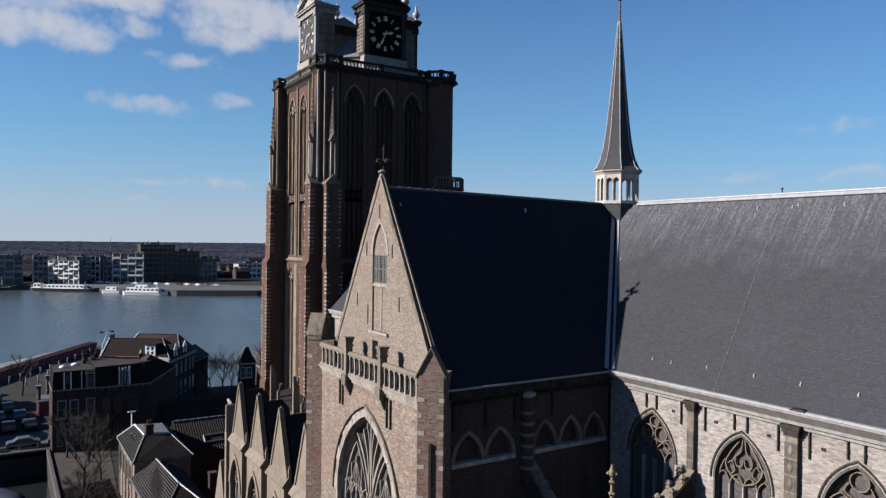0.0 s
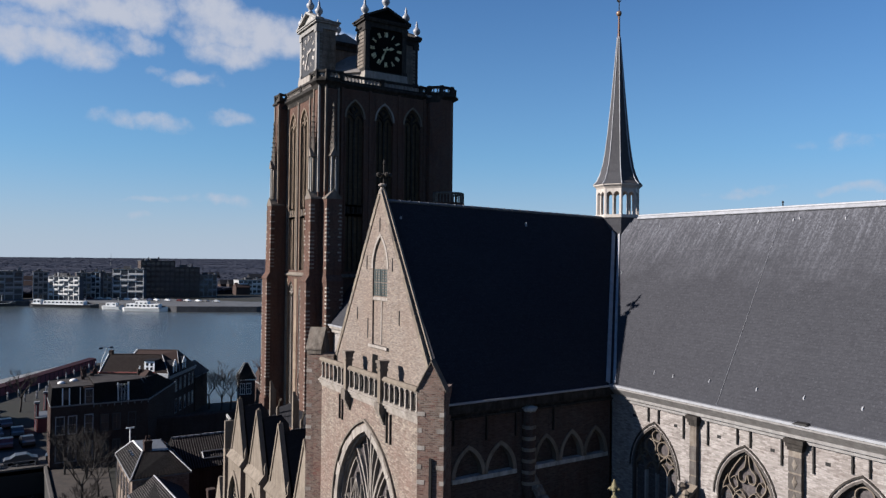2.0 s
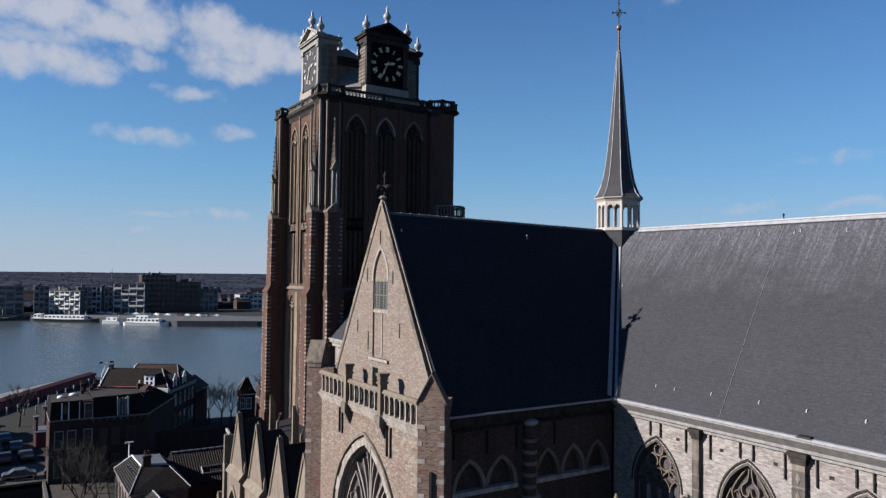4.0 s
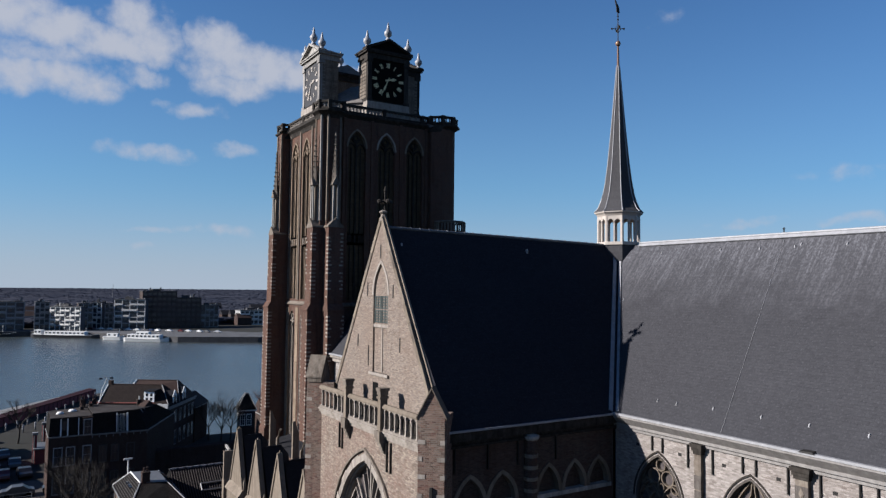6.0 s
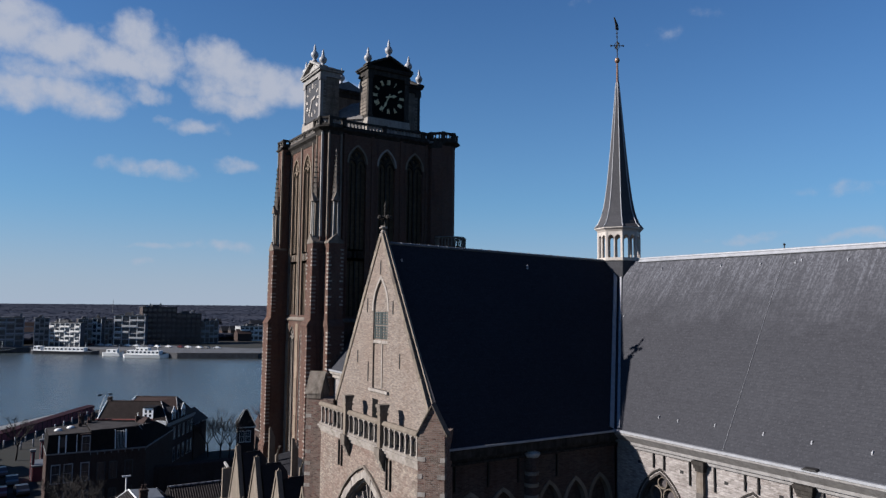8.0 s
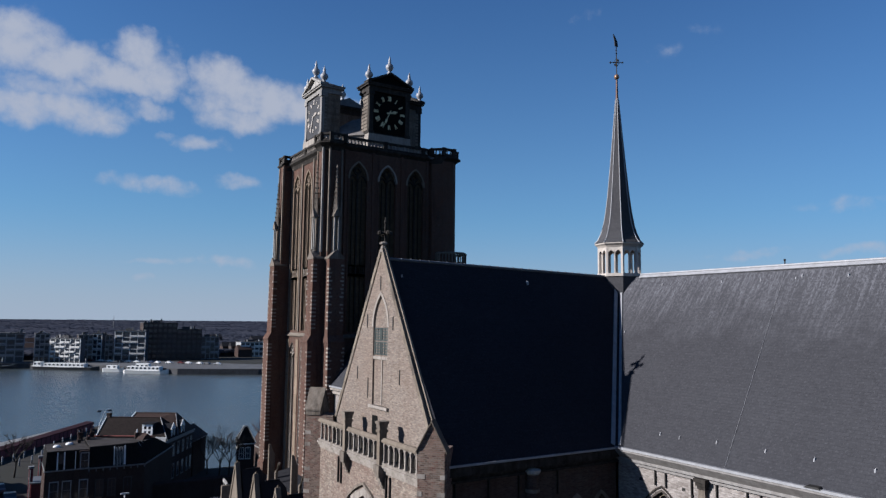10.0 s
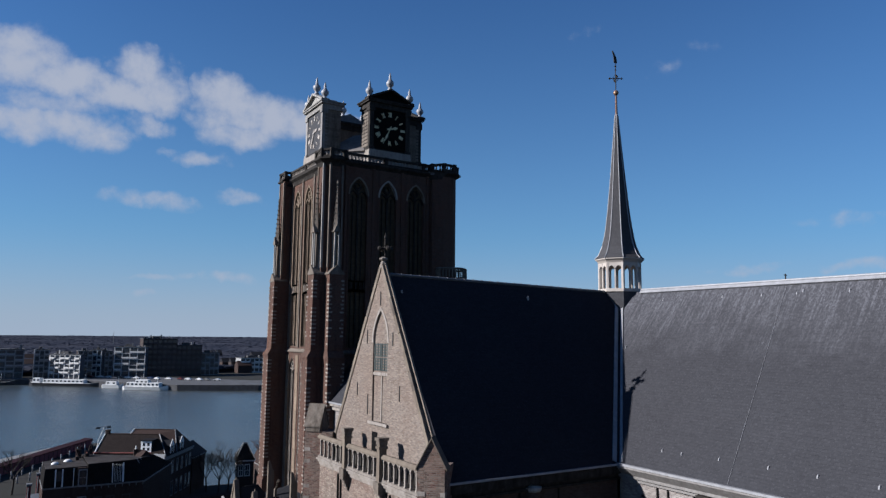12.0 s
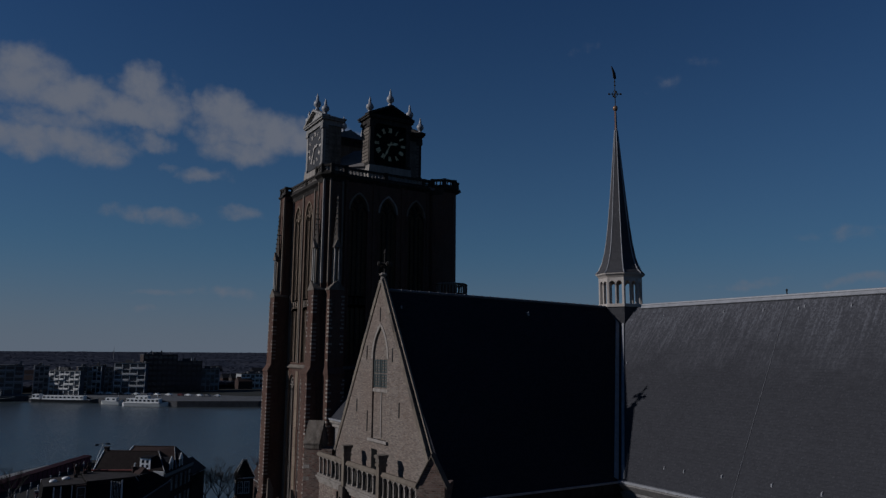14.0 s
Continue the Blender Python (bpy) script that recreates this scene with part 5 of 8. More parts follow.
for i in range(n):
    (ua, va), (ub, vb) = outline[i], outline[(i + 1) % n]
    for z0, z1, t in ((48.2, 48.38, 0.16), (48.86, 49.08, 0.19)):
        e = (Vector((ub, vb)) - Vector((ua, va))).normalized()
        nx, ny = e.y * t, -e.x * t
        A, B = Vector((TX + ua, TY + va)) - e * 0.08, Vector((TX + ub, TY + vb)) + e * 0.08
        loft(bm, [(A.x + nx, A.y + ny, z0), (B.x + nx, B.y + ny, z0), (B.x - nx, B.y - ny, z0), (A.x - nx, A.y - ny, z0)],
             [(A.x + nx, A.y + ny, z1), (B.x + nx, B.y + ny, z1), (B.x - nx, B.y - ny, z1), (A.x - nx, A.y - ny, z1)])
rail = part("balustrade", bm, STONE_DARK, tower, "dark stone balustrade round the tower top")
bm = fresh()
lathe(bm, [(0.09, 0), (0.12, 0.16), (0.07, 0.26), (0.06, 0.3), (0.07, 0.36), (0.11, 0.44), (0.08, 0.56)], (0, 0, 0), 6)
baluster_mesh = finish("tower_baluster", bm, STONE)
bm = fresh()
box(bm, -0.19, 0.19, -0.19, 0.19, 0, 0.93)
box(bm, -0.22, 0.22, -0.22, 0.22, 0.72, 0.9)
pedestal_mesh = finish("tower_pedestal", bm, STONE_DARK)
for i in range(n):
    A, B = Vector(outline[i]), Vector(outline[(i + 1) % n])
    L = (B - A).length
    if L > 1.0:
        m = max(2, int(L / 0.4))
        for j in range(1, m):
            p = A + (B - A) * (j / m)
            o = new("baluster" if j % 12 or L < 5 else "pedestal", baluster_mesh if j % 12 or L < 5 else pedestal_mesh)
            o.parent = rail
            o.location = (p.x, p.y, 48.33 if j % 12 or L < 5 else 48.2)
    o = new("pedestal", pedestal_mesh)
    o.parent = rail
    o.location = (A.x, A.y, 48.2)
bm = fresh()
loft(bm, ringz(0.94, 47.9), ringz(0.94, 48.28))
part("platform", bm, LEAD, tower, "lead-covered platform")

# lead roof between the clock pavilions
bm = fresh()
oc = lambda r, z: [(TX + r * math.cos(math.pi / 8 + i * math.pi / 4), TY + r * math.sin(math.pi / 8 + i * math.pi / 4), z) for i in range(8)]
loft(bm, oc(5.6, 48.2), oc(5.5, 50.0), oc(5.7, 50.1), oc(4.4, 51.0), oc(2.9, 52.2), oc(1.6, 53.0), oc(0.4, 53.4))
part("lead_roof", bm, plain_mat("dull_roof_lead", (0.13, 0.118, 0.11), 0.85, spec=0.15), tower, "low grey lead roof between the pavilions")

STROKES = {"I": [((0, 0), (0, 1))], "V": [((-0.32, 1), (0, 0)), ((0.32, 1), (0, 0))], "X": [((-0.3, 0), (0.3, 1)), ((0.3, 0), (-0.3, 1))]}
WIDE = {"I": 0.26, "V": 0.62, "X": 0.6}
HOURS = ["XII", "I", "II", "III", "IIII", "V", "VI", "VII", "VIII", "IX", "X", "XI"]


def urn(bm, c, h, r):
    lathe(bm, [(r * 0.7, 0), (r * 0.7, h * 0.1), (r * 0.4, h * 0.15), (r * 0.5, h * 0.2), (r * 0.92, h * 0.3), (r * 1.08, h * 0.4), (r * 0.95, h * 0.5), (r * 0.5, h * 0.6), (r * 0.34, h * 0.7), (r * 0.36, h * 0.78), (r * 0.2, h * 0.9), (0.03, h)], c, 10)


for k in range(4):
    f = side(k)
    far = TH - 6.05
    slide, push = (0.58 if k == 1 else 0.0), (0.55 if k == 2 else 0.0)      # east and north pavilions moved to fit the camera's view
    to3 = lambda u, z, d, f=f, slide=slide, push=push: f(u + slide, z, d + far - push)
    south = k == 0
    # white on the sunlit south, near-black elsewhere: sun and shade put into the stone
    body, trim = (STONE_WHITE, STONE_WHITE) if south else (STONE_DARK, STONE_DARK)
    hw = 2.5
    bm = fresh()
    slab(bm, [(-hw - 0.25, 48.2), (hw + 0.25, 48.2), (hw + 0.1, 50.15), (-hw - 0.1, 50.15)], to3, -0.2, 2.6)
    pav = part("clock_pavilion", bm, STONE, tower, "stone clock pavilion with a pediment and urns")
    bm = fresh()
    slab(bm, [(-hw, 50.15), (hw, 50.15), (hw, 55.0), (-hw, 55.0)], to3, 0.12, 2.2)
    part("wall", bm, STONE_TOWER if k != 1 else STONE_DARK, pav, "weathered stone pavilion wall")
    for s in (-1, 1):
        bm = fresh()
        u = s * (hw - 0.22)
        slab(bm, [(u - 0.26, 50.15), (u + 0.26, 50.15), (u + 0.26, 55.0), (u - 0.26, 55.0)], to3, -0.06, 0.6)
        slab(bm, [(u - 0.34, 50.15), (u + 0.34, 50.15), (u + 0.34, 50.55), (u - 0.34, 50.55)], to3, -0.14, 0.6)
        slab(bm, [(u - 0.36, 54.6), (u + 0.36, 54.6), (u + 0.36, 55.0), (u - 0.36, 55.0)], to3, -0.16, 0.6)
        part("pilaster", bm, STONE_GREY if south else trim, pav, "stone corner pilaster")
        for j in range(10):
            bm = fresh()
            z = 50.6 + 0.4 * j
            slab(bm, [(s * (hw + 0.02) - 0.03, z), (s * (hw + 0.02) + 0.03, z), (s * (hw + 0.02) + 0.03, z + 0.31), (s * (hw + 0.02) - 0.03, z + 0.31)], to3, 0.3, 2.1)
            part("rustic_course", bm, STONE_TOWER, pav)
    bm = fresh()
    for z0, z1, o in ((55.0, 55.3, 0.15), (55.3, 55.6, 0.1), (55.6, 55.8, 0.32), (55.8, 55.95, 0.42)):
        slab(bm, [(-hw - o, z0), (hw + o, z0), (hw + o, z1), (-hw - o, z1)], to3, -o, 2.2 + o)
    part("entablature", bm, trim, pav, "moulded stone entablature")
    bm = fresh()
    slab(bm, [(-hw - 0.3, 55.95), (hw + 0.3, 55.95), (0, 57.2)], to3, 0.0, 0.5)
    # black on the east, where the shade is put into the colour
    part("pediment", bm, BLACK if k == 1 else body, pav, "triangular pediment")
    for s in (-1, 1):
        bm = fresh()
        ribbon(bm, [(s * (hw + 0.4), 55.98), (0, 57.3)], 0.22, to3, -0.4, 0.6)
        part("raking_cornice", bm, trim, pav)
    bm = fresh()
    slab(bm, [(-hw - 0.2, 55.9), (hw + 0.2, 55.9), (0, 57.1)], to3, 0.5, 2.4)
    part("pavilion_roof", bm, LEAD, pav, "grey lead saddle roof")
    for u, z, h in ((0, 57.3, 2.15), (-hw - 0.05, 56.0, 2.05), (hw + 0.05, 56.0, 2.05)):
        bm = fresh()
        x, y, _ = to3(u, 0, 0.15)
        urn(bm, (x, y, z), h, 0.42)
        part("urn", bm, LEAD_PALE, pav, "pale lead-covered urn finial", True)
    # dial
    cz = 52.8
    bm = fresh()
    slab(bm, [(-2.1, cz - 2.4), (2.1, cz - 2.4), (2.1, cz + 2.15), (-2.1, cz + 2.15)], to3, 0.02, 0.2)
    part("clock_dial", bm, BLACK if k else plain_mat("dial_grey", (0.024, 0.024, 0.027), 0.7, spec=0.2), pav, "square clock dial with Roman numerals")
    for h, text in enumerate(HOURS):
        bm = fresh()
        t = math.radians(30 * h)
        er, et = Vector((math.sin(t), math.cos(t))), Vector((math.cos(t), -math.sin(t)))
        total_w = sum(WIDE[ch] for ch in text)
        at = -total_w / 2
        for ch in text:
            mid = at + WIDE[ch] / 2
            for (a0, b0_), (a1, b1_) in STROKES[ch]:
                P = er * (1.38 + 0.54 * b0_) + et * ((mid + a0) * 0.36)
                Q = er * (1.38 + 0.54 * b1_) + et * ((mid + a1) * 0.36)
                ribbon(bm, [(P.x, cz + P.y), (Q.x, cz + Q.y)], 0.075, to3, -0.03, 0.02)
            at += WIDE[ch]
        o = part("numeral", bm, GILT if k else TIMBER_WHITE, pav)
    for ang, ln, w, d in ((77, 1.0, 0.16, -0.07), (204, 1.6, 0.11, -0.1)):
        t = math.radians(ang)
        bm = fresh()
        ribbon(bm, [(-0.35 * math.sin(t), cz - 0.35 * math.cos(t)), (ln * 0.62 * math.sin(t), cz + ln * 0.62 * math.cos(t))], w, to3, d, d + 0.03)
        ribbon(bm, [(ln * 0.5 * math.sin(t), cz + ln * 0.5 * math.cos(t)), (ln * 0.8 * math.sin(t), cz + ln * 0.8 * math.cos(t))], w * 2, to3, d - 0.003, d + 0.027)
        ribbon(bm, [(ln * 0.8 * math.sin(t), cz + ln * 0.8 * math.cos(t)), (ln * math.sin(t), cz + ln * math.cos(t))], w * 0.6, to3, d, d + 0.03)
        part("clock_hand", bm, GILT if k else TIMBER_WHITE, pav, "pale gilt clock hand")

# ---- nave ----
nave = thing("nave", "tall church nave with a steep slate roof beside the tower", "church nave", (-20, 0, 0))
bm = fresh()
roof_slabs(bm, HALF_C, RIDGE, EAVE, TX + TH, 0.0, "x")
part("roof", bm, SLATE, nave, "steep slate nave roof")
bm = fresh()
tube(bm, [(TX + TH, 0, RIDGE + 0.1), (-1.9, 0, RIDGE + 0.1)], 0.13, 8)
part("ridge_cap", bm, LEAD_PALE, nave)
for s in (-1, 1):
    bm = fresh()
    box(bm, TX + TH, -6.5, *sorted((s * 6.3, s * 7.0)), 0, 22.4)
    part("wall", bm, BRICK_CHOIR, nave, "pale brick nave wall")
    bm = fresh()
    box(bm, TX + TH, -6.6, *sorted((s * 6.9, s * 7.3)), 22.4, 22.8)
    box(bm, TX + TH, -6.6, *sorted((s * 6.9, s * 7.55)), 22.8, 23.05)
    part("cornice", bm, STONE, nave, "pale stone eaves cornice")
    bm = fresh()
    box(bm, TX + TH, -6.9, *sorted((s * 7.42, s * 7.66)), 23.05, 23.19)
    part("gutter", bm, LEAD_PALE, nave)

# ---- side chapels along the nave ----
def chapel(x):
    """A chapel bay with a steep coped gable, pointed window and slate roof running back."""
    ch = thing("side_chapel", "side chapel bay with a steep pale stone gable", "chapel", (x, -18.6, 0), "side chapels along the nave")
    f = on_y(-19.13)
    bm = fresh()
    wall_open(bm, x - 1.8, x + 1.8, 0, 13.2, [(x, 1.35, 4.0, 9.6, 2.5)], f, 0, 0.6)
    part("wall", bm, STONE_CHAPEL, ch, "pale stone chapel front")
    bm = fresh()
    slab(bm, [(x - 1.75, 13.2), (x + 1.75, 13.2), (x + 1.68, 13.9), (x + 0.04, 17.9), (x - 0.04, 17.9), (x - 1.68, 13.9)], f, 0.28, 0.6)
    gab = part("gable", bm, STONE_CHAPEL, ch, "steep pale stone gable")
    bm = fresh()
    ring = lambda u: [f(u, 13.05, -0.12), f(u, 13.15, -0.16), f(u, 13.75, 0.3), f(u, 13.0, 0.3)]
    loft(bm, ring(x - 1.9), ring(x + 1.9))
    part("weathering", bm, STONE_CHAPEL, ch, "sloping stone weathering band")
    for s in (-1, 1):
        bm = fresh()
        ribbon(bm, [(x + s * 1.72, 13.7), (x, 18.15)], 0.17, f, 0.2, 0.55)
        part("coping", bm, STONE_CHAPEL, gab)
        bm = fresh()
        p = f(x + s * 1.8, 0, 0.4)
        lathe(bm, [(0.13, 0), (0.13, 0.8), (0.17, 0.85), (0.04, 1.35)], (p[0], p[1], 13.2), 4, math.pi / 4)
        part("corner_pinnacle", bm, STONE_CHAPEL, gab)
    bm = fresh()
    lathe(bm, [(0.12, 0), (0.08, 0.2), (0.09, 0.35), (0.02, 0.55)], (x, -18.75, 17.8), 6)
    part("apex_stone", bm, STONE_CHAPEL, gab)
    window_set(ch, f, x, 1.35, 4.0, 9.6, 2.45, 0.35, "knot", STONE_CHAPEL, 0.3, 0.08, 0.1)
    bm = fresh()
    ring = lambda y: [(x - 1.95, y, 13.5), (x, y, 17.55), (x + 1.95, y, 13.5)]
    loft(bm, ring(-18.4), ring(-16.9), [(x - 1.7, -16.2, 13.5), (x, -16.35, 16.9), (x + 1.7, -16.2, 13.5)])
    roof = part("roof", bm, SLATE_SMALL, ch, "dark slate saddle roof")
    bm = fresh()
    tube(bm, [(x, -18.0, 17.56), (x, -16.9, 17.56)], 0.07, 6)
    part("ridge_cap", bm, SLATE_SMALL, roof)
    bm = fresh()
    box(bm, x - 2.47, x + 2.47, -18.4, -16.1, 0, 13.3)
    part("body", bm, BRICK_PIER, ch)
    return ch


first = chapel(-23.66)
for k in range(1, 4):
    copy_thing(first, pose(-23.66 + 4.95 * k, -18.6, 0))
aisle = thing("nave_aisle", "low brick nave aisle with buttress stubs and slate roof", "church aisle", (-18, -10, 0))
bm = fresh()
box(bm, -38.0, -6.6, -11.6, -7.0, 0, 13.6)
box(bm, -26.0, -6.6, -16.1, -11.6, 0, 12.4)
part("wall", bm, BRICK_TOWER, aisle, "brown brick aisle wall")
bm = fresh()
loft(bm, [(-38.0, -11.9, 13.6), (-38.0, -11.9, 13.75), (-38.0, -9.0, 14.3), (-38.0, -9.0, 13.6)], [(-6.6, -11.9, 13.6), (-6.6, -11.9, 13.75), (-6.6, -9.0, 14.3), (-6.6, -9.0, 13.6)])
loft(bm, [(-26.2, -16.1, 12.4), (-26.2, -11.7, 12.4), (-26.2, -11.7, 13.2)], [(-6.6, -16.1, 12.4), (-6.6, -11.7, 12.4), (-6.6, -11.7, 13.2)])
part("roof", bm, SLATE_SMALL, aisle, "dark lean-to aisle roof")
for k in range(5):
    x = -36.0 + 6.55 * k
    bm = fresh()
    box(bm, x - 0.15, x + 0.15, -12.1, -11.5, 12.5, 16.3)
    loft(bm, [(x - 0.15, -12.1, 16.3), (x + 0.15, -12.1, 16.3), (x + 0.15, -11.6, 16.3), (x - 0.15, -11.6, 16.3)], [(x - 0.06, -12.1, 17.2), (x + 0.06, -12.1, 17.2), (x + 0.06, -11.9, 17.2), (x - 0.06, -11.9, 17.2)])
    part("buttress_stub", bm, STONE_CHAPEL, aisle, "pale stone buttress stub")
    bm = fresh()
    tube(bm, [(x + 1.9, -11.9, 12.8), (x + 1.9, -11.9, 14.8), (x + 2.7, -11.9, 15.8)], 0.17, 4)
    part("spout", bm, STONE_CHAPEL, aisle, "bent pale stone spout")
bm = fresh()
for z0, z1, w in ((0, 12.6, 0.32), (12.6, 13.2, 0.38), (13.2, 15.6, 0.16)):
    box(bm, -27.5 - w, -27.5 + w * 0.6, -18.9, -17.6, z0, z1)
part("end_buttress", bm, STONE_CHAPEL, aisle, "pale stone end buttress")
bm = fresh()
tube(bm, [(-27.6, -18.4, 15.6), (-28.3, -18.5, 15.9), (-28.4, -18.5, 15.3)], 0.13, 5)
part("end_spout", bm, STONE_WHITE, aisle, "white stone water spout")
porch = thing("porch_gable", "low pale stone porch gable beside the chapels", "porch", (-29.6, -18.6, 0))
bm = fresh()
slab(bm, [(-31.2, 0), (-28.3, 0), (-28.3, 6.6), (-29.5, 10.2), (-29.7, 10.2), (-31.2, 6.6)], on_y(-18.8), 0, 0.6)
part("gable", bm, STONE_CHAPEL, porch)
bm = fresh()
ring = lambda y: [(-31.1, y, 6.4), (-29.6, y, 9.8), (-28.4, y, 6.4)]
loft(bm, ring(-18.2), ring(-14.0))
box(bm, -31.1, -28.4, -18.2, -14, 0, 6.4)
part("roof", bm, SLATE_SMALL, porch)

# ---- ground, river, quays ----
SAND = plain_mat("tan_paving", (0.022, 0.0155, 0.0115), 0.95, vary=0.55, scale=0.9, bump=0.4)
CONCRETE = plain_mat("quay_concrete", (0.117, 0.117, 0.117), 0.9, vary=0.25, scale=0.4)
QUAY = plain_mat("quay_wall", (0.0338, 0.0338, 0.0369), 0.9, vary=0.4, scale=0.5)
WHITE = plain_mat("white_paint", (0.5, 0.5, 0.49), 0.5, vary=0.1)
FLAT_ROOF = plain_mat("gravelled_bitumen", (0.03, 0.026, 0.025), 0.95, spec=0.1, vary=0.45, scale=0.7)
BRIGHT = plain_mat("bright_white_paint", (0.8, 0.79, 0.77), 0.6, vary=0.08)
FRAME_PALE = plain_mat("pale_facade_frames", (0.42, 0.41, 0.4), 0.7, vary=0.15)
KERB_STONE = plain_mat("pale_kerb_stone", (0.042, 0.036, 0.032), 0.9, vary=0.35, scale=0.9)
TRIM = plain_mat("dull_white_trim", (0.123, 0.123, 0.126), 0.6)
HULL = plain_mat("dark_hull", (0.0185, 0.0197, 0.0246), 0.5)
TILE_RED = slate_mat("red_brown_tiles", (0.0277, 0.016, 0.0135), (0.043, 0.0295, 0.0246), 0.25, 0.3, streak=0.0, rough=0.8, spec=0.15)
TILE_DARK = slate_mat("dark_pantiles", (0.00863, 0.00825, 0.00825), (0.0165, 0.015, 0.0146), 0.24, 0.3, streak=0.0, rough=0.9, spec=0.02, joint=0.25, spread=1.8)
TILE_BROWN = slate_mat("brown_tiles", (0.0155, 0.0125, 0.0115), (0.026, 0.021, 0.0195), 0.25, 0.3, streak=0.0, rough=0.9, spec=0.03, joint=0.3, spread=1.7)
# paler than the tiles, so colour draws the shadow lines between rows
TILE_RIB = plain_mat("pale_tile_ribs", (0.042, 0.037, 0.036), 0.85, spec=0.1, vary=0.5, scale=6)
PANE = plain_mat("window_pane", (0.0185, 0.0215, 0.0277), 0.12, 0.0, 0.6, 0.3)


def sheet(bm, pts, z0, z1):
    loft(bm, [(x, y, z0) for x, y in pts], [(x, y, z1) for x, y in pts])


bm = fresh()
sheet(bm, [(900, -900), (900, 900), (-112, 900), (-112, 1), (-126, -6), (-176, -6), (-182.5, -12), (-139, -38.5), (-139, -900), (-79, -900), (-79, -29.7), (-40, -29.7), (-40, -900)], -6, 0)
solid("ground", bm, GROUND, "town ground of dark paving and bare earth", "ground", "structure")
bm = fresh()
sheet(bm, [(-480, -4500), (-472, -20), (-446, 8), (-386, 50), (-367, 90), (-366, 4500), (-4900, 4500), (-4900, -4500)], -6, 0.8)
solid("far_ground", bm, GROUND, "flat far bank reaching to the horizon", "ground", "structure")
bm = fresh()
sheet(bm, [(-500, -4500), (-85, -4500), (-85, 4500), (-500, 4500)], -5.5, -2.0)
solid("water", bm, WATER, "broad grey-blue river with small ripples", "river", "structure")
bm = fresh()
for a, b in (((-480, -300), (-472, -20)), ((-472, -20), (-446, 8)), ((-446, 8), (-386, 50)), ((-386, 50), (-367, 90)), ((-367, 90), (-366, 400))):
    e = (Vector(b) - Vector(a)).normalized()
    nx, ny = e.y, -e.x
    loft(bm, [(a[0] + nx * 0.4, a[1] + ny * 0.4, -4), (b[0] + nx * 0.4, b[1] + ny * 0.4, -4), (b[0] - nx * 0.2, b[1] - ny * 0.2, -4), (a[0] - nx * 0.2, a[1] - ny * 0.2, -4)],
         [(a[0] + nx * 0.4, a[1] + ny * 0.4, 1.2), (b[0] + nx * 0.4, b[1] + ny * 0.4, 1.2), (b[0] - nx * 0.2, b[1] - ny * 0.2, 1.2), (a[0] - nx * 0.2, a[1] - ny * 0.2, 1.2)])
solid("quay_wall", bm, QUAY, "dark far quay wall at the waterline", "quay", "structure")
bm = fresh()
sheet(bm, [(-479.5, -300), (-471.5, -19.5), (-445.5, 8.5), (-385.5, 50.5), (-366.5, 90.5), (-365.5, 400), (-400, 400), (-410, 100), (-460, 62), (-487, 5), (-487, -300)], 0.8, 1.15)
solid("far_quay", bm, plain_mat("far_quay_paving", (0.045, 0.046, 0.05), 0.9, vary=0.4, scale=0.15), "pale concrete far quay", "quay", "structure")
still = Mat("still_water", 0.1, spec=0.4)
still.color(still.mix(still.fit(still.noise(0.2, 3), 0.35, 0.65), (0.008, 0.009, 0.009), (0.013, 0.014, 0.014)))
still.bump(still.noise(1.2, 3, 0.5), 0.08, 0.05)
bm = fresh()
sheet(bm, [(-79.1, -130), (-40.1, -130), (-40.1, -29.7), (-79.1, -29.7)], -5.0, -3.5)
solid("basin_water", bm, still.m, "dark still water of the harbour basin", "water", "structure")
# near bank: road, square, basin edge
bm = fresh()
sheet(bm, [(-90.5, -120), (-79.3, -120), (-79.3, -21.0), (-90.5, -30.5)], 0.0, 0.07)
solid("road", bm, plain_mat("brick_paving", (0.034, 0.029, 0.027), 0.9, vary=0.3, scale=0.6), "brick-paved quay road", "road", "structure")
bm = fresh()
sheet(bm, [(-78.8, -29.3), (-46, -29.3), (-46, -24.4), (-77.4, -22.2)], 0.0, 0.06)
solid("square", bm, SAND, "tan sandy square beside the churchyard", "pavement", "structure")
bm = fresh()
box(bm, -79.3, -40, -30.0, -29.65, -0.5, 0.3)
box(bm, -79.45, -79.0, -120, -29.6, -0.5, 0.3)
solid("basin_kerb", bm, KERB_STONE, "weathered stone kerb round the harbour basin", "kerb", "structure")
bm = fresh()
box(bm, -79.3, -40, -29.96, -29.65, -4.5, -0.5)
box(bm, -79.45, -79.04, -120, -29.65, -4.5, -0.5)
solid("basin_wall", bm, plain_mat("dark_basin_wall", (0.014, 0.013, 0.011), 0.6, vary=0.5, scale=1.2, bump=0.5), "dark lower wall of the harbour basin", "quay", "structure")
# dark shrub bed between the square and the houses: short crossing twigs joined as one
rnd = random.Random(21)
vs, fs = [], []
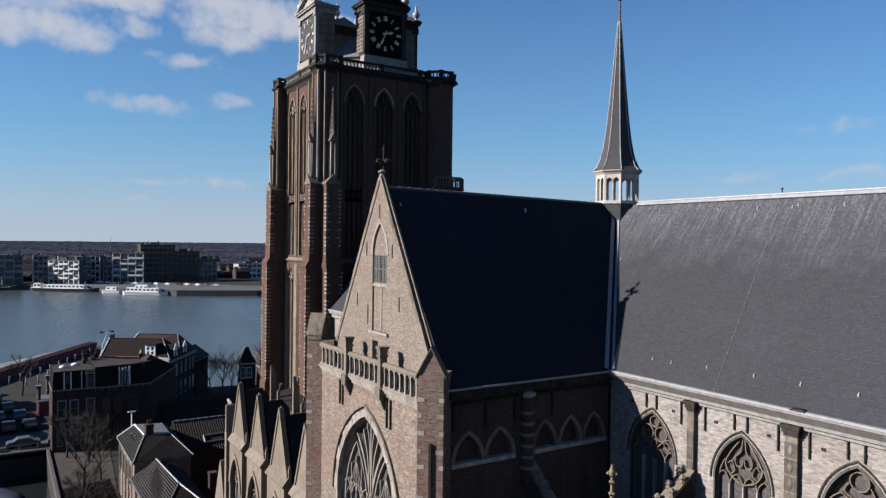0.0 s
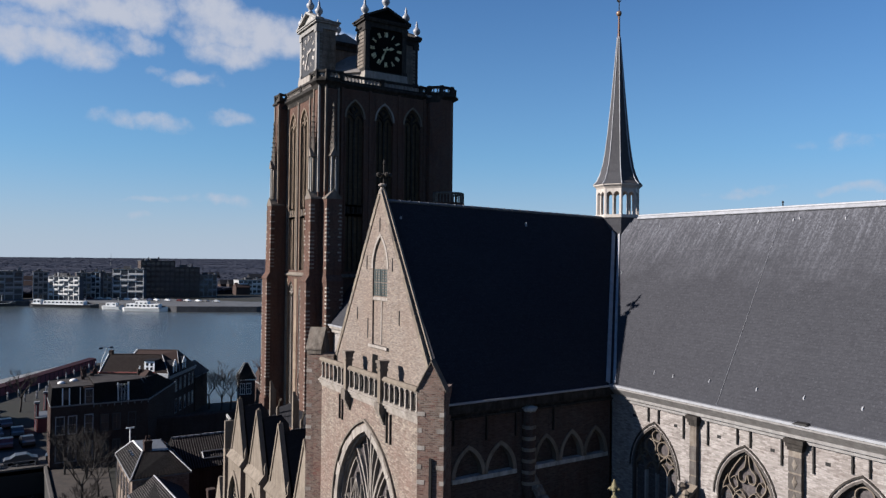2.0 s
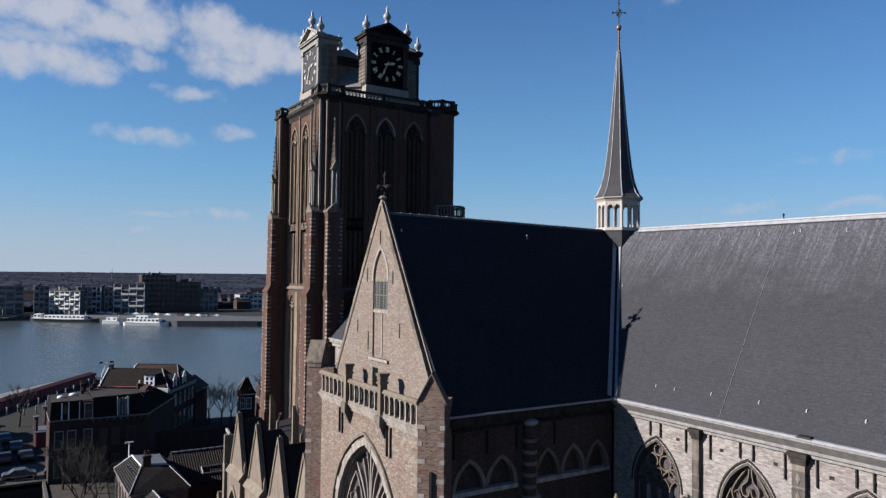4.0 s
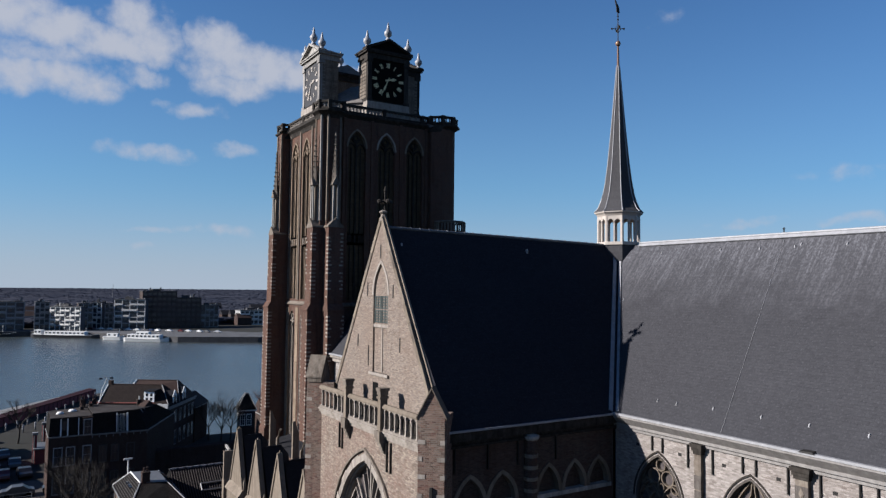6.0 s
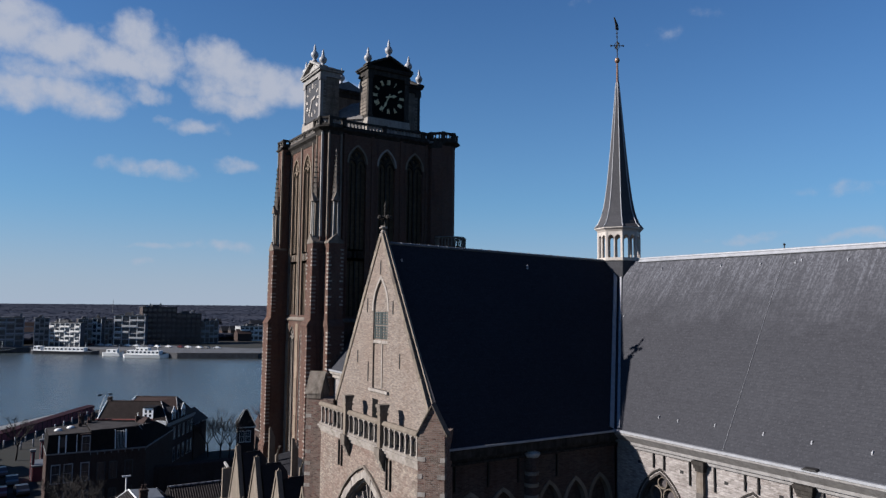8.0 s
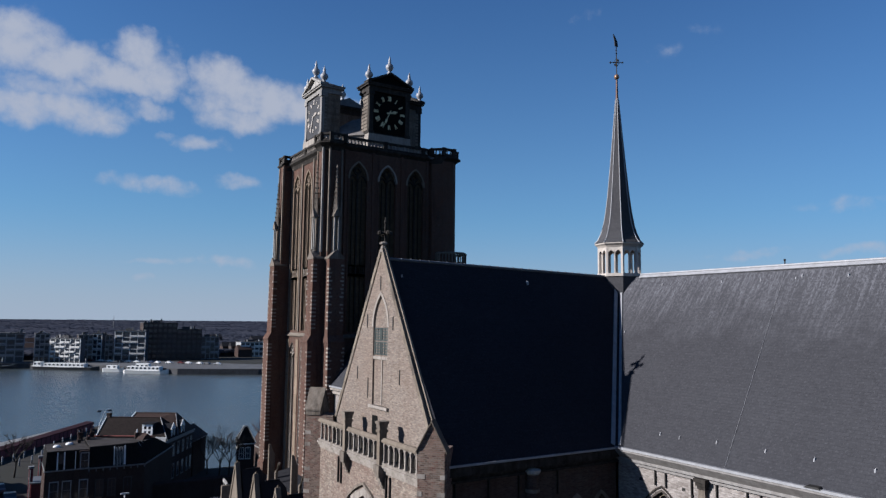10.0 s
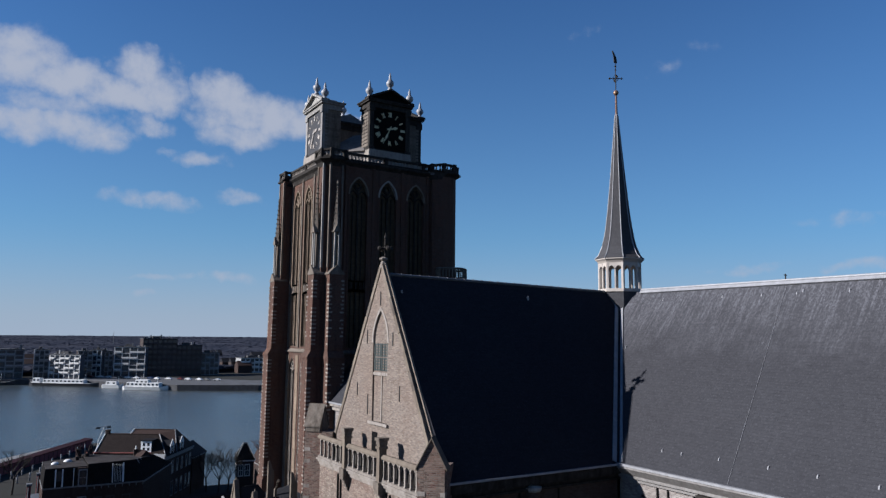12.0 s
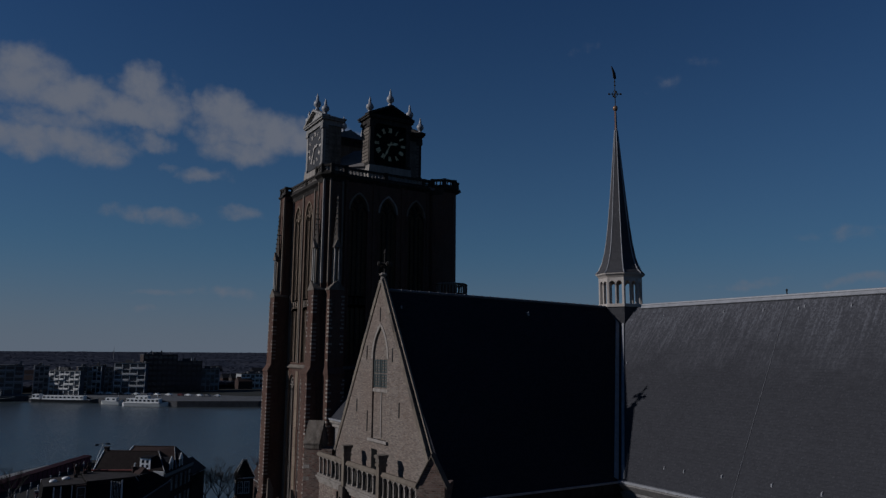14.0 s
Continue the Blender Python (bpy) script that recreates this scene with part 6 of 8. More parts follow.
for k in range(2400):
    x, y = rnd.uniform(-62.5, -46.5), rnd.uniform(-29.3, -24.3)
    if x < -60 and rnd.random() < 0.6:
        continue
    z, a, t = rnd.uniform(0, 1.0), rnd.uniform(0, math.tau), rnd.uniform(0.3, 1.2)
    ln, w = rnd.uniform(0.25, 0.7), rnd.uniform(0.012, 0.035)
    d = Vector((math.cos(a) * math.cos(t), math.sin(a) * math.cos(t), math.sin(t))) * ln
    s = Vector((-math.sin(a), math.cos(a), 0.2)) * w
    p = Vector((x, y, z))
    b = len(vs)
    vs += [p - s, p + s, p + d + s * 0.4, p + d - s * 0.4]
    fs.append((b, b + 1, b + 2, b + 3))
me = bpy.data.meshes.new("shrubs")
me.from_pydata([tuple(v) for v in vs], [], fs)
me.materials.append(plain_mat("winter_shrub", (0.011, 0.009, 0.0075), 0.95))
tagged(new("shrubs", me), "low bed of dark winter shrubs beside the square", "shrubs", kind="stuff")
# dark sheet that stands in for the shade on this ground
bm = fresh()
sheet(bm, [(-60.5, -29.3), (-46, -29.3), (-46, -24.0), (-61.5, -24.0)], 0.06, 0.1)
solid("planting_bed", bm, plain_mat("earth_shade_tone", (0.005, 0.0042, 0.0036), 1.0, spec=0.0, vary=0.4), "near-black ground sheet under the shrubs, shade in its colour", "ground", "structure")
rails = thing("quay_railing", "grey steel railing along the quay road", "railing", (-79, -40, 0))
for k in range(9):
    bm = fresh()
    tube(bm, [(-79.9, -31 - 2.2 * k, 0.0), (-79.9, -31 - 2.2 * k, 1.05)], 0.045, 5)
    part("rail_post", bm, LEAD, rails)
for z in (0.55, 1.02):
    bm = fresh()
    tube(bm, [(-79.9, -31, z), (-79.9, -49, z)], 0.035, 5)
    part("rail", bm, LEAD, rails)


# ---- town houses ----
def place(bm, at, turn):
    bmesh.ops.transform(bm, matrix=Matrix.Translation(at) @ Matrix.Rotation(radians(turn), 4, "Z"), verts=bm.verts)
    return bm


def town_house(label, at, turn, w, d, eave, ridge, roof="hip", wall=BRICK_HOUSE, tiles=TILE_DARK, rows=(), inset=2.5, chimneys=(), dormers=(), trim=None, sides=(0,), ribs=False):
    """A house with its near front-left corner at `at`; the front runs along +y turned by `turn`, the body goes back along -x."""
    h = thing("house", label, "house", at)
    trim = trim or TRIM
    P = lambda bm: place(bm, at, turn)
    bm = fresh()
    box(bm, -d, 0, 0, w, 0, eave)
    part("wall", P(bm), wall, h)
    bm = fresh()
    box(bm, -d - 0.25, 0.25, -0.25, w + 0.25, eave - 0.12, eave + 0.1)
    part("eaves_gutter", P(bm), trim, h, "white wooden eaves gutter")
    bm = fresh()
    e0 = [(0.3, -0.3, eave + 0.1), (0.3, w + 0.3, eave + 0.1), (-d - 0.3, w + 0.3, eave + 0.1), (-d - 0.3, -0.3, eave + 0.1)]
    if roof == "hip":
        loft(bm, e0, [(-d / 2 + 0.6, inset, ridge), (-d / 2 + 0.6, w - inset, ridge), (-d / 2 - 0.6, w - inset, ridge), (-d / 2 - 0.6, inset, ridge)])
    elif roof == "mansard":
        loft(bm, e0, [(-1.1, 1.0, ridge), (-1.1, w - 1.0, ridge), (-d + 1.1, w - 1.0, ridge), (-d + 1.1, 1.0, ridge)])
    elif roof == "gable_y":
        loft(bm, [(0.3, -0.2, eave + 0.1), (-d / 2, -0.2, ridge), (-d - 0.3, -0.2, eave + 0.1)], [(0.3, w + 0.2, eave + 0.1), (-d / 2, w + 0.2, ridge), (-d - 0.3, w + 0.2, eave + 0.1)])
    else:
        loft(bm, [(0.2, -0.3, eave + 0.1), (0.2, w / 2, ridge), (0.2, w + 0.3, eave + 0.1)], [(-d - 0.2, -0.3, eave + 0.1), (-d - 0.2, w / 2, ridge), (-d - 0.2, w + 0.3, eave + 0.1)])
    rf = part("roof", P(bm), tiles, h, "dark tiled roof")
    bm = fresh()
    if roof == "hip":
        for s, y in ((-0.3, inset), (w + 0.3, w - inset)):
            tube(bm, [(0.3, s, eave + 0.15), (-d / 2 + 0.6, y, ridge + 0.03)], 0.1, 5)
            tube(bm, [(-d - 0.3, s, eave + 0.15), (-d / 2 - 0.6, y, ridge + 0.03)], 0.1, 5)
        tube(bm, [(-d / 2 + 0.6, inset, ridge + 0.03), (-d / 2 + 0.6, w - inset, ridge + 0.03)], 0.1, 5)
    elif roof == "mansard":
        tube(bm, [(-1.1, 1.0, ridge), (-1.1, w - 1.0, ridge)], 0.09, 5)
    elif roof == "gable_y":
        tube(bm, [(-d / 2, -0.2, ridge), (-d / 2, w + 0.2, ridge)], 0.12, 5)
    else:
        tube(bm, [(0.2, w / 2, ridge), (-d - 0.2, w / 2, ridge)], 0.12, 5)
        for x in (0.22, -d - 0.22):
            tube(bm, [(x, -0.3, eave + 0.12), (x, w / 2, ridge)], 0.08, 5)
    part("ridge_tiles", P(bm), LEAD if roof != "hip" else TRIM, rf)
    if ribs:
        bm = fresh()
        if roof == "gable_x":
            for j in range(int(d / 0.3)):
                x = -0.2 - 0.3 * j
                for y in (-0.3, w + 0.3):
                    tube(bm, [(x, y, eave + 0.12), (x, w / 2, ridge + 0.01)], 0.045, 4)
        elif roof == "gable_y":
            for j in range(int(w / 0.3)):
                for x in (0.3, -d - 0.3):
                    tube(bm, [(x, 0.3 * j, eave + 0.12), (-d / 2, 0.3 * j, ridge + 0.01)], 0.045, 4)
        else:
            for j in range(1, int(w / 0.3)):
                y = 0.3 * j
                t = min(1.0, y / inset, (w - y) / inset)
                tube(bm, [(0.3, y, eave + 0.12), (0.3 + (-d / 2 + 0.3) * t, y, eave + 0.12 + (ridge - eave - 0.1) * t)], 0.035, 4)
            for j in range(1, int(d / 0.3)):
                x = -0.3 * j
                t = min(1.0, -x / (d / 2 - 0.6), (d + x) / (d / 2 - 0.6))
                for y0, y1 in ((-0.3, inset), (w + 0.3, w - inset)):
                    tube(bm, [(x, y0, eave + 0.12), (x, y0 + (y1 - y0) * t, eave + 0.12 + (ridge - eave - 0.1) * t)], 0.035, 4)
        tagged(part("tile_ribs", P(bm), tiles, rf), kind="stuff")
    for side_k in sides:
        length = w if side_k == 0 else d
        for z0, z1, ww, us in rows:
            for u in us if side_k == 0 else [length * (j + 0.5) / max(2, int(length / 2.4)) for j in range(max(2, int(length / 2.4)))]:
                f = (lambda a, z, o: (o, a, z)) if side_k == 0 else ((lambda a, z, o: (-a, -o, z)) if side_k == 1 else (lambda a, z, o: (-a, w + o, z)))
                q = lambda bm, a0, a1, b0, b1, o0, o1: loft(bm, [f(a0, b0, o0), f(a1, b0, o0), f(a1, b1, o0), f(a0, b1, o0)], [f(a0, b0, o1), f(a1, b0, o1), f(a1, b1, o1), f(a0, b1, o1)])
                bm = fresh()
                q(bm, u - ww / 2, u + ww / 2, z0, z1, -0.05, 0.03)
                win = part("window", P(bm), PANE, h, "sash window")
                bm = fresh()
                for a0, a1, b0, b1 in ((u - ww / 2 - 0.08, u - ww / 2 + 0.04, z0, z1), (u + ww / 2 - 0.04, u + ww / 2 + 0.08, z0, z1), (u - ww / 2 - 0.08, u + ww / 2 + 0.08, z1 - 0.03, z1 + 0.12),
                                       (u - ww / 2 - 0.12, u + ww / 2 + 0.12, z0 - 0.12, z0 + 0.03), (u - ww / 2, u + ww / 2, (z0 + z1) / 2 - 0.035, (z0 + z1) / 2 + 0.035), (u - 0.025, u + 0.025, z0, z1)):
                    q(bm, a0, a1, b0, b1, 0.0, 0.07)
                part("window_frame", P(bm), trim, win, "white painted frame")
    for x, y, z0, z1 in chimneys:
        bm = fresh()
        box(bm, x - 0.35, x + 0.35, y - 0.3, y + 0.3, z0, z1)
        box(bm, x - 0.42, x + 0.42, y - 0.37, y + 0.37, z1 - 0.25, z1 - 0.1)
        for s in (-0.16, 0.16):
            lathe(bm, [(0.1, 0), (0.08, 0.3)], (x + s, y, z1), 6)
        part("chimney", P(bm), BRICK_HOUSE, h, "brick chimney with pots")
    for y, z, dw, dh in dormers:
        bm = fresh()
        box(bm, -2.4, -0.5, y - dw / 2, y + dw / 2, z, z + dh)
        dm = part("dormer", P(bm), trim, h, "white wooden dormer window")
        bm = fresh()
        box(bm, -0.5, -0.46, y - dw / 2 + 0.14, y - 0.05, z + 0.2, z + dh - 0.2)
        box(bm, -0.5, -0.46, y + 0.05, y + dw / 2 - 0.14, z + 0.2, z + dh - 0.2)
        part("pane", P(bm), PANE, dm)
        bm = fresh()
        box(bm, -2.5, -0.3, y - dw / 2 - 0.15, y + dw / 2 + 0.15, z + dh, z + dh + 0.14)
        part("dormer_roof", P(bm), LEAD, dm)
    return h


# terrace on the quay: plan outlines run anticlockwise from the near front corner
def terrace(label, plan, eave, top, insets):
    """A flat-topped house with steep slate upper walls; returns the thing and its sloping slate storey."""
    h = thing("house", label, "house", (*plan[0], 0))
    mid = sum((Vector(p) for p in plan), Vector((0, 0))) / len(plan)
    ring = lambda k, z: [(p[0] + (mid.x - p[0]) * k, p[1] + (mid.y - p[1]) * k, z) for p in plan]
    bm = fresh()
    loft(bm, ring(0, 0), ring(0, eave))
    part("wall", bm, BRICK_HOUSE, h, "dark brick wall")
    bm = fresh()
    loft(bm, ring(-0.03, eave - 0.12), ring(-0.035, eave + 0.08))
    part("eaves_gutter", bm, TRIM, h, "dull white eaves gutter")
    bm = fresh()
    loft(bm, ring(-0.01, eave + 0.08), [(x + a, y + b, top) for (x, y), (a, b) in zip(plan, insets)])
    up = part("slate_storey", bm, TILE_DARK, h, "steep dark slate upper storey")
    bm = fresh()
    loft(bm, [(x + a * 1.2, y + b * 1.2, top - 0.02) for (x, y), (a, b) in zip(plan, insets)], [(x + a * 1.2, y + b * 1.2, top + 0.07) for (x, y), (a, b) in zip(plan, insets)])
    part("flat_roof", bm, FLAT_ROOF, h, "worn gravelled flat roof")
    return h, up


TRIM_DARK = plain_mat("dull_grey_trim", (0.035, 0.032, 0.032), 0.7)


def sash(parent, x, y, z0, z1, ww, trim):
    """A sash window in a wall that faces east."""
    bm = fresh()
    box(bm, x - 0.05, x + 0.02, y - ww / 2, y + ww / 2, z0, z1)
    win = part("window", bm, PANE, parent, "sash window")
    bm = fresh()
    for a0, a1, b0_, b1_ in ((y - ww / 2 - 0.06, y - ww / 2 + 0.06, z0, z1), (y + ww / 2 - 0.06, y + ww / 2 + 0.06, z0, z1), (y - ww / 2 - 0.06, y + ww / 2 + 0.06, z1 - 0.06, z1 + 0.08),
                             (y - ww / 2 - 0.1, y + ww / 2 + 0.1, z0 - 0.1, z0 + 0.06), (y - ww / 2, y + ww / 2, (z0 + z1) / 2 - 0.015, (z0 + z1) / 2 + 0.015)):
        box(bm, x, x + 0.08, a0, a1, b0_, b1_)
    part("window_frame", bm, trim, win, "painted timber frame")
    bm = fresh()
    box(bm, x, x + 0.06, y - 0.025, y + 0.025, z0, z1)
    part("glazing_bar", bm, TRIM_DARK, win)


def stack(parent, x, y, z0, z1, w=0.7, pots=2, pot=None):
    bm = fresh()
    box(bm, x - w / 2, x + w / 2, y - w / 2, y + w / 2, z0, z1)
    box(bm, x - w / 2 - 0.06, x + w / 2 + 0.06, y - w / 2 - 0.06, y + w / 2 + 0.06, z1 - 0.22, z1 - 0.08)
    ch = part("chimney", bm, BRICK_HOUSE, parent, "brick chimney stack with pots")
    for k in range(pots):
        bm = fresh()
        lathe(bm, [(0.13, 0), (0.1, 0.12), (0.09, 0.4), (0.13, 0.46)], (x, y + (k - (pots - 1) / 2) * 0.34, z1), 7)
        part("chimney_pot", bm, pot or TILE_RED, ch)


def batten(parent, x, y, z0, z1, lean, w=0.16):
    bm = fresh()
    loft(bm, [(x, y - w / 2, z0), (x + 0.08, y - w / 2, z0), (x + 0.08, y + w / 2, z0), (x, y + w / 2, z0)], [(x - lean, y - w / 2, z1), (x + 0.08 - lean, y - w / 2, z1), (x + 0.08 - lean, y + w / 2, z1), (x - lean, y + w / 2, z1)])
    part("white_batten", bm, WHITE, parent, "white painted dormer edge")


hA, _ = terrace("dark brick terrace house with white sash windows and slate attic", [(-77.3, -29.4), (-77.3, -24.05), (-86.5, -24.05), (-84.5, -29.4)], 8.72, 11.2, [(-0.35, 0.15), (-0.35, 0), (0.2, 0), (0.2, 0.15)])
for y in (-28.22, -26.67, -24.6):
    sash(hA, -77.3, y, 4.75, 7.2, 1.05, LEAD_PALE)
    sash(hA, -77.3, y, 0.9, 3.4, 1.05, TRIM)
bm = fresh()
box(bm, -79.0, -77.26, -25.3, -24.0, 8.6, 11.15)
part("attic_bay", bm, BRICK_HOUSE, hA, "upright brick attic bay")
sash(hA, -77.25, -24.62, 8.75, 10.85, 1.0, LEAD_PALE)
batten(hA, -77.28, -27.95, 8.8, 11.1, 0.3)
batten(hA, -77.28, -27.1, 8.8, 11.1, 0.3)
batten(hA, -77.28, -25.75, 8.8, 11.1, 0.3, 0.1)
bm = fresh()
box(bm, -77.45, -77.38, -27.85, -27.2, 8.8, 10.9)
part("attic_pane", bm, PANE, hA)
hB, upB = terrace("long dark brick corner house with slate attic and gutters", [(-77.3, -24.0), (-77.1, -16.75), (-89.9, -10.6), (-91.0, -24.0)], 8.66, 11.45, [(-0.4, 0), (-1.3, -1.2), (7.6, -4.0), (3.4, 0)])
for y in (-22.57, -21.0, -18.95, -17.5):
    sash(hB, -77.22, y, 4.7, 7.0, 1.0, TRIM_DARK)
    sash(hB, -77.22, y, 0.9, 3.3, 1.0, TRIM_DARK)
batten(hB, -77.2, -20.85, 8.8, 11.35, 0.5, 0.12)
batten(hB, -77.2, -19.45, 8.8, 11.35, 0.5, 0.2)
for k in range(6):
    batten(hB, -77.22, -20.6 + 0.2 * k, 8.8, 11.2, 0.5, 0.03)
for q in (0.12, 0.28, 0.42):
    p0, p1 = Vector((-77.1, -16.75, 8.8)).lerp(Vector((-89.9, -10.6, 8.8)), q), Vector((-78.4, -17.9, 11.5)).lerp(Vector((-82.4, -14.6, 11.5)), q)
    bm = fresh()
    tube(bm, [p0, p1], 0.07, 5)
    part("verge_board", bm, TRIM, upB)
for k in range(9):
    y = -24.0 + 0.9 * k
    bm = fresh()
    box(bm, -77.22, -77.02, y - 0.05, y + 0.05, 8.2, 8.58)
    part("eaves_bracket", bm, TRIM, hB)
bm = fresh()
tube(bm, [(-87.3, -23.5, 11.62), (-82.6, -15.0, 11.62)], 0.13, 6)
part("ridge_tiles", bm, plain_mat("red_ridge_tile", (0.13, 0.03, 0.024), 0.85), upB, "row of red ridge tiles")
bm = fresh()
loft(bm, [(-80.2, -16.9, 11.4), (-82.4, -14.9, 11.4), (-81.2, -15.9, 12.3)], [(-81.4, -17.6, 11.4), (-83.6, -15.6, 11.4), (-82.4, -16.6, 12.3)])
part("red_gablet", bm, TILE_RED, upB, "small red tiled roof gablet")
for x, y, z1, w, pots in ((-85.6, -24.6, 12.5, 0.7, 3), (-84.4, -23.6, 12.0, 0.5, 2), (-86.4, -22.9, 12.4, 0.5, 2), (-83.4, -24.9, 11.8, 0.45, 1)):
    stack(hA if y < -24.0 else hB, x, y, 11.1, z1, w, pots)
stack(hB, -82.4, -17.2, 11.4, 12.4, 0.6, 1, WHITE)
for x, y, r in ((-82.6, -26.2, 0.55), (-81.0, -27.9, 0.5)):
    bm = fresh()
    lathe(bm, [(r, 0), (r, 0.12), (r * 0.8, 0.26), (r * 0.35, 0.34)], (x, y, 11.26), 12)
    solid("roof_light", bm, WHITE, "shallow white domed rooflight on a flat roof", "rooflight", smooth=True)

# the large house behind: two roofs side by side, a hip on the right, a white verge on the left
big = thing("house", "large dark brick corner house with two tiled roofs and white dormers", "house", (-101.5, -20.7, 0))
P = lambda bm: place(bm, (-101.5, -20.7, 0), -32)
bm = fresh()
box(bm, -13, 0, 0, 12.0, 0, 8.7)
part("wall", P(bm), BRICK_HOUSE, big, "dark brick wall")
bm = fresh()
box(bm, -13.3, 0.25, -0.2, 12.3, 8.55, 8.85)
box(bm, -13.2, 0.12, 0, 12.15, 8.25, 8.55)
part("eaves_cornice", P(bm), TRIM, big, "white wooden eaves cornice")
bm = fresh()
loft(bm, [(0.3, -0.1, 8.9), (0.3, 12.3, 8.9), (-8.0, 12.3, 8.9), (-8.0, -0.1, 8.9)], [(-3.7, -0.1, 12.1), (-3.7, 9.4, 12.1), (-4.3, 9.4, 12.1), (-4.3, -0.1, 12.1)])
rf = part("roof", P(bm), TILE_BROWN, big, "dark brown tiled roof")
bm = fresh()
loft(bm, [(-4.8, 2.6, 10.5), (-4.8, 12.2, 8.9), (-13.3, 12.2, 8.9), (-13.3, 2.6, 8.9)], [(-8.3, 3.0, 12.3), (-8.3, 10.4, 12.3), (-8.9, 10.4, 12.3), (-8.9, 3.0, 12.3)])
rb = part("back_roof", P(bm), TILE_RED, big, "red-brown tiled rear roof")
for a, b, mat in (((0.32, -0.15, 8.95), (-3.75, -0.15, 12.2), WHITE), ((-4.9, 2.6, 10.6), (-8.35, 2.95, 12.38), WHITE), ((-3.7, -0.1, 12.15), (-3.7, 9.4, 12.15), TILE_RED), ((0.3, 12.3, 8.98), (-3.7, 9.4, 12.15), LEAD), ((-8.3, 3.0, 12.35), (-8.3, 10.4, 12.35), TILE_RED), ((-4.8, 12.2, 8.98), (-8.3, 10.4, 12.35), LEAD)):
    bm = fresh()
    tube(bm, [a, b], 0.11 if mat == WHITE else 0.09, 6)
    part("verge" if mat == WHITE else "ridge_tiles", P(bm), mat, rf if a[0] > -4.8 else rb)
# small chimney on the left gable and pots on the ridge
for x, y, z0, z1 in ((-3.9, 0.2, 11.6, 12.8),):
    bm = fresh()
    box(bm, x - 0.35, x + 0.35, y - 0.3, y + 0.3, z0, z1)
    box(bm, x - 0.41, x + 0.41, y - 0.36, y + 0.36, z1 - 0.2, z1 - 0.06)
    part("chimney", P(bm), BRICK_HOUSE, big, "brick chimney")
# white flat-topped dormer on the front slope
bm = fresh()
box(bm, -3.0, -0.62, 7.62, 9.28, 9.6, 11.35)
dm = part("dormer", P(bm), SLATE_SMALL, big, "slate-cheeked dormer with a white window")
bm = fresh()
box(bm, -0.62, -0.54, 7.55, 9.35, 9.5, 11.4)
part("dormer_front", P(bm), BRIGHT, dm, "white painted dormer front")
for y0 in (7.78, 8.53):
    for z0 in (9.8, 10.55):
        bm = fresh()
        box(bm, -0.56, -0.53, y0 + 0.1, y0 + 0.5, z0, z0 + 0.5)
        part("pane", P(bm), PANE, dm)
bm = fresh()
box(bm, -3.1, -0.4, 7.45, 9.45, 11.4, 11.52)
part("dormer_roof", P(bm), SLATE_SMALL, dm)
# white gable piece at the front corner
bm = fresh()
loft(bm, [(0.3, 9.6, 8.0), (0.3, 12.05, 8.0), (0.3, 12.05, 9.3), (0.3, 10.2, 9.4)], [(0.05, 9.6, 8.0), (0.05, 12.05, 8.0), (0.05, 12.05, 9.3), (0.05, 10.2, 9.4)])
part("corner_gable", P(bm), WHITE, big, "white painted corner gable")
# pedimented dormers on the right-hand slope
for u in (-2.9, -7.4):
    bm = fresh()
    loft(bm, *[[(u - 0.75, y, 9.2), (u + 0.75, y, 9.2), (u + 0.75, y, 10.5), (u, y, 11.3), (u - 0.75, y, 10.5)] for y in (12.0, 9.6)])
    dm = part("gabled_dormer", P(bm), SLATE_SMALL, big, "gabled dormer with a white pediment")
    bm = fresh()
    slab(bm, [(u - 1.0, 10.35), (u + 1.0, 10.35), (u, 11.45)], lambda a, z, d: (a, 12.1 - d, z), 0, 0.12)
    part("pediment", P(bm), WHITE, dm)
    for q in (-1, 1):
        bm = fresh()
        box(bm, u + q * 0.68 - 0.1, u + q * 0.68 + 0.1, 11.98, 12.1, 9.1, 10.35)
        part("dormer_post", P(bm), WHITE, dm)
    bm = fresh()
    box(bm, u - 0.5, u + 0.5, 11.98, 12.04, 9.3, 10.3)
    part("pane", P(bm), PANE, dm)
for u in (-1.4, -3.6, -5.8, -8.0, -10.2, -12.0):
    for z0, z1 in ((5.6, 7.7), (1.8, 4.2)):
        bm = fresh()
        box(bm, u - 0.45, u + 0.45, 11.97, 12.03, z0, z1)
        win = part("window", P(bm), PANE, big, "sash window")
        bm = fresh()
        for a0, a1, b0_, b1_ in ((u - 0.5, u - 0.42, z0, z1), (u + 0.42, u + 0.5, z0, z1), (u - 0.5, u + 0.5, z1 - 0.04, z1 + 0.05), (u - 0.55, u + 0.55, z0 - 0.08, z0 + 0.04), (u - 0.45, u + 0.45, (z0 + z1) / 2 - 0.03, (z0 + z1) / 2 + 0.03)):
            box(bm, a0, a1, 12.0, 12.06, b0_, b1_)
        part("window_frame", P(bm), TRIM, win)
town_house("narrow dark house with a stepped side wall", (-108.85, -7.85, 0), -32, 5.2, 7, 6.6, 8.8, "gable_x", rows=((4.4, 6.4, 0.9, (1.4, 3.8)), (1.2, 3.4, 0.9, (1.4, 3.8))), tiles=TILE_RED)
slate_house = thing("house", "small brick house with a white-edged slate roof", "house", (-45.4, -23.65, 0))
bm = fresh()
box(bm, -56.7, -45.55, -23.55, -17.8, 0, 6.35)
part("wall", bm, BRICK_FRONT, slate_house, "brown brick wall with pale piers")
bm = fresh()
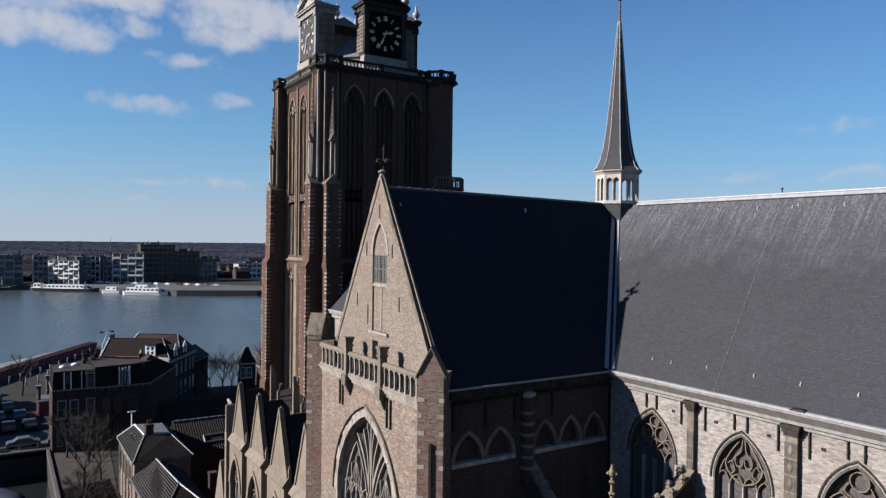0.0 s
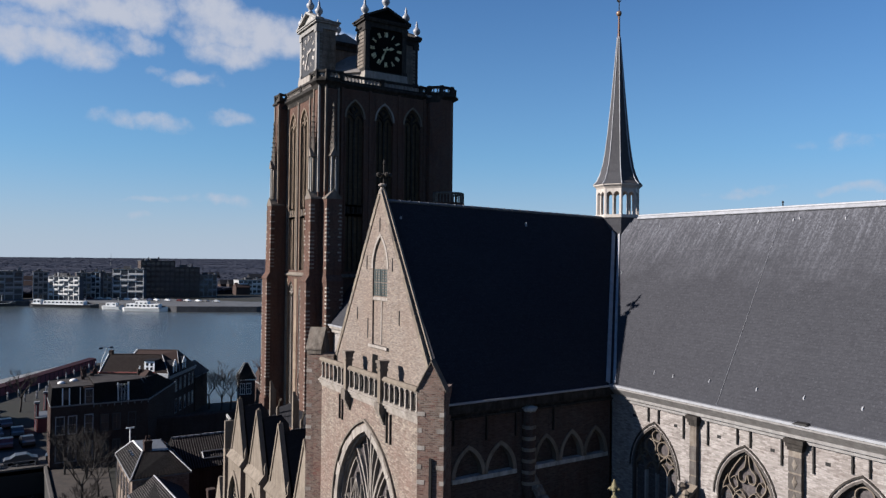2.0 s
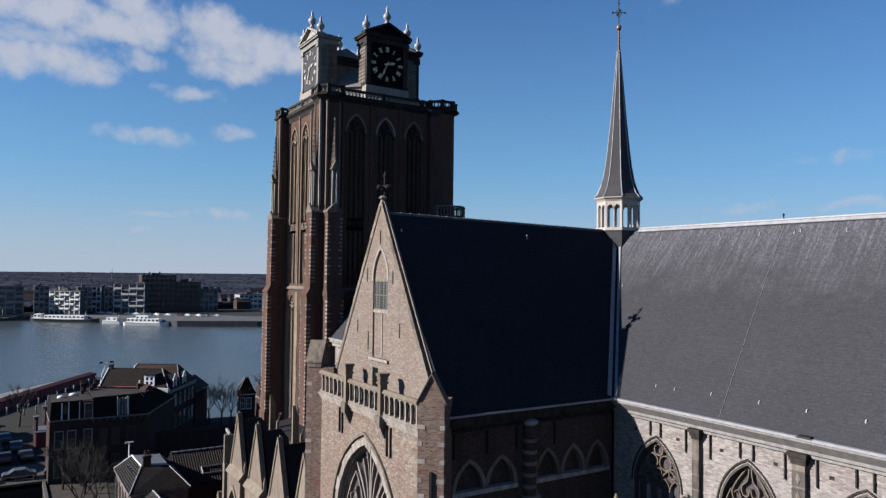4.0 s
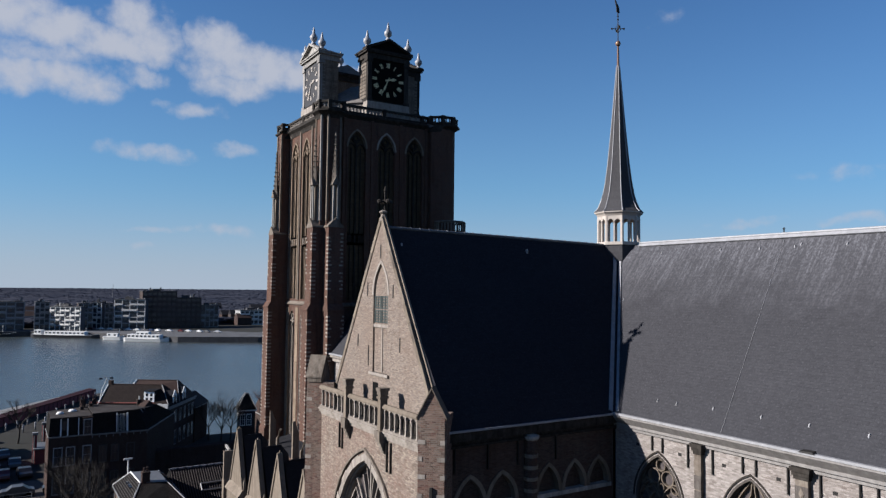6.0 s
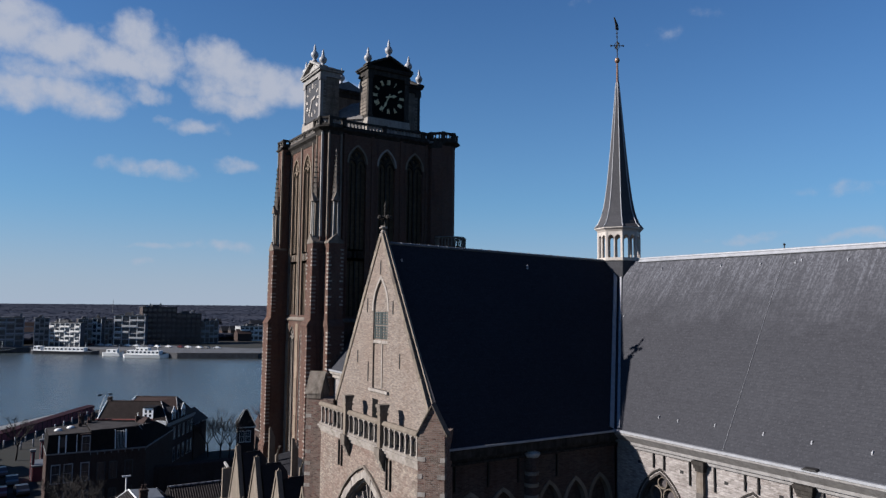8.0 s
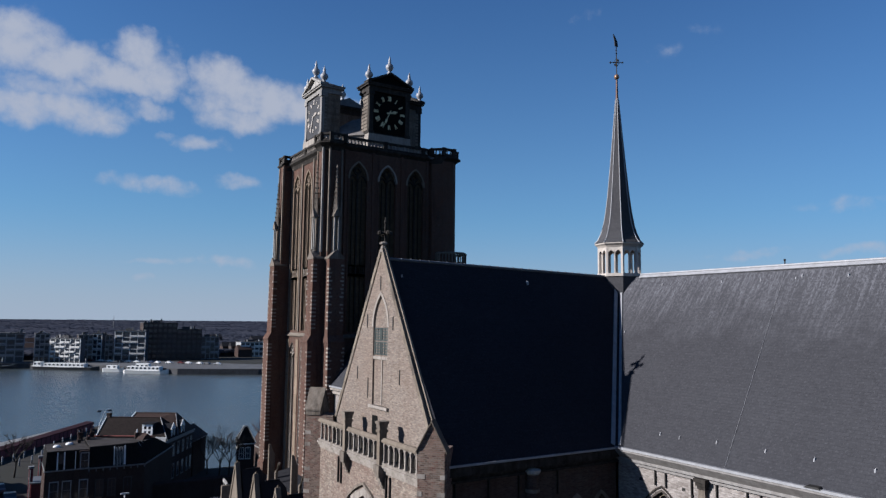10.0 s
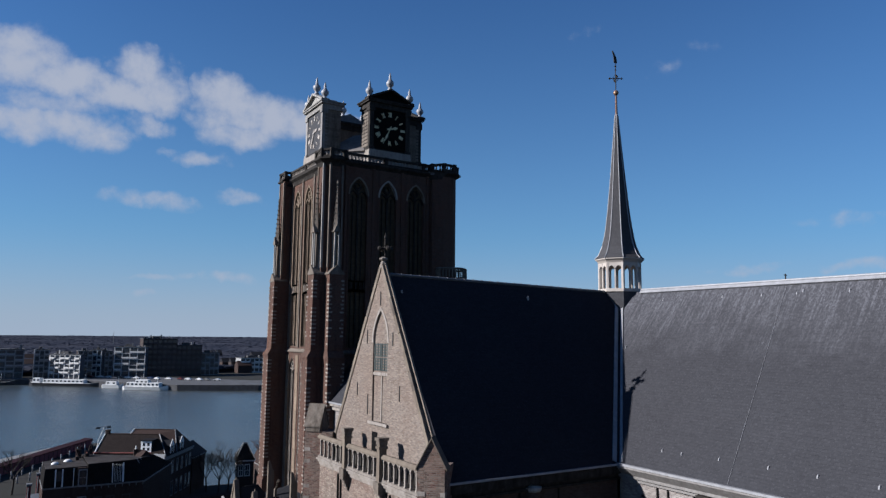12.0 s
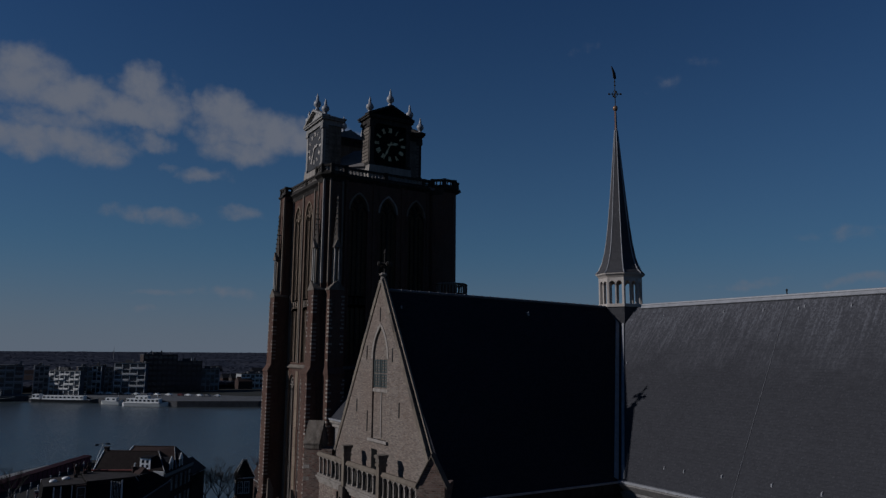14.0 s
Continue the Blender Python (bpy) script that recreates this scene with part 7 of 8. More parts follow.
box(bm, -56.9, -45.3, -23.8, -17.55, 6.25, 6.42)
part("eaves_gutter", bm, TRIM, slate_house)
EAVES, TOPS = [(-45.25, -23.75), (-45.25, -17.6), (-56.9, -17.6), (-56.9, -23.75)], [(-49.5, -21.95), (-48.6, -19.3), (-54.0, -19.3), (-54.9, -22.15)]
bm = fresh()
loft(bm, [(x, y, 6.42) for x, y in EAVES], [(x, y, 8.15) for x, y in TOPS])
rf = part("roof", bm, TILE_DARK, slate_house, "dark slate roof slopes")
bm = fresh()
loft(bm, [(x, y, 8.13) for x, y in TOPS], [(x, y, 8.2) for x, y in TOPS])
part("flat_top", bm, LEAD, rf, "grey lead flat")
for k in range(4):
    bm = fresh()
    tube(bm, [(*EAVES[k], 6.46), (*TOPS[k], 8.18)], 0.08, 6)
    part("hip_edge", bm, LEAD_PALE if k != 1 else LEAD, rf, "pale lead hip edge")
bm = fresh()
tube(bm, [(*TOPS[0], 8.18), (*TOPS[3], 8.18)], 0.09, 6)
part("hip_edge", bm, WHITE, rf)
for k in range(18):
    t = (k + 0.5) / 18
    bm = fresh()
    p, q = Vector(EAVES[0]).lerp(Vector(EAVES[1]), t), Vector(TOPS[0]).lerp(Vector(TOPS[1]), t)
    tube(bm, [(p.x, p.y, 6.45), (q.x, q.y, 8.17)], 0.03, 4)
    part("tile_rib", bm, TILE_BROWN, rf)
for k in range(1, 10):
    t = k / 10
    p, q = Vector((*EAVES[3], 6.44)).lerp(Vector((*TOPS[3], 8.16)), t), Vector((*EAVES[0], 6.44)).lerp(Vector((*TOPS[0], 8.16)), t)
    bm = fresh()
    tube(bm, [p, q], 0.035, 4)
    part("tile_course", bm, TILE_RIB, rf)
for t in (0.35, 0.5, 0.62):
    p, q = Vector(EAVES[3]).lerp(Vector(EAVES[0]), t), Vector(TOPS[3]).lerp(Vector(TOPS[0]), t)
    m = p.lerp(q, 0.6)
    bm = fresh()
    box(bm, m.x - 0.22, m.x + 0.22, m.y - 0.16, m.y + 0.16, 7.42, 7.6)
    part("roof_pane", bm, PANE, rf, "small roof window")
stack(slate_house, -49.7, -21.4, 7.6, 9.3, 0.8, 2)
for k in range(5):
    x = -47.0 - 2.2 * k
    bm = fresh()
    box(bm, x - 0.22, x + 0.22, -23.64, -23.5, 0, 6.2)
    pier = part("wall_pier", bm, BRICK_GABLE, slate_house, "pale brick pier")
    bm = fresh()
    box(bm, x - 1.5, x - 0.6, -23.6, -23.52, 3.4, 5.4)
    part("window", bm, PANE, slate_house)
low_house = thing("house", "low brick house with a saddle roof of dark pantiles", "house", (-30.0, -24.0, 0))
bm = fresh()
box(bm, -45.3, -30, -23.6, -18.9, 0, 4.9)
part("wall", bm, BRICK_PIER, low_house, "brown brick wall")
RA, RB = Vector((-45.2, -21.45, 6.55)), Vector((-36.4, -20.95, 6.5))
bm = fresh()
va = [bm.verts.new(p) for p in (RA, RB, (-45.2, -23.9, 4.95), (-30.5, -23.9, 4.95), (-30.5, -18.6, 4.95), (-45.2, -18.6, 4.95))]
for q in ((0, 2, 3, 1), (1, 3, 4), (0, 1, 4, 5), (0, 5, 2), (2, 5, 4, 3)):
    bm.faces.new([va[i] for i in q])
rf = part("roof", bm, TILE_DARK, low_house, "roof of dark brown pantiles")
for k in range(1, 15):
    t = k / 15
    for y in (-23.9, -18.6):
        p, q = Vector((-45.2, y, 4.95)).lerp(RA, t), Vector((-30.5, y, 4.95)).lerp(RB, t)
        bm = fresh()
        tube(bm, [p + Vector((0, 0, 0.02)), q + Vector((0, 0, 0.02))], 0.05, 4)
        part("tile_course", bm, TILE_RIB, rf)
bm = fresh()
tube(bm, [RA + Vector((0, 0, 0.04)), RB + Vector((0, 0, 0.04))], 0.08, 6)
part("ridge_tiles", bm, LEAD_PALE, rf, "mortared ridge")
for y in (-23.9, -18.6):
    bm = fresh()
    tube(bm, [RB + Vector((0, 0, 0.04)), (-30.5, y, 5.0)], 0.08, 6)
    part("hip_tiles", bm, LEAD_PALE if y > -20 else LEAD, rf)
bm = fresh()
box(bm, -45.3, -30, -24.05, -23.85, 4.78, 4.96)
part("eaves_gutter", bm, LEAD, low_house, "lead eaves gutter")
for k in range(5):
    bm = fresh()
    box(bm, -44.2 + 2.9 * k, -43.2 + 2.9 * k, -23.66, -23.55, 2.4, 4.2)
    part("window", bm, PANE, low_house)
stack(low_house, -38.5, -17.2, 0, 6.4, 0.75, 0)
shed = thing("house", "long low shed with a dark pantile roof and skylight", "house", (-53.0, -16.0, 0))
bm = fresh()
box(bm, -61.0, -53.0, -17.4, -7.0, 0, 4.4)
part("wall", bm, BRICK_HOUSE, shed)
bm = fresh()
loft(bm, *[[(-52.7, y, 4.45), (-57.0, y, 7.35), (-61.3, y, 4.45)] for y in (-17.5, -7.0)])
rf = part("roof", bm, TILE_DARK, shed, "dark pantile saddle roof")
for k in range(36):
    y = -17.35 + 0.29 * k
    bm = fresh()
    tube(bm, [(-52.7, y, 4.48), (-57.0, y, 7.37)], 0.045, 4)
    part("tile_rib", bm, TILE_RIB, rf)
    bm = fresh()
    tube(bm, [(-57.0, y - 0.13, 7.42), (-57.0, y + 0.12, 7.42)], 0.12, 6)
    part("ridge_tile", bm, LEAD_PALE if k % 3 else LEAD, rf)
bm = fresh()
for p, q in (((-54.6, -14.3), (-54.6, -11.6)), ((-53.7, -14.3), (-53.7, -11.6)), ((-54.6, -14.3), (-53.7, -14.3)), ((-54.6, -11.6), (-53.7, -11.6))):
    zz = lambda x: 4.5 + (-52.7 - x) * 2.9 / 4.3
    tube(bm, [(*p, zz(p[0]) + 0.12), (*q, zz(q[0]) + 0.12)], 0.09, 4)
part("skylight_frame", bm, TRIM, rf, "white skylight frame")
# dark wall added and sized to cover sunlit ground in the camera's view
bm = fresh()
loft(bm, *[[(-81.5, y, 0), (-81.1, y, 0), (-81.1, y, 4.6), (-81.5, y, 4.9)] for y in (-16.2, 1.5)])
solid("garden_wall", bm, BRICK_HOUSE, "high dark brick wall added behind the shed to hide lit ground", "wall")
town_house("small square pavilion with a pyramid roof and white cornice", (-104.5, 4.4, 0), -12, 3.2, 3.2, 5.6, 8.7, "hip", inset=1.3, rows=((2.8, 4.8, 0.8, (0.8, 2.0)),), sides=(0, 1), trim=WHITE)
# unseen houses, added south of the quay to throw shade on the parked cars
for x, w in ((-90, 10.0), (-101, 10.0), (-112, 9.0)):
    town_house("plain dark brick house added out of view to shade the quay", (x, -58.0, 0), 0, 12.0, w, 7.5, 11.0, "hip", inset=4.0, sides=())
town_house("low riverside house with a red tile roof", (-104.0, 9.5, 0), 0, 12.0, 7.0, 4.2, 7.2, "gable_y", tiles=TILE_RED, rows=((1.4, 3.0, 1.0, (2, 5, 8)),))
# vent pipe on the slate house
vent = thing("vent_pipe", "white T-shaped vent pipe on a roof", "vent pipe", (-55.3, -22.4, 7.6))
bm = fresh()
tube(bm, [(-55.3, -22.4, 7.6), (-55.3, -22.4, 9.6)], 0.08, 6)
part("pipe", bm, WHITE, vent)
bm = fresh()
tube(bm, [(-55.3, -22.85, 9.62), (-55.3, -21.95, 9.62)], 0.1, 6)
part("cowl", bm, WHITE, vent)

# long red landing stage on the pier, pale deck behind it, white-topped posts in front
RED = plain_mat("dark_red_boards", (0.12, 0.02, 0.028), 0.8, vary=0.3)
a0, b0 = Vector((-128.0, -42.3, 0)), Vector((-177.0, -13.3, 0))
e = (b0 - a0).normalized()
nrm = Vector((-e.y, e.x, 0))
nrm = nrm if nrm.x < 0 else -nrm
store = thing("landing_stage", "long low dark red landing stage on the river", "landing stage", tuple(a0))
lift = lambda p, z: (p.x, p.y, z)
bm = fresh()
loft(bm, *[[lift(p, -2.2), lift(p, 1.75), lift(p + nrm * 1.6, 1.95), lift(p + nrm * 1.6, -2.2)] for p in (a0, b0)])
part("wall", bm, RED, store, "dark red boarded wall")
bm = fresh()
loft(bm, *[[lift(p - nrm * 0.15, 1.75), lift(p - nrm * 0.15, 1.9), lift(p + nrm * 1.8, 2.12), lift(p + nrm * 1.8, 1.97)] for p in (a0, b0)])
part("roof", bm, plain_mat("maroon_sheet", (0.022, 0.006, 0.009), 0.8, spec=0.1), store, "maroon sheet roof edge")
for k in range(30):
    p = a0.lerp(b0, k / 29)
    bm = fresh()
    loft(bm, [lift(p - nrm * 0.06 - e * 0.06, 0), lift(p - nrm * 0.06 + e * 0.06, 0), lift(p + e * 0.06, 0), lift(p - e * 0.06, 0)], [lift(p - nrm * 0.06 - e * 0.06, 1.7), lift(p - nrm * 0.06 + e * 0.06, 1.7), lift(p + e * 0.06, 1.7), lift(p - e * 0.06, 1.7)])
    part("wall_stud", bm, BRICK_HOUSE, store)
bm = fresh()
p, q = a0 + nrm * 1.9, a0.lerp(b0, 0.72) + nrm * 1.9
loft(bm, [lift(p, -2.2), lift(p, 1.9), lift(p + nrm * 7.5, 1.9), lift(p + nrm * 7.5, -2.2)], [lift(q, -2.2), lift(q, 1.9), lift(q + nrm * 1.0, 1.9), lift(q + nrm * 1.0, -2.2)])
solid("pontoon", bm, CONCRETE, "pale concrete pontoon deck behind the landing stage", "pontoon")
A, B, C = Vector((-134.8, -33.9, 0)), Vector((-146.5, -26.0, 0)), Vector((-173.4, -13.7, 0))
for k in range(14):
    p = A.lerp(B, k / 4) if k < 4 else B.lerp(C, (k - 4) / 6) if k < 11 else ((-131.9, -31.0, 0), (-133.8, -28.8, 0), (-139.2, -26.8, 0))[k - 11]
    p = Vector(p)
    o = thing("mooring_post", "white-topped mooring post on the quay", "mooring post", tuple(p), "mooring posts along the pier")
    bm = fresh()
    lathe(bm, [(0.16, 0), (0.15, 0.7)], tuple(p), 8)
    part("post", bm, LEAD, o)
    bm = fresh()
    lathe(bm, [(0.15, 0.7), (0.15, 1.35), (0.18, 1.4), (0.16, 1.55), (0.04, 1.65)], tuple(p), 8)
    part("post_top", bm, LEAD_PALE, o, "white painted top")
# posts of the red lifting bridge
for x, y, h in ((-111.0, -28.3, 4.9), (-102.7, -30.0, 4.7)):
    o = thing("bridge_post", "dark red steel bridge post with a white cap", "bridge post", (x, y, 0), "posts of the small lifting bridge")
    bm = fresh()
    box(bm, x - 0.3, x + 0.3, y - 0.3, y + 0.3, 0, h)
    part("column", bm, RED, o)
    bm = fresh()
    tube(bm, [(x + 0.4, y - 0.1, 0), (x + 0.4, y - 0.1, h - 0.2)], 0.09, 6)
    part("pipe", bm, TRIM, o)
    bm = fresh()
    box(bm, x - 0.42, x + 0.42, y - 0.42, y + 0.42, h, h + 0.35)
    part("cap", bm, TRIM, o)

# quay lamp and mast
lamp = thing("street_lamp", "leaning white quay mast with two lamp heads", "street lamp", (-165, -13.6, 0))
bm = fresh()
tube(bm, [(-165, -13.6, 0), (-165, -13.2, 3.0), (-165, -12.0, 6.2)], 0.11, 6, 0.09)
part("pole", bm, WHITE, lamp)
for y, z in ((-13.5, 5.9), (-11.0, 6.0)):
    bm = fresh()
    tube(bm, [(-165, -12.0, 6.2), (-165, (y - 12.0) / 2, 6.25), (-165, y, z + 0.15)], 0.06, 5)
    part("lamp_arm", bm, LEAD, lamp)
    bm = fresh()
    loft(bm, [(-165.3, y - 0.5, z - 0.1), (-164.7, y - 0.5, z - 0.1), (-164.7, y + 0.5, z - 0.1), (-165.3, y + 0.5, z - 0.1)], [(-165.2, y - 0.35, z + 0.35), (-164.8, y - 0.35, z + 0.35), (-164.8, y + 0.35, z + 0.35), (-165.2, y + 0.35, z + 0.35)])
    part("lamp_head", bm, HULL, lamp)


# ---- parked cars, boats ----
def car(paint, at, turn):
    c = thing("car", "parked car on the quay beside the basin", "car", at, "cars parked on the quay")
    P = lambda bm: place(bm, at, turn)
    bm = fresh()
    prof = [(-2.1, 0.3), (-2.15, 0.75), (-1.9, 0.95), (-1.3, 1.0), (-0.7, 1.42), (0.7, 1.45), (1.35, 1.0), (2.05, 0.85), (2.15, 0.5), (2.1, 0.3)]
    loft(bm, [(u, -0.85, z) for u, z in prof], [(u, -0.7 if z > 1.2 else -0.88, z) for u, z in prof], [(u, 0.7 if z > 1.2 else 0.88, z) for u, z in prof], [(u, 0.85, z) for u, z in prof])
    body = part("body", P(bm), paint, c)
    bm = fresh()
    loft(bm, [(-1.15, -0.72, 1.03), (-0.68, -0.72, 1.36), (0.66, -0.72, 1.38), (1.2, -0.72, 1.03)], [(-1.15, 0.72, 1.03), (-0.68, 0.72, 1.36), (0.66, 0.72, 1.38), (1.2, 0.72, 1.03)])
    bmesh.ops.scale(bm, vec=(1.02, 1.13, 1.0), verts=bm.verts)
    part("windows", P(bm), PANE, c)
    for x in (-1.3, 1.35):
        for y in (-0.8, 0.8):
            bm = fresh()
            tube(bm, [(x, y - 0.1, 0.32), (x, y + 0.1, 0.32)], 0.32, 10)
            part("wheel", P(bm), BLACK, c)
    return c


PAINTS = [plain_mat("car_silver", (0.0983, 0.0983, 0.101), 0.35, 0.3), plain_mat("car_dark", (0.0123, 0.0123, 0.0148), 0.3), plain_mat("car_grey", (0.043, 0.043, 0.0461), 0.35), plain_mat("car_red", (0.0738, 0.0123, 0.0123), 0.35), plain_mat("car_blue", (0.0307, 0.043, 0.0803), 0.3)]
rnd = random.Random(4)
for r in range(5):
    for k in range(6):
        car(PAINTS[rnd.randrange(5)], (-94 - 7.5 * r, -31.5 - 2.7 * k + rnd.uniform(-0.3, 0.3) - 1.5 * r, 0.01), 4 + rnd.uniform(-4, 4))
for k in range(14):
    t = k / 13 + rnd.uniform(-0.02, 0.02)
    car(WHITE if k % 3 else PAINTS[rnd.randrange(5)], (-476 + 62 * t + rnd.uniform(-1, 1), 14 + 66 * t, 1.16), 45 + rnd.uniform(-15, 15))
for k in range(4):
    car(PAINTS[rnd.randrange(5)], (-82.5, -27.5 - 5.2 * k, 0.08), 90 + rnd.uniform(-3, 3))


def ship(label, at, turn, length, beam, hull_mat, cabins):
    s = thing("ship", label, "ship", at)
    P = lambda bm: place(bm, at, turn)
    bm = fresh()
    L, B = length / 2, beam / 2
    sec = lambda x, b, z0, z1: [(x, -b * 0.7, z0), (x, b * 0.7, z0), (x, b, z1), (x, -b, z1)]
    loft(bm, sec(-L, B * 0.6, -0.6, 1.5), sec(-L * 0.9, B * 0.95, -0.8, 1.3), sec(0, B, -0.8, 1.1), sec(L * 0.7, B * 0.95, -0.8, 1.3), sec(L, B * 0.1, -0.2, 2.3))
    part("hull", P(bm), hull_mat, s)
    bm = fresh()
    loft(bm, sec(-L * 0.98, B * 0.6, 1.5, 1.7), sec(-L * 0.9, B * 0.97, 1.3, 1.5), sec(0, B * 1.02, 1.1, 1.3), sec(L * 0.7, B * 0.97, 1.3, 1.5), sec(L * 0.98, B * 0.12, 2.3, 2.5))
    part("rubbing_strake", P(bm), WHITE, s)
    for x0, x1, h, b in cabins:
        bm = fresh()
        loft(bm, [(x0, -b, 1.2), (x1, -b, 1.2), (x1, b, 1.2), (x0, b, 1.2)], [(x0 + 0.2, -b * 0.95, 1.2 + h), (x1 - 0.4, -b * 0.95, 1.2 + h), (x1 - 0.4, b * 0.95, 1.2 + h), (x0 + 0.2, b * 0.95, 1.2 + h)])
        cab = part("cabin", P(bm), WHITE, s, "white deck cabin")
        m = max(2, int((x1 - x0) / 2.4))
        for k in range(m):
            u = x0 + (x1 - x0) * (k + 0.5) / m
            bm = fresh()
            box(bm, u - 0.7, u + 0.6, -b - 0.05, b + 0.05, 1.2 + h * 0.42, 1.2 + h * 0.8)
            part("cabin_window", P(bm), PANE, cab)
    bm = fresh()
    tube(bm, [(L * 0.5, 0, 1.5), (L * 0.5, 0, 6.5)], 0.12, 5)
    part("mast", P(bm), WHITE, s)
    return s


ship("long dark river barge with a white deckhouse", (-449, -1, -1.6), 52, 46, 5.6, HULL, ((-14, 12, 2.3, 2.2), (-21, -16, 3.0, 1.8)))
ship("white passenger river boat with two decks", (-399, 35.5, -1.6), 50, 27, 5.4, WHITE, ((-11, 9, 2.6, 2.2), (-6, 2, 4.2, 1.6)))
ship("small white motor cruiser at the far quay", (-421, 21, -1.6), 50, 13, 3.6, WHITE, ((-4, 3, 2.2, 1.3),))
ship("dark cargo barge moored along the far quay", (-474, -42, -1.6), 80, 30, 5.5, HULL, ((-12, -5, 3.0, 1.9),))
boat = thing("covered_boat", "small moored boat under a blue-grey tarpaulin", "boat", (-69.5, -35.2, -3.4))
P = lambda bm: place(bm, (-69.5, -35.2, -3.4), 35)
bm = fresh()
sec = lambda x, b, z0, z1: [(x, -b * 0.6, z0), (x, b * 0.6, z0), (x, b, z1), (x, -b, z1)]
loft(bm, sec(-4, 1.2, -0.5, 0.8), sec(0, 1.5, -0.5, 0.7), sec(3.0, 1.2, -0.5, 0.8), sec(4.4, 0.15, 0.0, 1.1))
part("hull", P(bm), HULL, boat)
bm = fresh()
arc = lambda x, b, h: [(x, b * math.cos(t * math.pi / 6), 0.75 + h * math.sin(t * math.pi / 6)) for t in range(7)]
loft(bm, arc(-4, 1.2, 0.5), arc(-1, 1.5, 0.95), arc(2, 1.3, 0.8), arc(4.2, 0.25, 0.3))
part("tarpaulin", P(bm), plain_mat("blue_tarp", (0.012, 0.016, 0.032), 0.8, spec=0.15), boat, "blue-grey tarpaulin cover", True)


# ---- far bank ----
def flats(label, y0, y1, x, h, floors, bays, wall, bars, deep=14.0, turn=0.0):
    f = thing("apartment_building", label, "apartment building", (x, (y0 + y1) / 2, 0.8))
    f.rotation_euler[2] = radians(turn)
    bm = fresh()
    box(bm, x - deep, x, y0, y1, 0.8, h)
    part("wall", bm, wall, f)
    bm = fresh()
    box(bm, x - deep - 0.3, x + 0.5, y0 - 0.3, y1 + 0.3, h, h + 0.5)
    box(bm, x - deep * 0.6, x - deep * 0.3, y0 + (y1 - y0) * 0.3, y0 + (y1 - y0) * 0.55, h + 0.5, h + 2.0)
    part("roof", bm, QUAY, f, "flat roof with a plant room")
    rr = random.Random(int(y0 * 7) % 97)
    for j in range(max(3, int((y1 - y0) / 2.4))):
        bm = fresh()
        u, v, g = rr.uniform(y0 + 0.6, y1 - 1.6), x - rr.uniform(0.6, 3.5), rr.uniform(0.4, 1.0)
        box(bm, v - g, v, u, u + g * 1.3, h + 0.5, h + 0.7 + rr.random() ** 2 * 2.2)
        part("roof_box", bm, (QUAY, FACADE_PALE, LEAD)[j % 3], f)
    fh, bw = (h - 1.2) / floors, (y1 - y0) / bays
    bm = fresh()
    box(bm, 0, 0.08, -bw * 0.36, bw * 0.36, fh * 0.22, fh * 0.8)
    pane = finish("flat_window", bm, PANE)
    bm = fresh()
    box(bm, 0, 0.9, -bw * 0.46, bw * 0.46, -0.1, 0.1)
    box(bm, 0.8, 0.9, -bw * 0.46, bw * 0.46, 0.1, 1.0)
    balc = finish("flat_balcony", bm, bars)
    for i in range(floors):
        for j in range(bays):
            p = (x, y0 + bw * (j + 0.5), 1.2 + fh * i)
            o = new("window", pane)
            o.parent = f
            o.location = Vector(p) - f.location
            if (i + j * 2) % 3 and i:
                o = new("balcony", balc)
                o.parent = f
                o.location = Vector(p) - f.location + Vector((0, 0, fh * 0.1))
    for j in range(bays + 1):
        bm = fresh()
        box(bm, x - 0.05, x + 0.28, y0 + bw * j - 0.22, y0 + bw * j + 0.22, 0.8, h + 0.1)
        part("pier", bm, bars, f)
    for i in range(floors + 1):
        bm = fresh()
        box(bm, x - 0.05, x + 0.24, y0, y1, 1.0 + fh * i - 0.18, 1.0 + fh * i + 0.14)
        part("floor_band", bm, bars, f)


FACADE_DARK = brick_mat("far_brick_dark", (0.0369, 0.0277, 0.0258), (0.0277, 0.0215, 0.0209), (0.0492, 0.0461, 0.043), (0.043, 0.0246, 0.0215), (0.0185, 0.0154, 0.0154))
FACADE_BLUE = plain_mat("far_render_blue", (0.042, 0.043, 0.052), 0.8, vary=0.3, scale=0.3)
FACADE_PALE = plain_mat("far_render_pale", (0.209, 0.209, 0.209), 0.8, vary=0.2, scale=0.3)
FACADE_BROWN = plain_mat("far_brown_piers", (0.06, 0.043, 0.042), 0.85, vary=0.35, scale=0.4)
GREYBAR = plain_mat("grey_frames", (0.2, 0.2, 0.21), 0.7)
flats("dark blue-grey waterside flats with grey balconies", -62, -23.5, -486, 18.8, 5, 8, FACADE_BLUE, GREYBAR)
flats("dark blue waterside flats with balconies", -17.5, -9.5, -486, 18.5, 5, 3, FACADE_BLUE, GREYBAR)
flats("white-framed waterside flats with open balconies", -12.6, 10.1, -473, 15.9, 5, 6, FACADE_BLUE, FRAME_PALE, 4.0, -46)
flats("brown brick waterside flats", 7.2, 15.5, -486, 17.6, 5, 3, FACADE_DARK, GREYBAR)
flats("slim white-fronted block between brick flats", 15.3, 21.0, -485, 18.5, 5, 2, FACADE_BLUE, FRAME_PALE, 5.0, -31)
flats("low dark flats beside the white-banded block", 20.9, 28.0, -488, 17.5, 5, 3, FACADE_BLUE, GREYBAR)
flats("grey flats with broad white floor bands", 26.9, 47.1, -477, 20.5, 5, 4, FACADE_BLUE, FRAME_PALE, 5.0, -31)
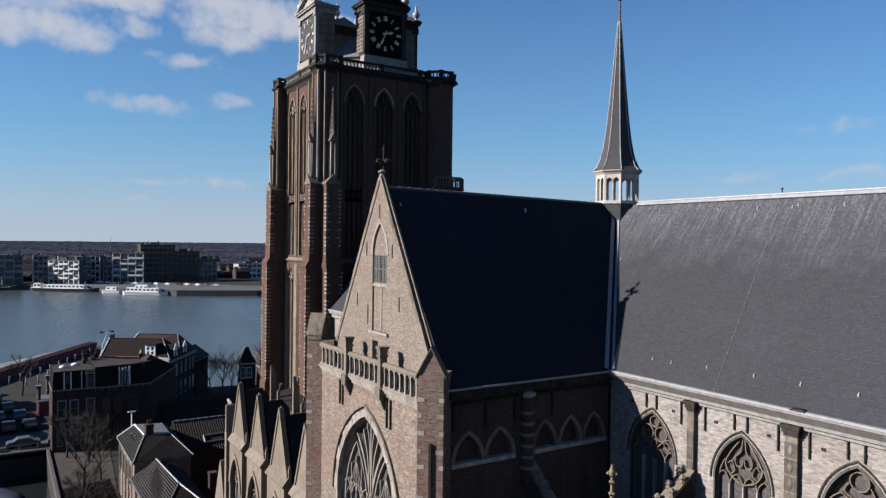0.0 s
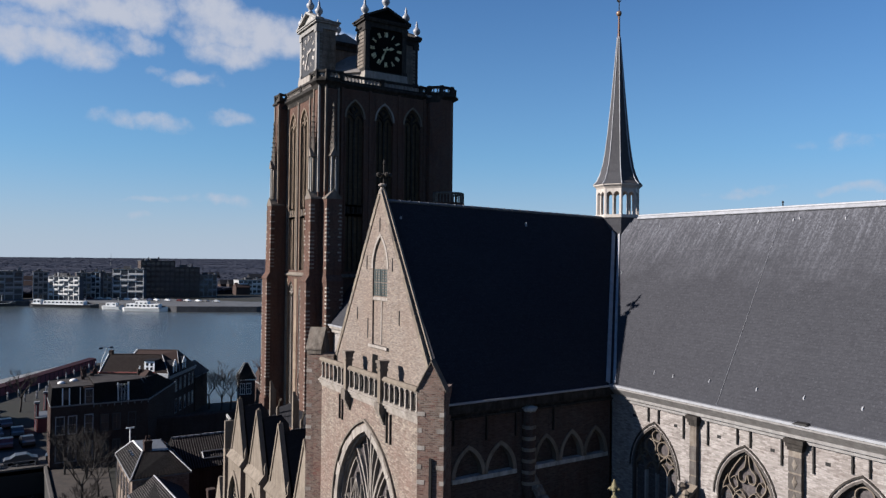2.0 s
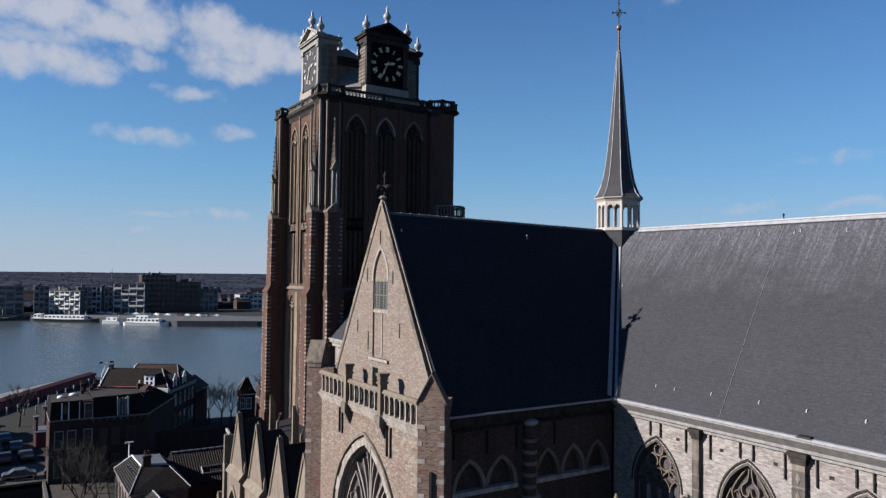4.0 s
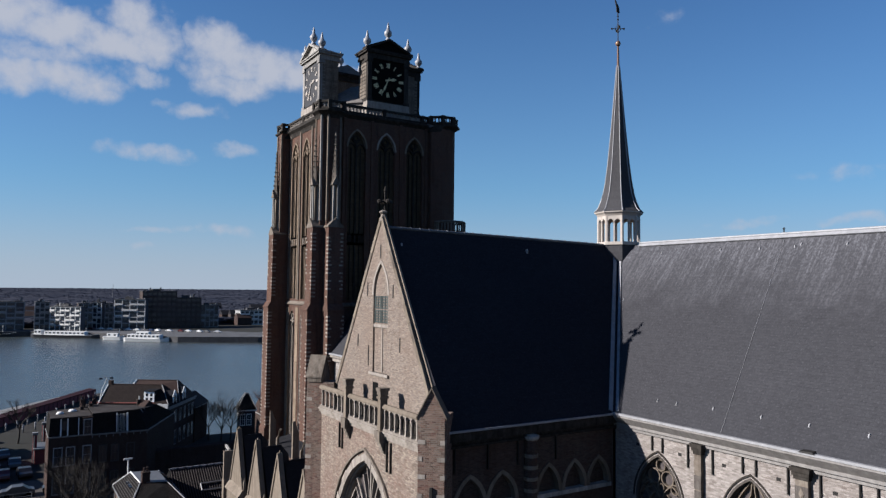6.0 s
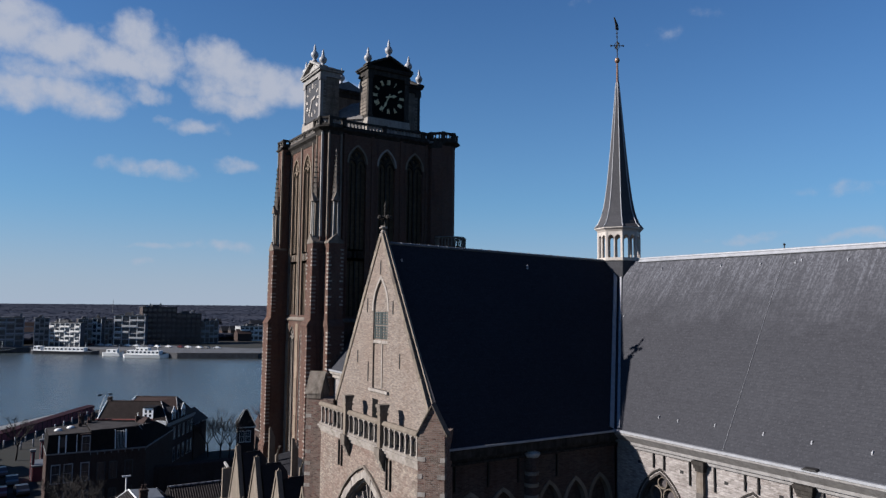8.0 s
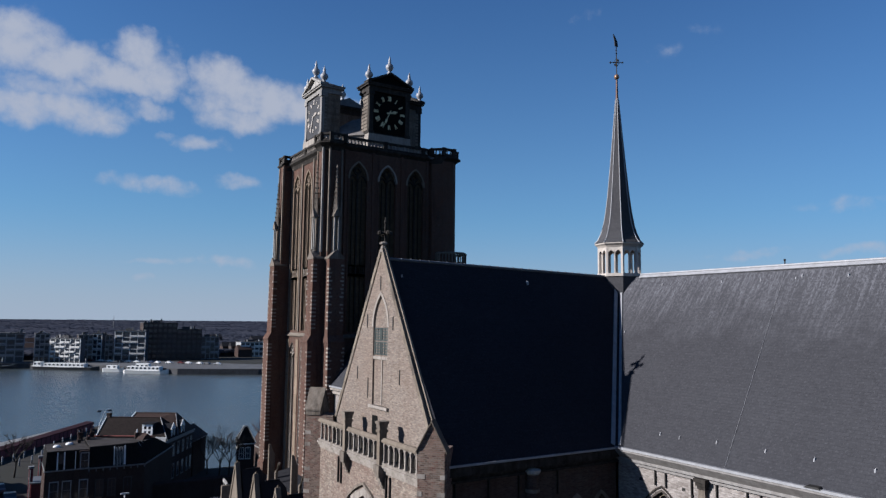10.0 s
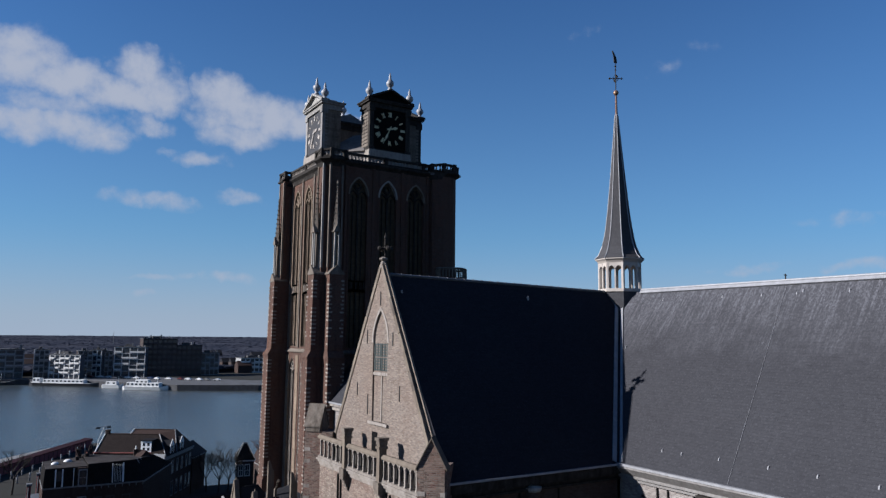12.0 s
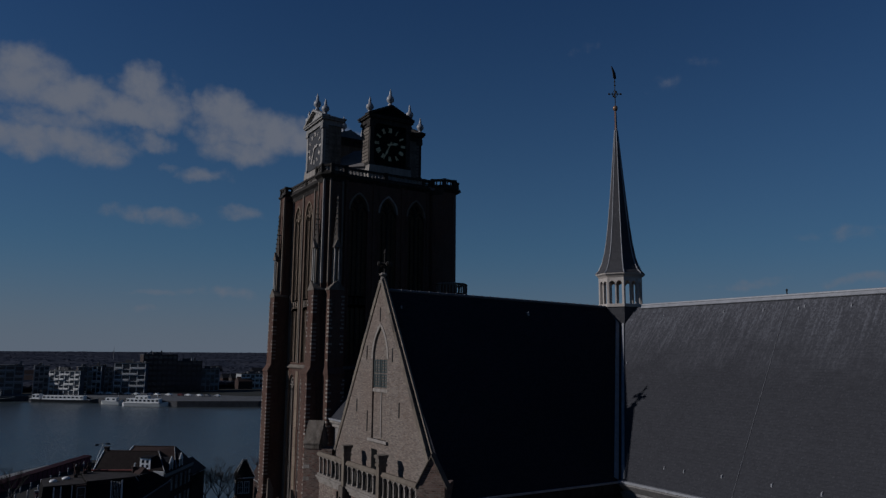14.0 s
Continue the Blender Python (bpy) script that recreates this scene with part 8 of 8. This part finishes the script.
flats("tall dark brick block with stepped roof", 46.0, 68.0, -484, 26.0, 7, 7, FACADE_DARK, FACADE_BROWN)
flats("dark brick block beside the tall block", 68.3, 85.0, -485, 21.6, 6, 5, FACADE_DARK, FACADE_BROWN)
flats("low dark warehouse flats with gables", 85.3, 97.5, -486, 16.2, 4, 4, FACADE_DARK, GREYBAR)
flats("low white block beyond the quay", 119, 140, -505, 11.8, 3, 6, FACADE_PALE, WHITE)
rnd = random.Random(8)
for k in range(46):
    x, y = -520 - rnd.random() * 260, -120 + rnd.random() * 330
    if k < 10:
        x, y = -500 - rnd.random() * 60, 100 + rnd.random() * 60
    w, d, ev = rnd.uniform(7, 16), rnd.uniform(7, 10), rnd.uniform(5, 9)
    h = thing("house", "small far house with a reddish or grey roof", "house", (x, y, 0.8), "houses on the far bank")
    bm = fresh()
    box(bm, x - d, x, y, y + w, 0.8, ev)
    part("wall", bm, (FACADE_DARK, FACADE_PALE, BRICK_HOUSE)[k % 3], h)
    bm = fresh()
    loft(bm, [(x + 0.3, y, ev), (x - d / 2, y, ev + 3.4), (x - d - 0.3, y, ev)], [(x + 0.3, y + w, ev), (x - d / 2, y + w, ev + 3.4), (x - d - 0.3, y + w, ev)])
    part("roof", bm, (TILE_RED, SLATE_SMALL)[k % 2], h)
# far woods: thousands of ragged winter crowns joined as one, over a low understorey
# the blue-grey of distance haze is mixed into the bark colour
WOOD = Mat("hazy_winter_woods", 0.95, spec=0.0)
WOOD.color(WOOD.mix(WOOD.fit(WOOD.noise(0.02, 5, 0.65, stretch=(0.25, 1, 1)), 0.38, 0.64), (0.027, 0.031, 0.044), (0.042, 0.044, 0.056)))
WOOD = WOOD.m
vs, fs = [], []
XS = [-515 - 3900 * (i / 60) ** 1.6 for i in range(61)]
canopy = lambda x, y: 5.6 * (1 + 1.5 * (-515 - x) / 3900)
for i, x in enumerate(XS):
    for j in range(61):
        vs.append((x, (j / 60 - 0.3) * (400 + 2600 * (-515 - x) / 3900), canopy(x, 0) if i else 0.8))
for i in range(60):
    for j in range(60):
        b = i * 61 + j
        fs.append((b, b + 1, b + 62, b + 61))
for k in range(17000):
    t = rnd.random() ** 1.5
    x = -512 - 3800 * t
    y = (rnd.random() - 0.3) * (400 + 2600 * t)
    clump = 1 + 0.35 * math.sin(y * 0.02 + x * 0.004) * math.sin(x * 0.011 - y * 0.007)
    r, hgt = rnd.uniform(1.5, 3.2) * (1 + 1.6 * t), canopy(x, y) * (0.93 + 0.07 * clump) + rnd.uniform(0.1, 1.1) * (1 + 0.9 * t) * clump
    b, m = len(vs), 6
    for zz, rr in ((0.6, 1.0), (0.85, 1.0), (0.95, 0.7)):
        for i in range(m):
            q = rr * r * rnd.uniform(0.7, 1.3)
            vs.append((x + q * math.cos(i * 2 * math.pi / m), y + 1.7 * q * math.sin(i * 2 * math.pi / m), hgt * zz * rnd.uniform(0.98, 1.02)))
    vs.append((x, y, hgt))
    for i in range(m):
        j = (i + 1) % m
        for o in (0, m):
            fs.append((b + o + i, b + o + j, b + o + m + j, b + o + m + i))
        fs.append((b + 2 * m + i, b + 2 * m + j, b + 3 * m))
me = bpy.data.meshes.new("woods")
me.from_pydata(vs, [], fs)
me.materials.append(WOOD)
tagged(new("woods", me), "bare winter woods on the far bank up to the horizon", "woods", kind="stuff")
# radio mast
mast = thing("radio_mast", "thin far radio mast above the woods", "mast", (-1500, 150, 0.8))
bm = fresh()
tube(bm, [(-1500, 150, 0.8), (-1500, 150, 34)], 0.7, 5, 0.3)
part("mast_tube", bm, LEAD, mast)


# ---- bare trees ----
BARK = plain_mat("winter_bark", (0.02, 0.016, 0.0135), 0.95, vary=0.35, scale=3)


def bare_tree(at, height, seed, spread=0.55, mat=None):
    r = random.Random(seed)
    t = thing("tree", "leafless winter tree with fine upright twigs", "tree", at, "bare trees by the water")
    trunk_top = height * 0.28
    bm = fresh()
    p0 = Vector(at)
    p1 = p0 + Vector((r.uniform(-0.2, 0.2), r.uniform(-0.2, 0.2), trunk_top))
    rad = height * 0.02
    tube(bm, [p0, (p0 + p1) / 2 + Vector((0.08, 0.05, 0)), p1], rad * 0.95, 8, rad * 0.7)
    part("trunk", bm, mat or BARK, t)
    bm = fresh()

    def grow(p, d, ln, rr, lev):
        q = p + d * ln
        mid = (p + q) / 2 + Vector((r.uniform(-1, 1), r.uniform(-1, 1), r.uniform(-0.3, 0.6))) * ln * 0.07
        tube(bm, [p, mid, q], rr, 4 if lev > 1 else 5, rr * 0.6)
        if lev >= 4:
            return
        for _ in range(4 if lev < 3 else 5):
            nd = (d + Vector((r.uniform(-1, 1), r.uniform(-1, 1), r.uniform(-0.15, 0.75))) * spread).normalized()
            s = p + (q - p) * r.uniform(0.55, 1.0)
            grow(s, nd, ln * r.uniform(0.55, 0.8), max(rr * 0.56, 0.012), lev + 1)

    for k in range(5):
        a = k * 2 * math.pi / 5 + r.uniform(-0.4, 0.4)
        d = Vector((math.cos(a) * 0.6, math.sin(a) * 0.6, 0.9)).normalized()
        grow(p1 - Vector((0, 0, trunk_top * 0.15 * r.random())), d, height * r.uniform(0.24, 0.3), rad * 0.4, 1)
    part("crown", bm, mat or BARK, t, "crown of bare twigs")


for at, hgt, seed in (((-58.5, -27.2, 0), 10.5, 1), ((-70.5, -25.5, 0), 8.5, 2), ((-74.0, -27.8, 0), 8.0, 3), ((-62.0, -24.9, 0), 7.0, 4), ((-102.5, 0.6, 0), 10.5, 5), ((-103.5, 2.6, 0), 9.5, 6), ((-107, -0.5, 0), 9.0, 7), ((-121, -32.0, 0), 10, 8),
                      ((-99, 10.5, 0), 14, 9), ((-52, -27.6, 0), 6.0, 10)):
    bare_tree(at, hgt, seed, mat=plain_mat("reddish_twigs", (0.0554, 0.0277, 0.0246), 0.95) if seed == 9 else None)
kiosk = thing("kiosk", "small red quay kiosk with a flat roof", "kiosk", (-104, -28.9, 0))
bm = fresh()
box(bm, -106.5, -101.5, -30.0, -28.0, 0, 2.4)
part("body", bm, plain_mat("kiosk_red", (0.123, 0.0185, 0.0185), 0.7), kiosk)
bm = fresh()
box(bm, -106.7, -101.2, -30.2, -27.8, 2.4, 2.6)
part("roof", bm, LEAD, kiosk)
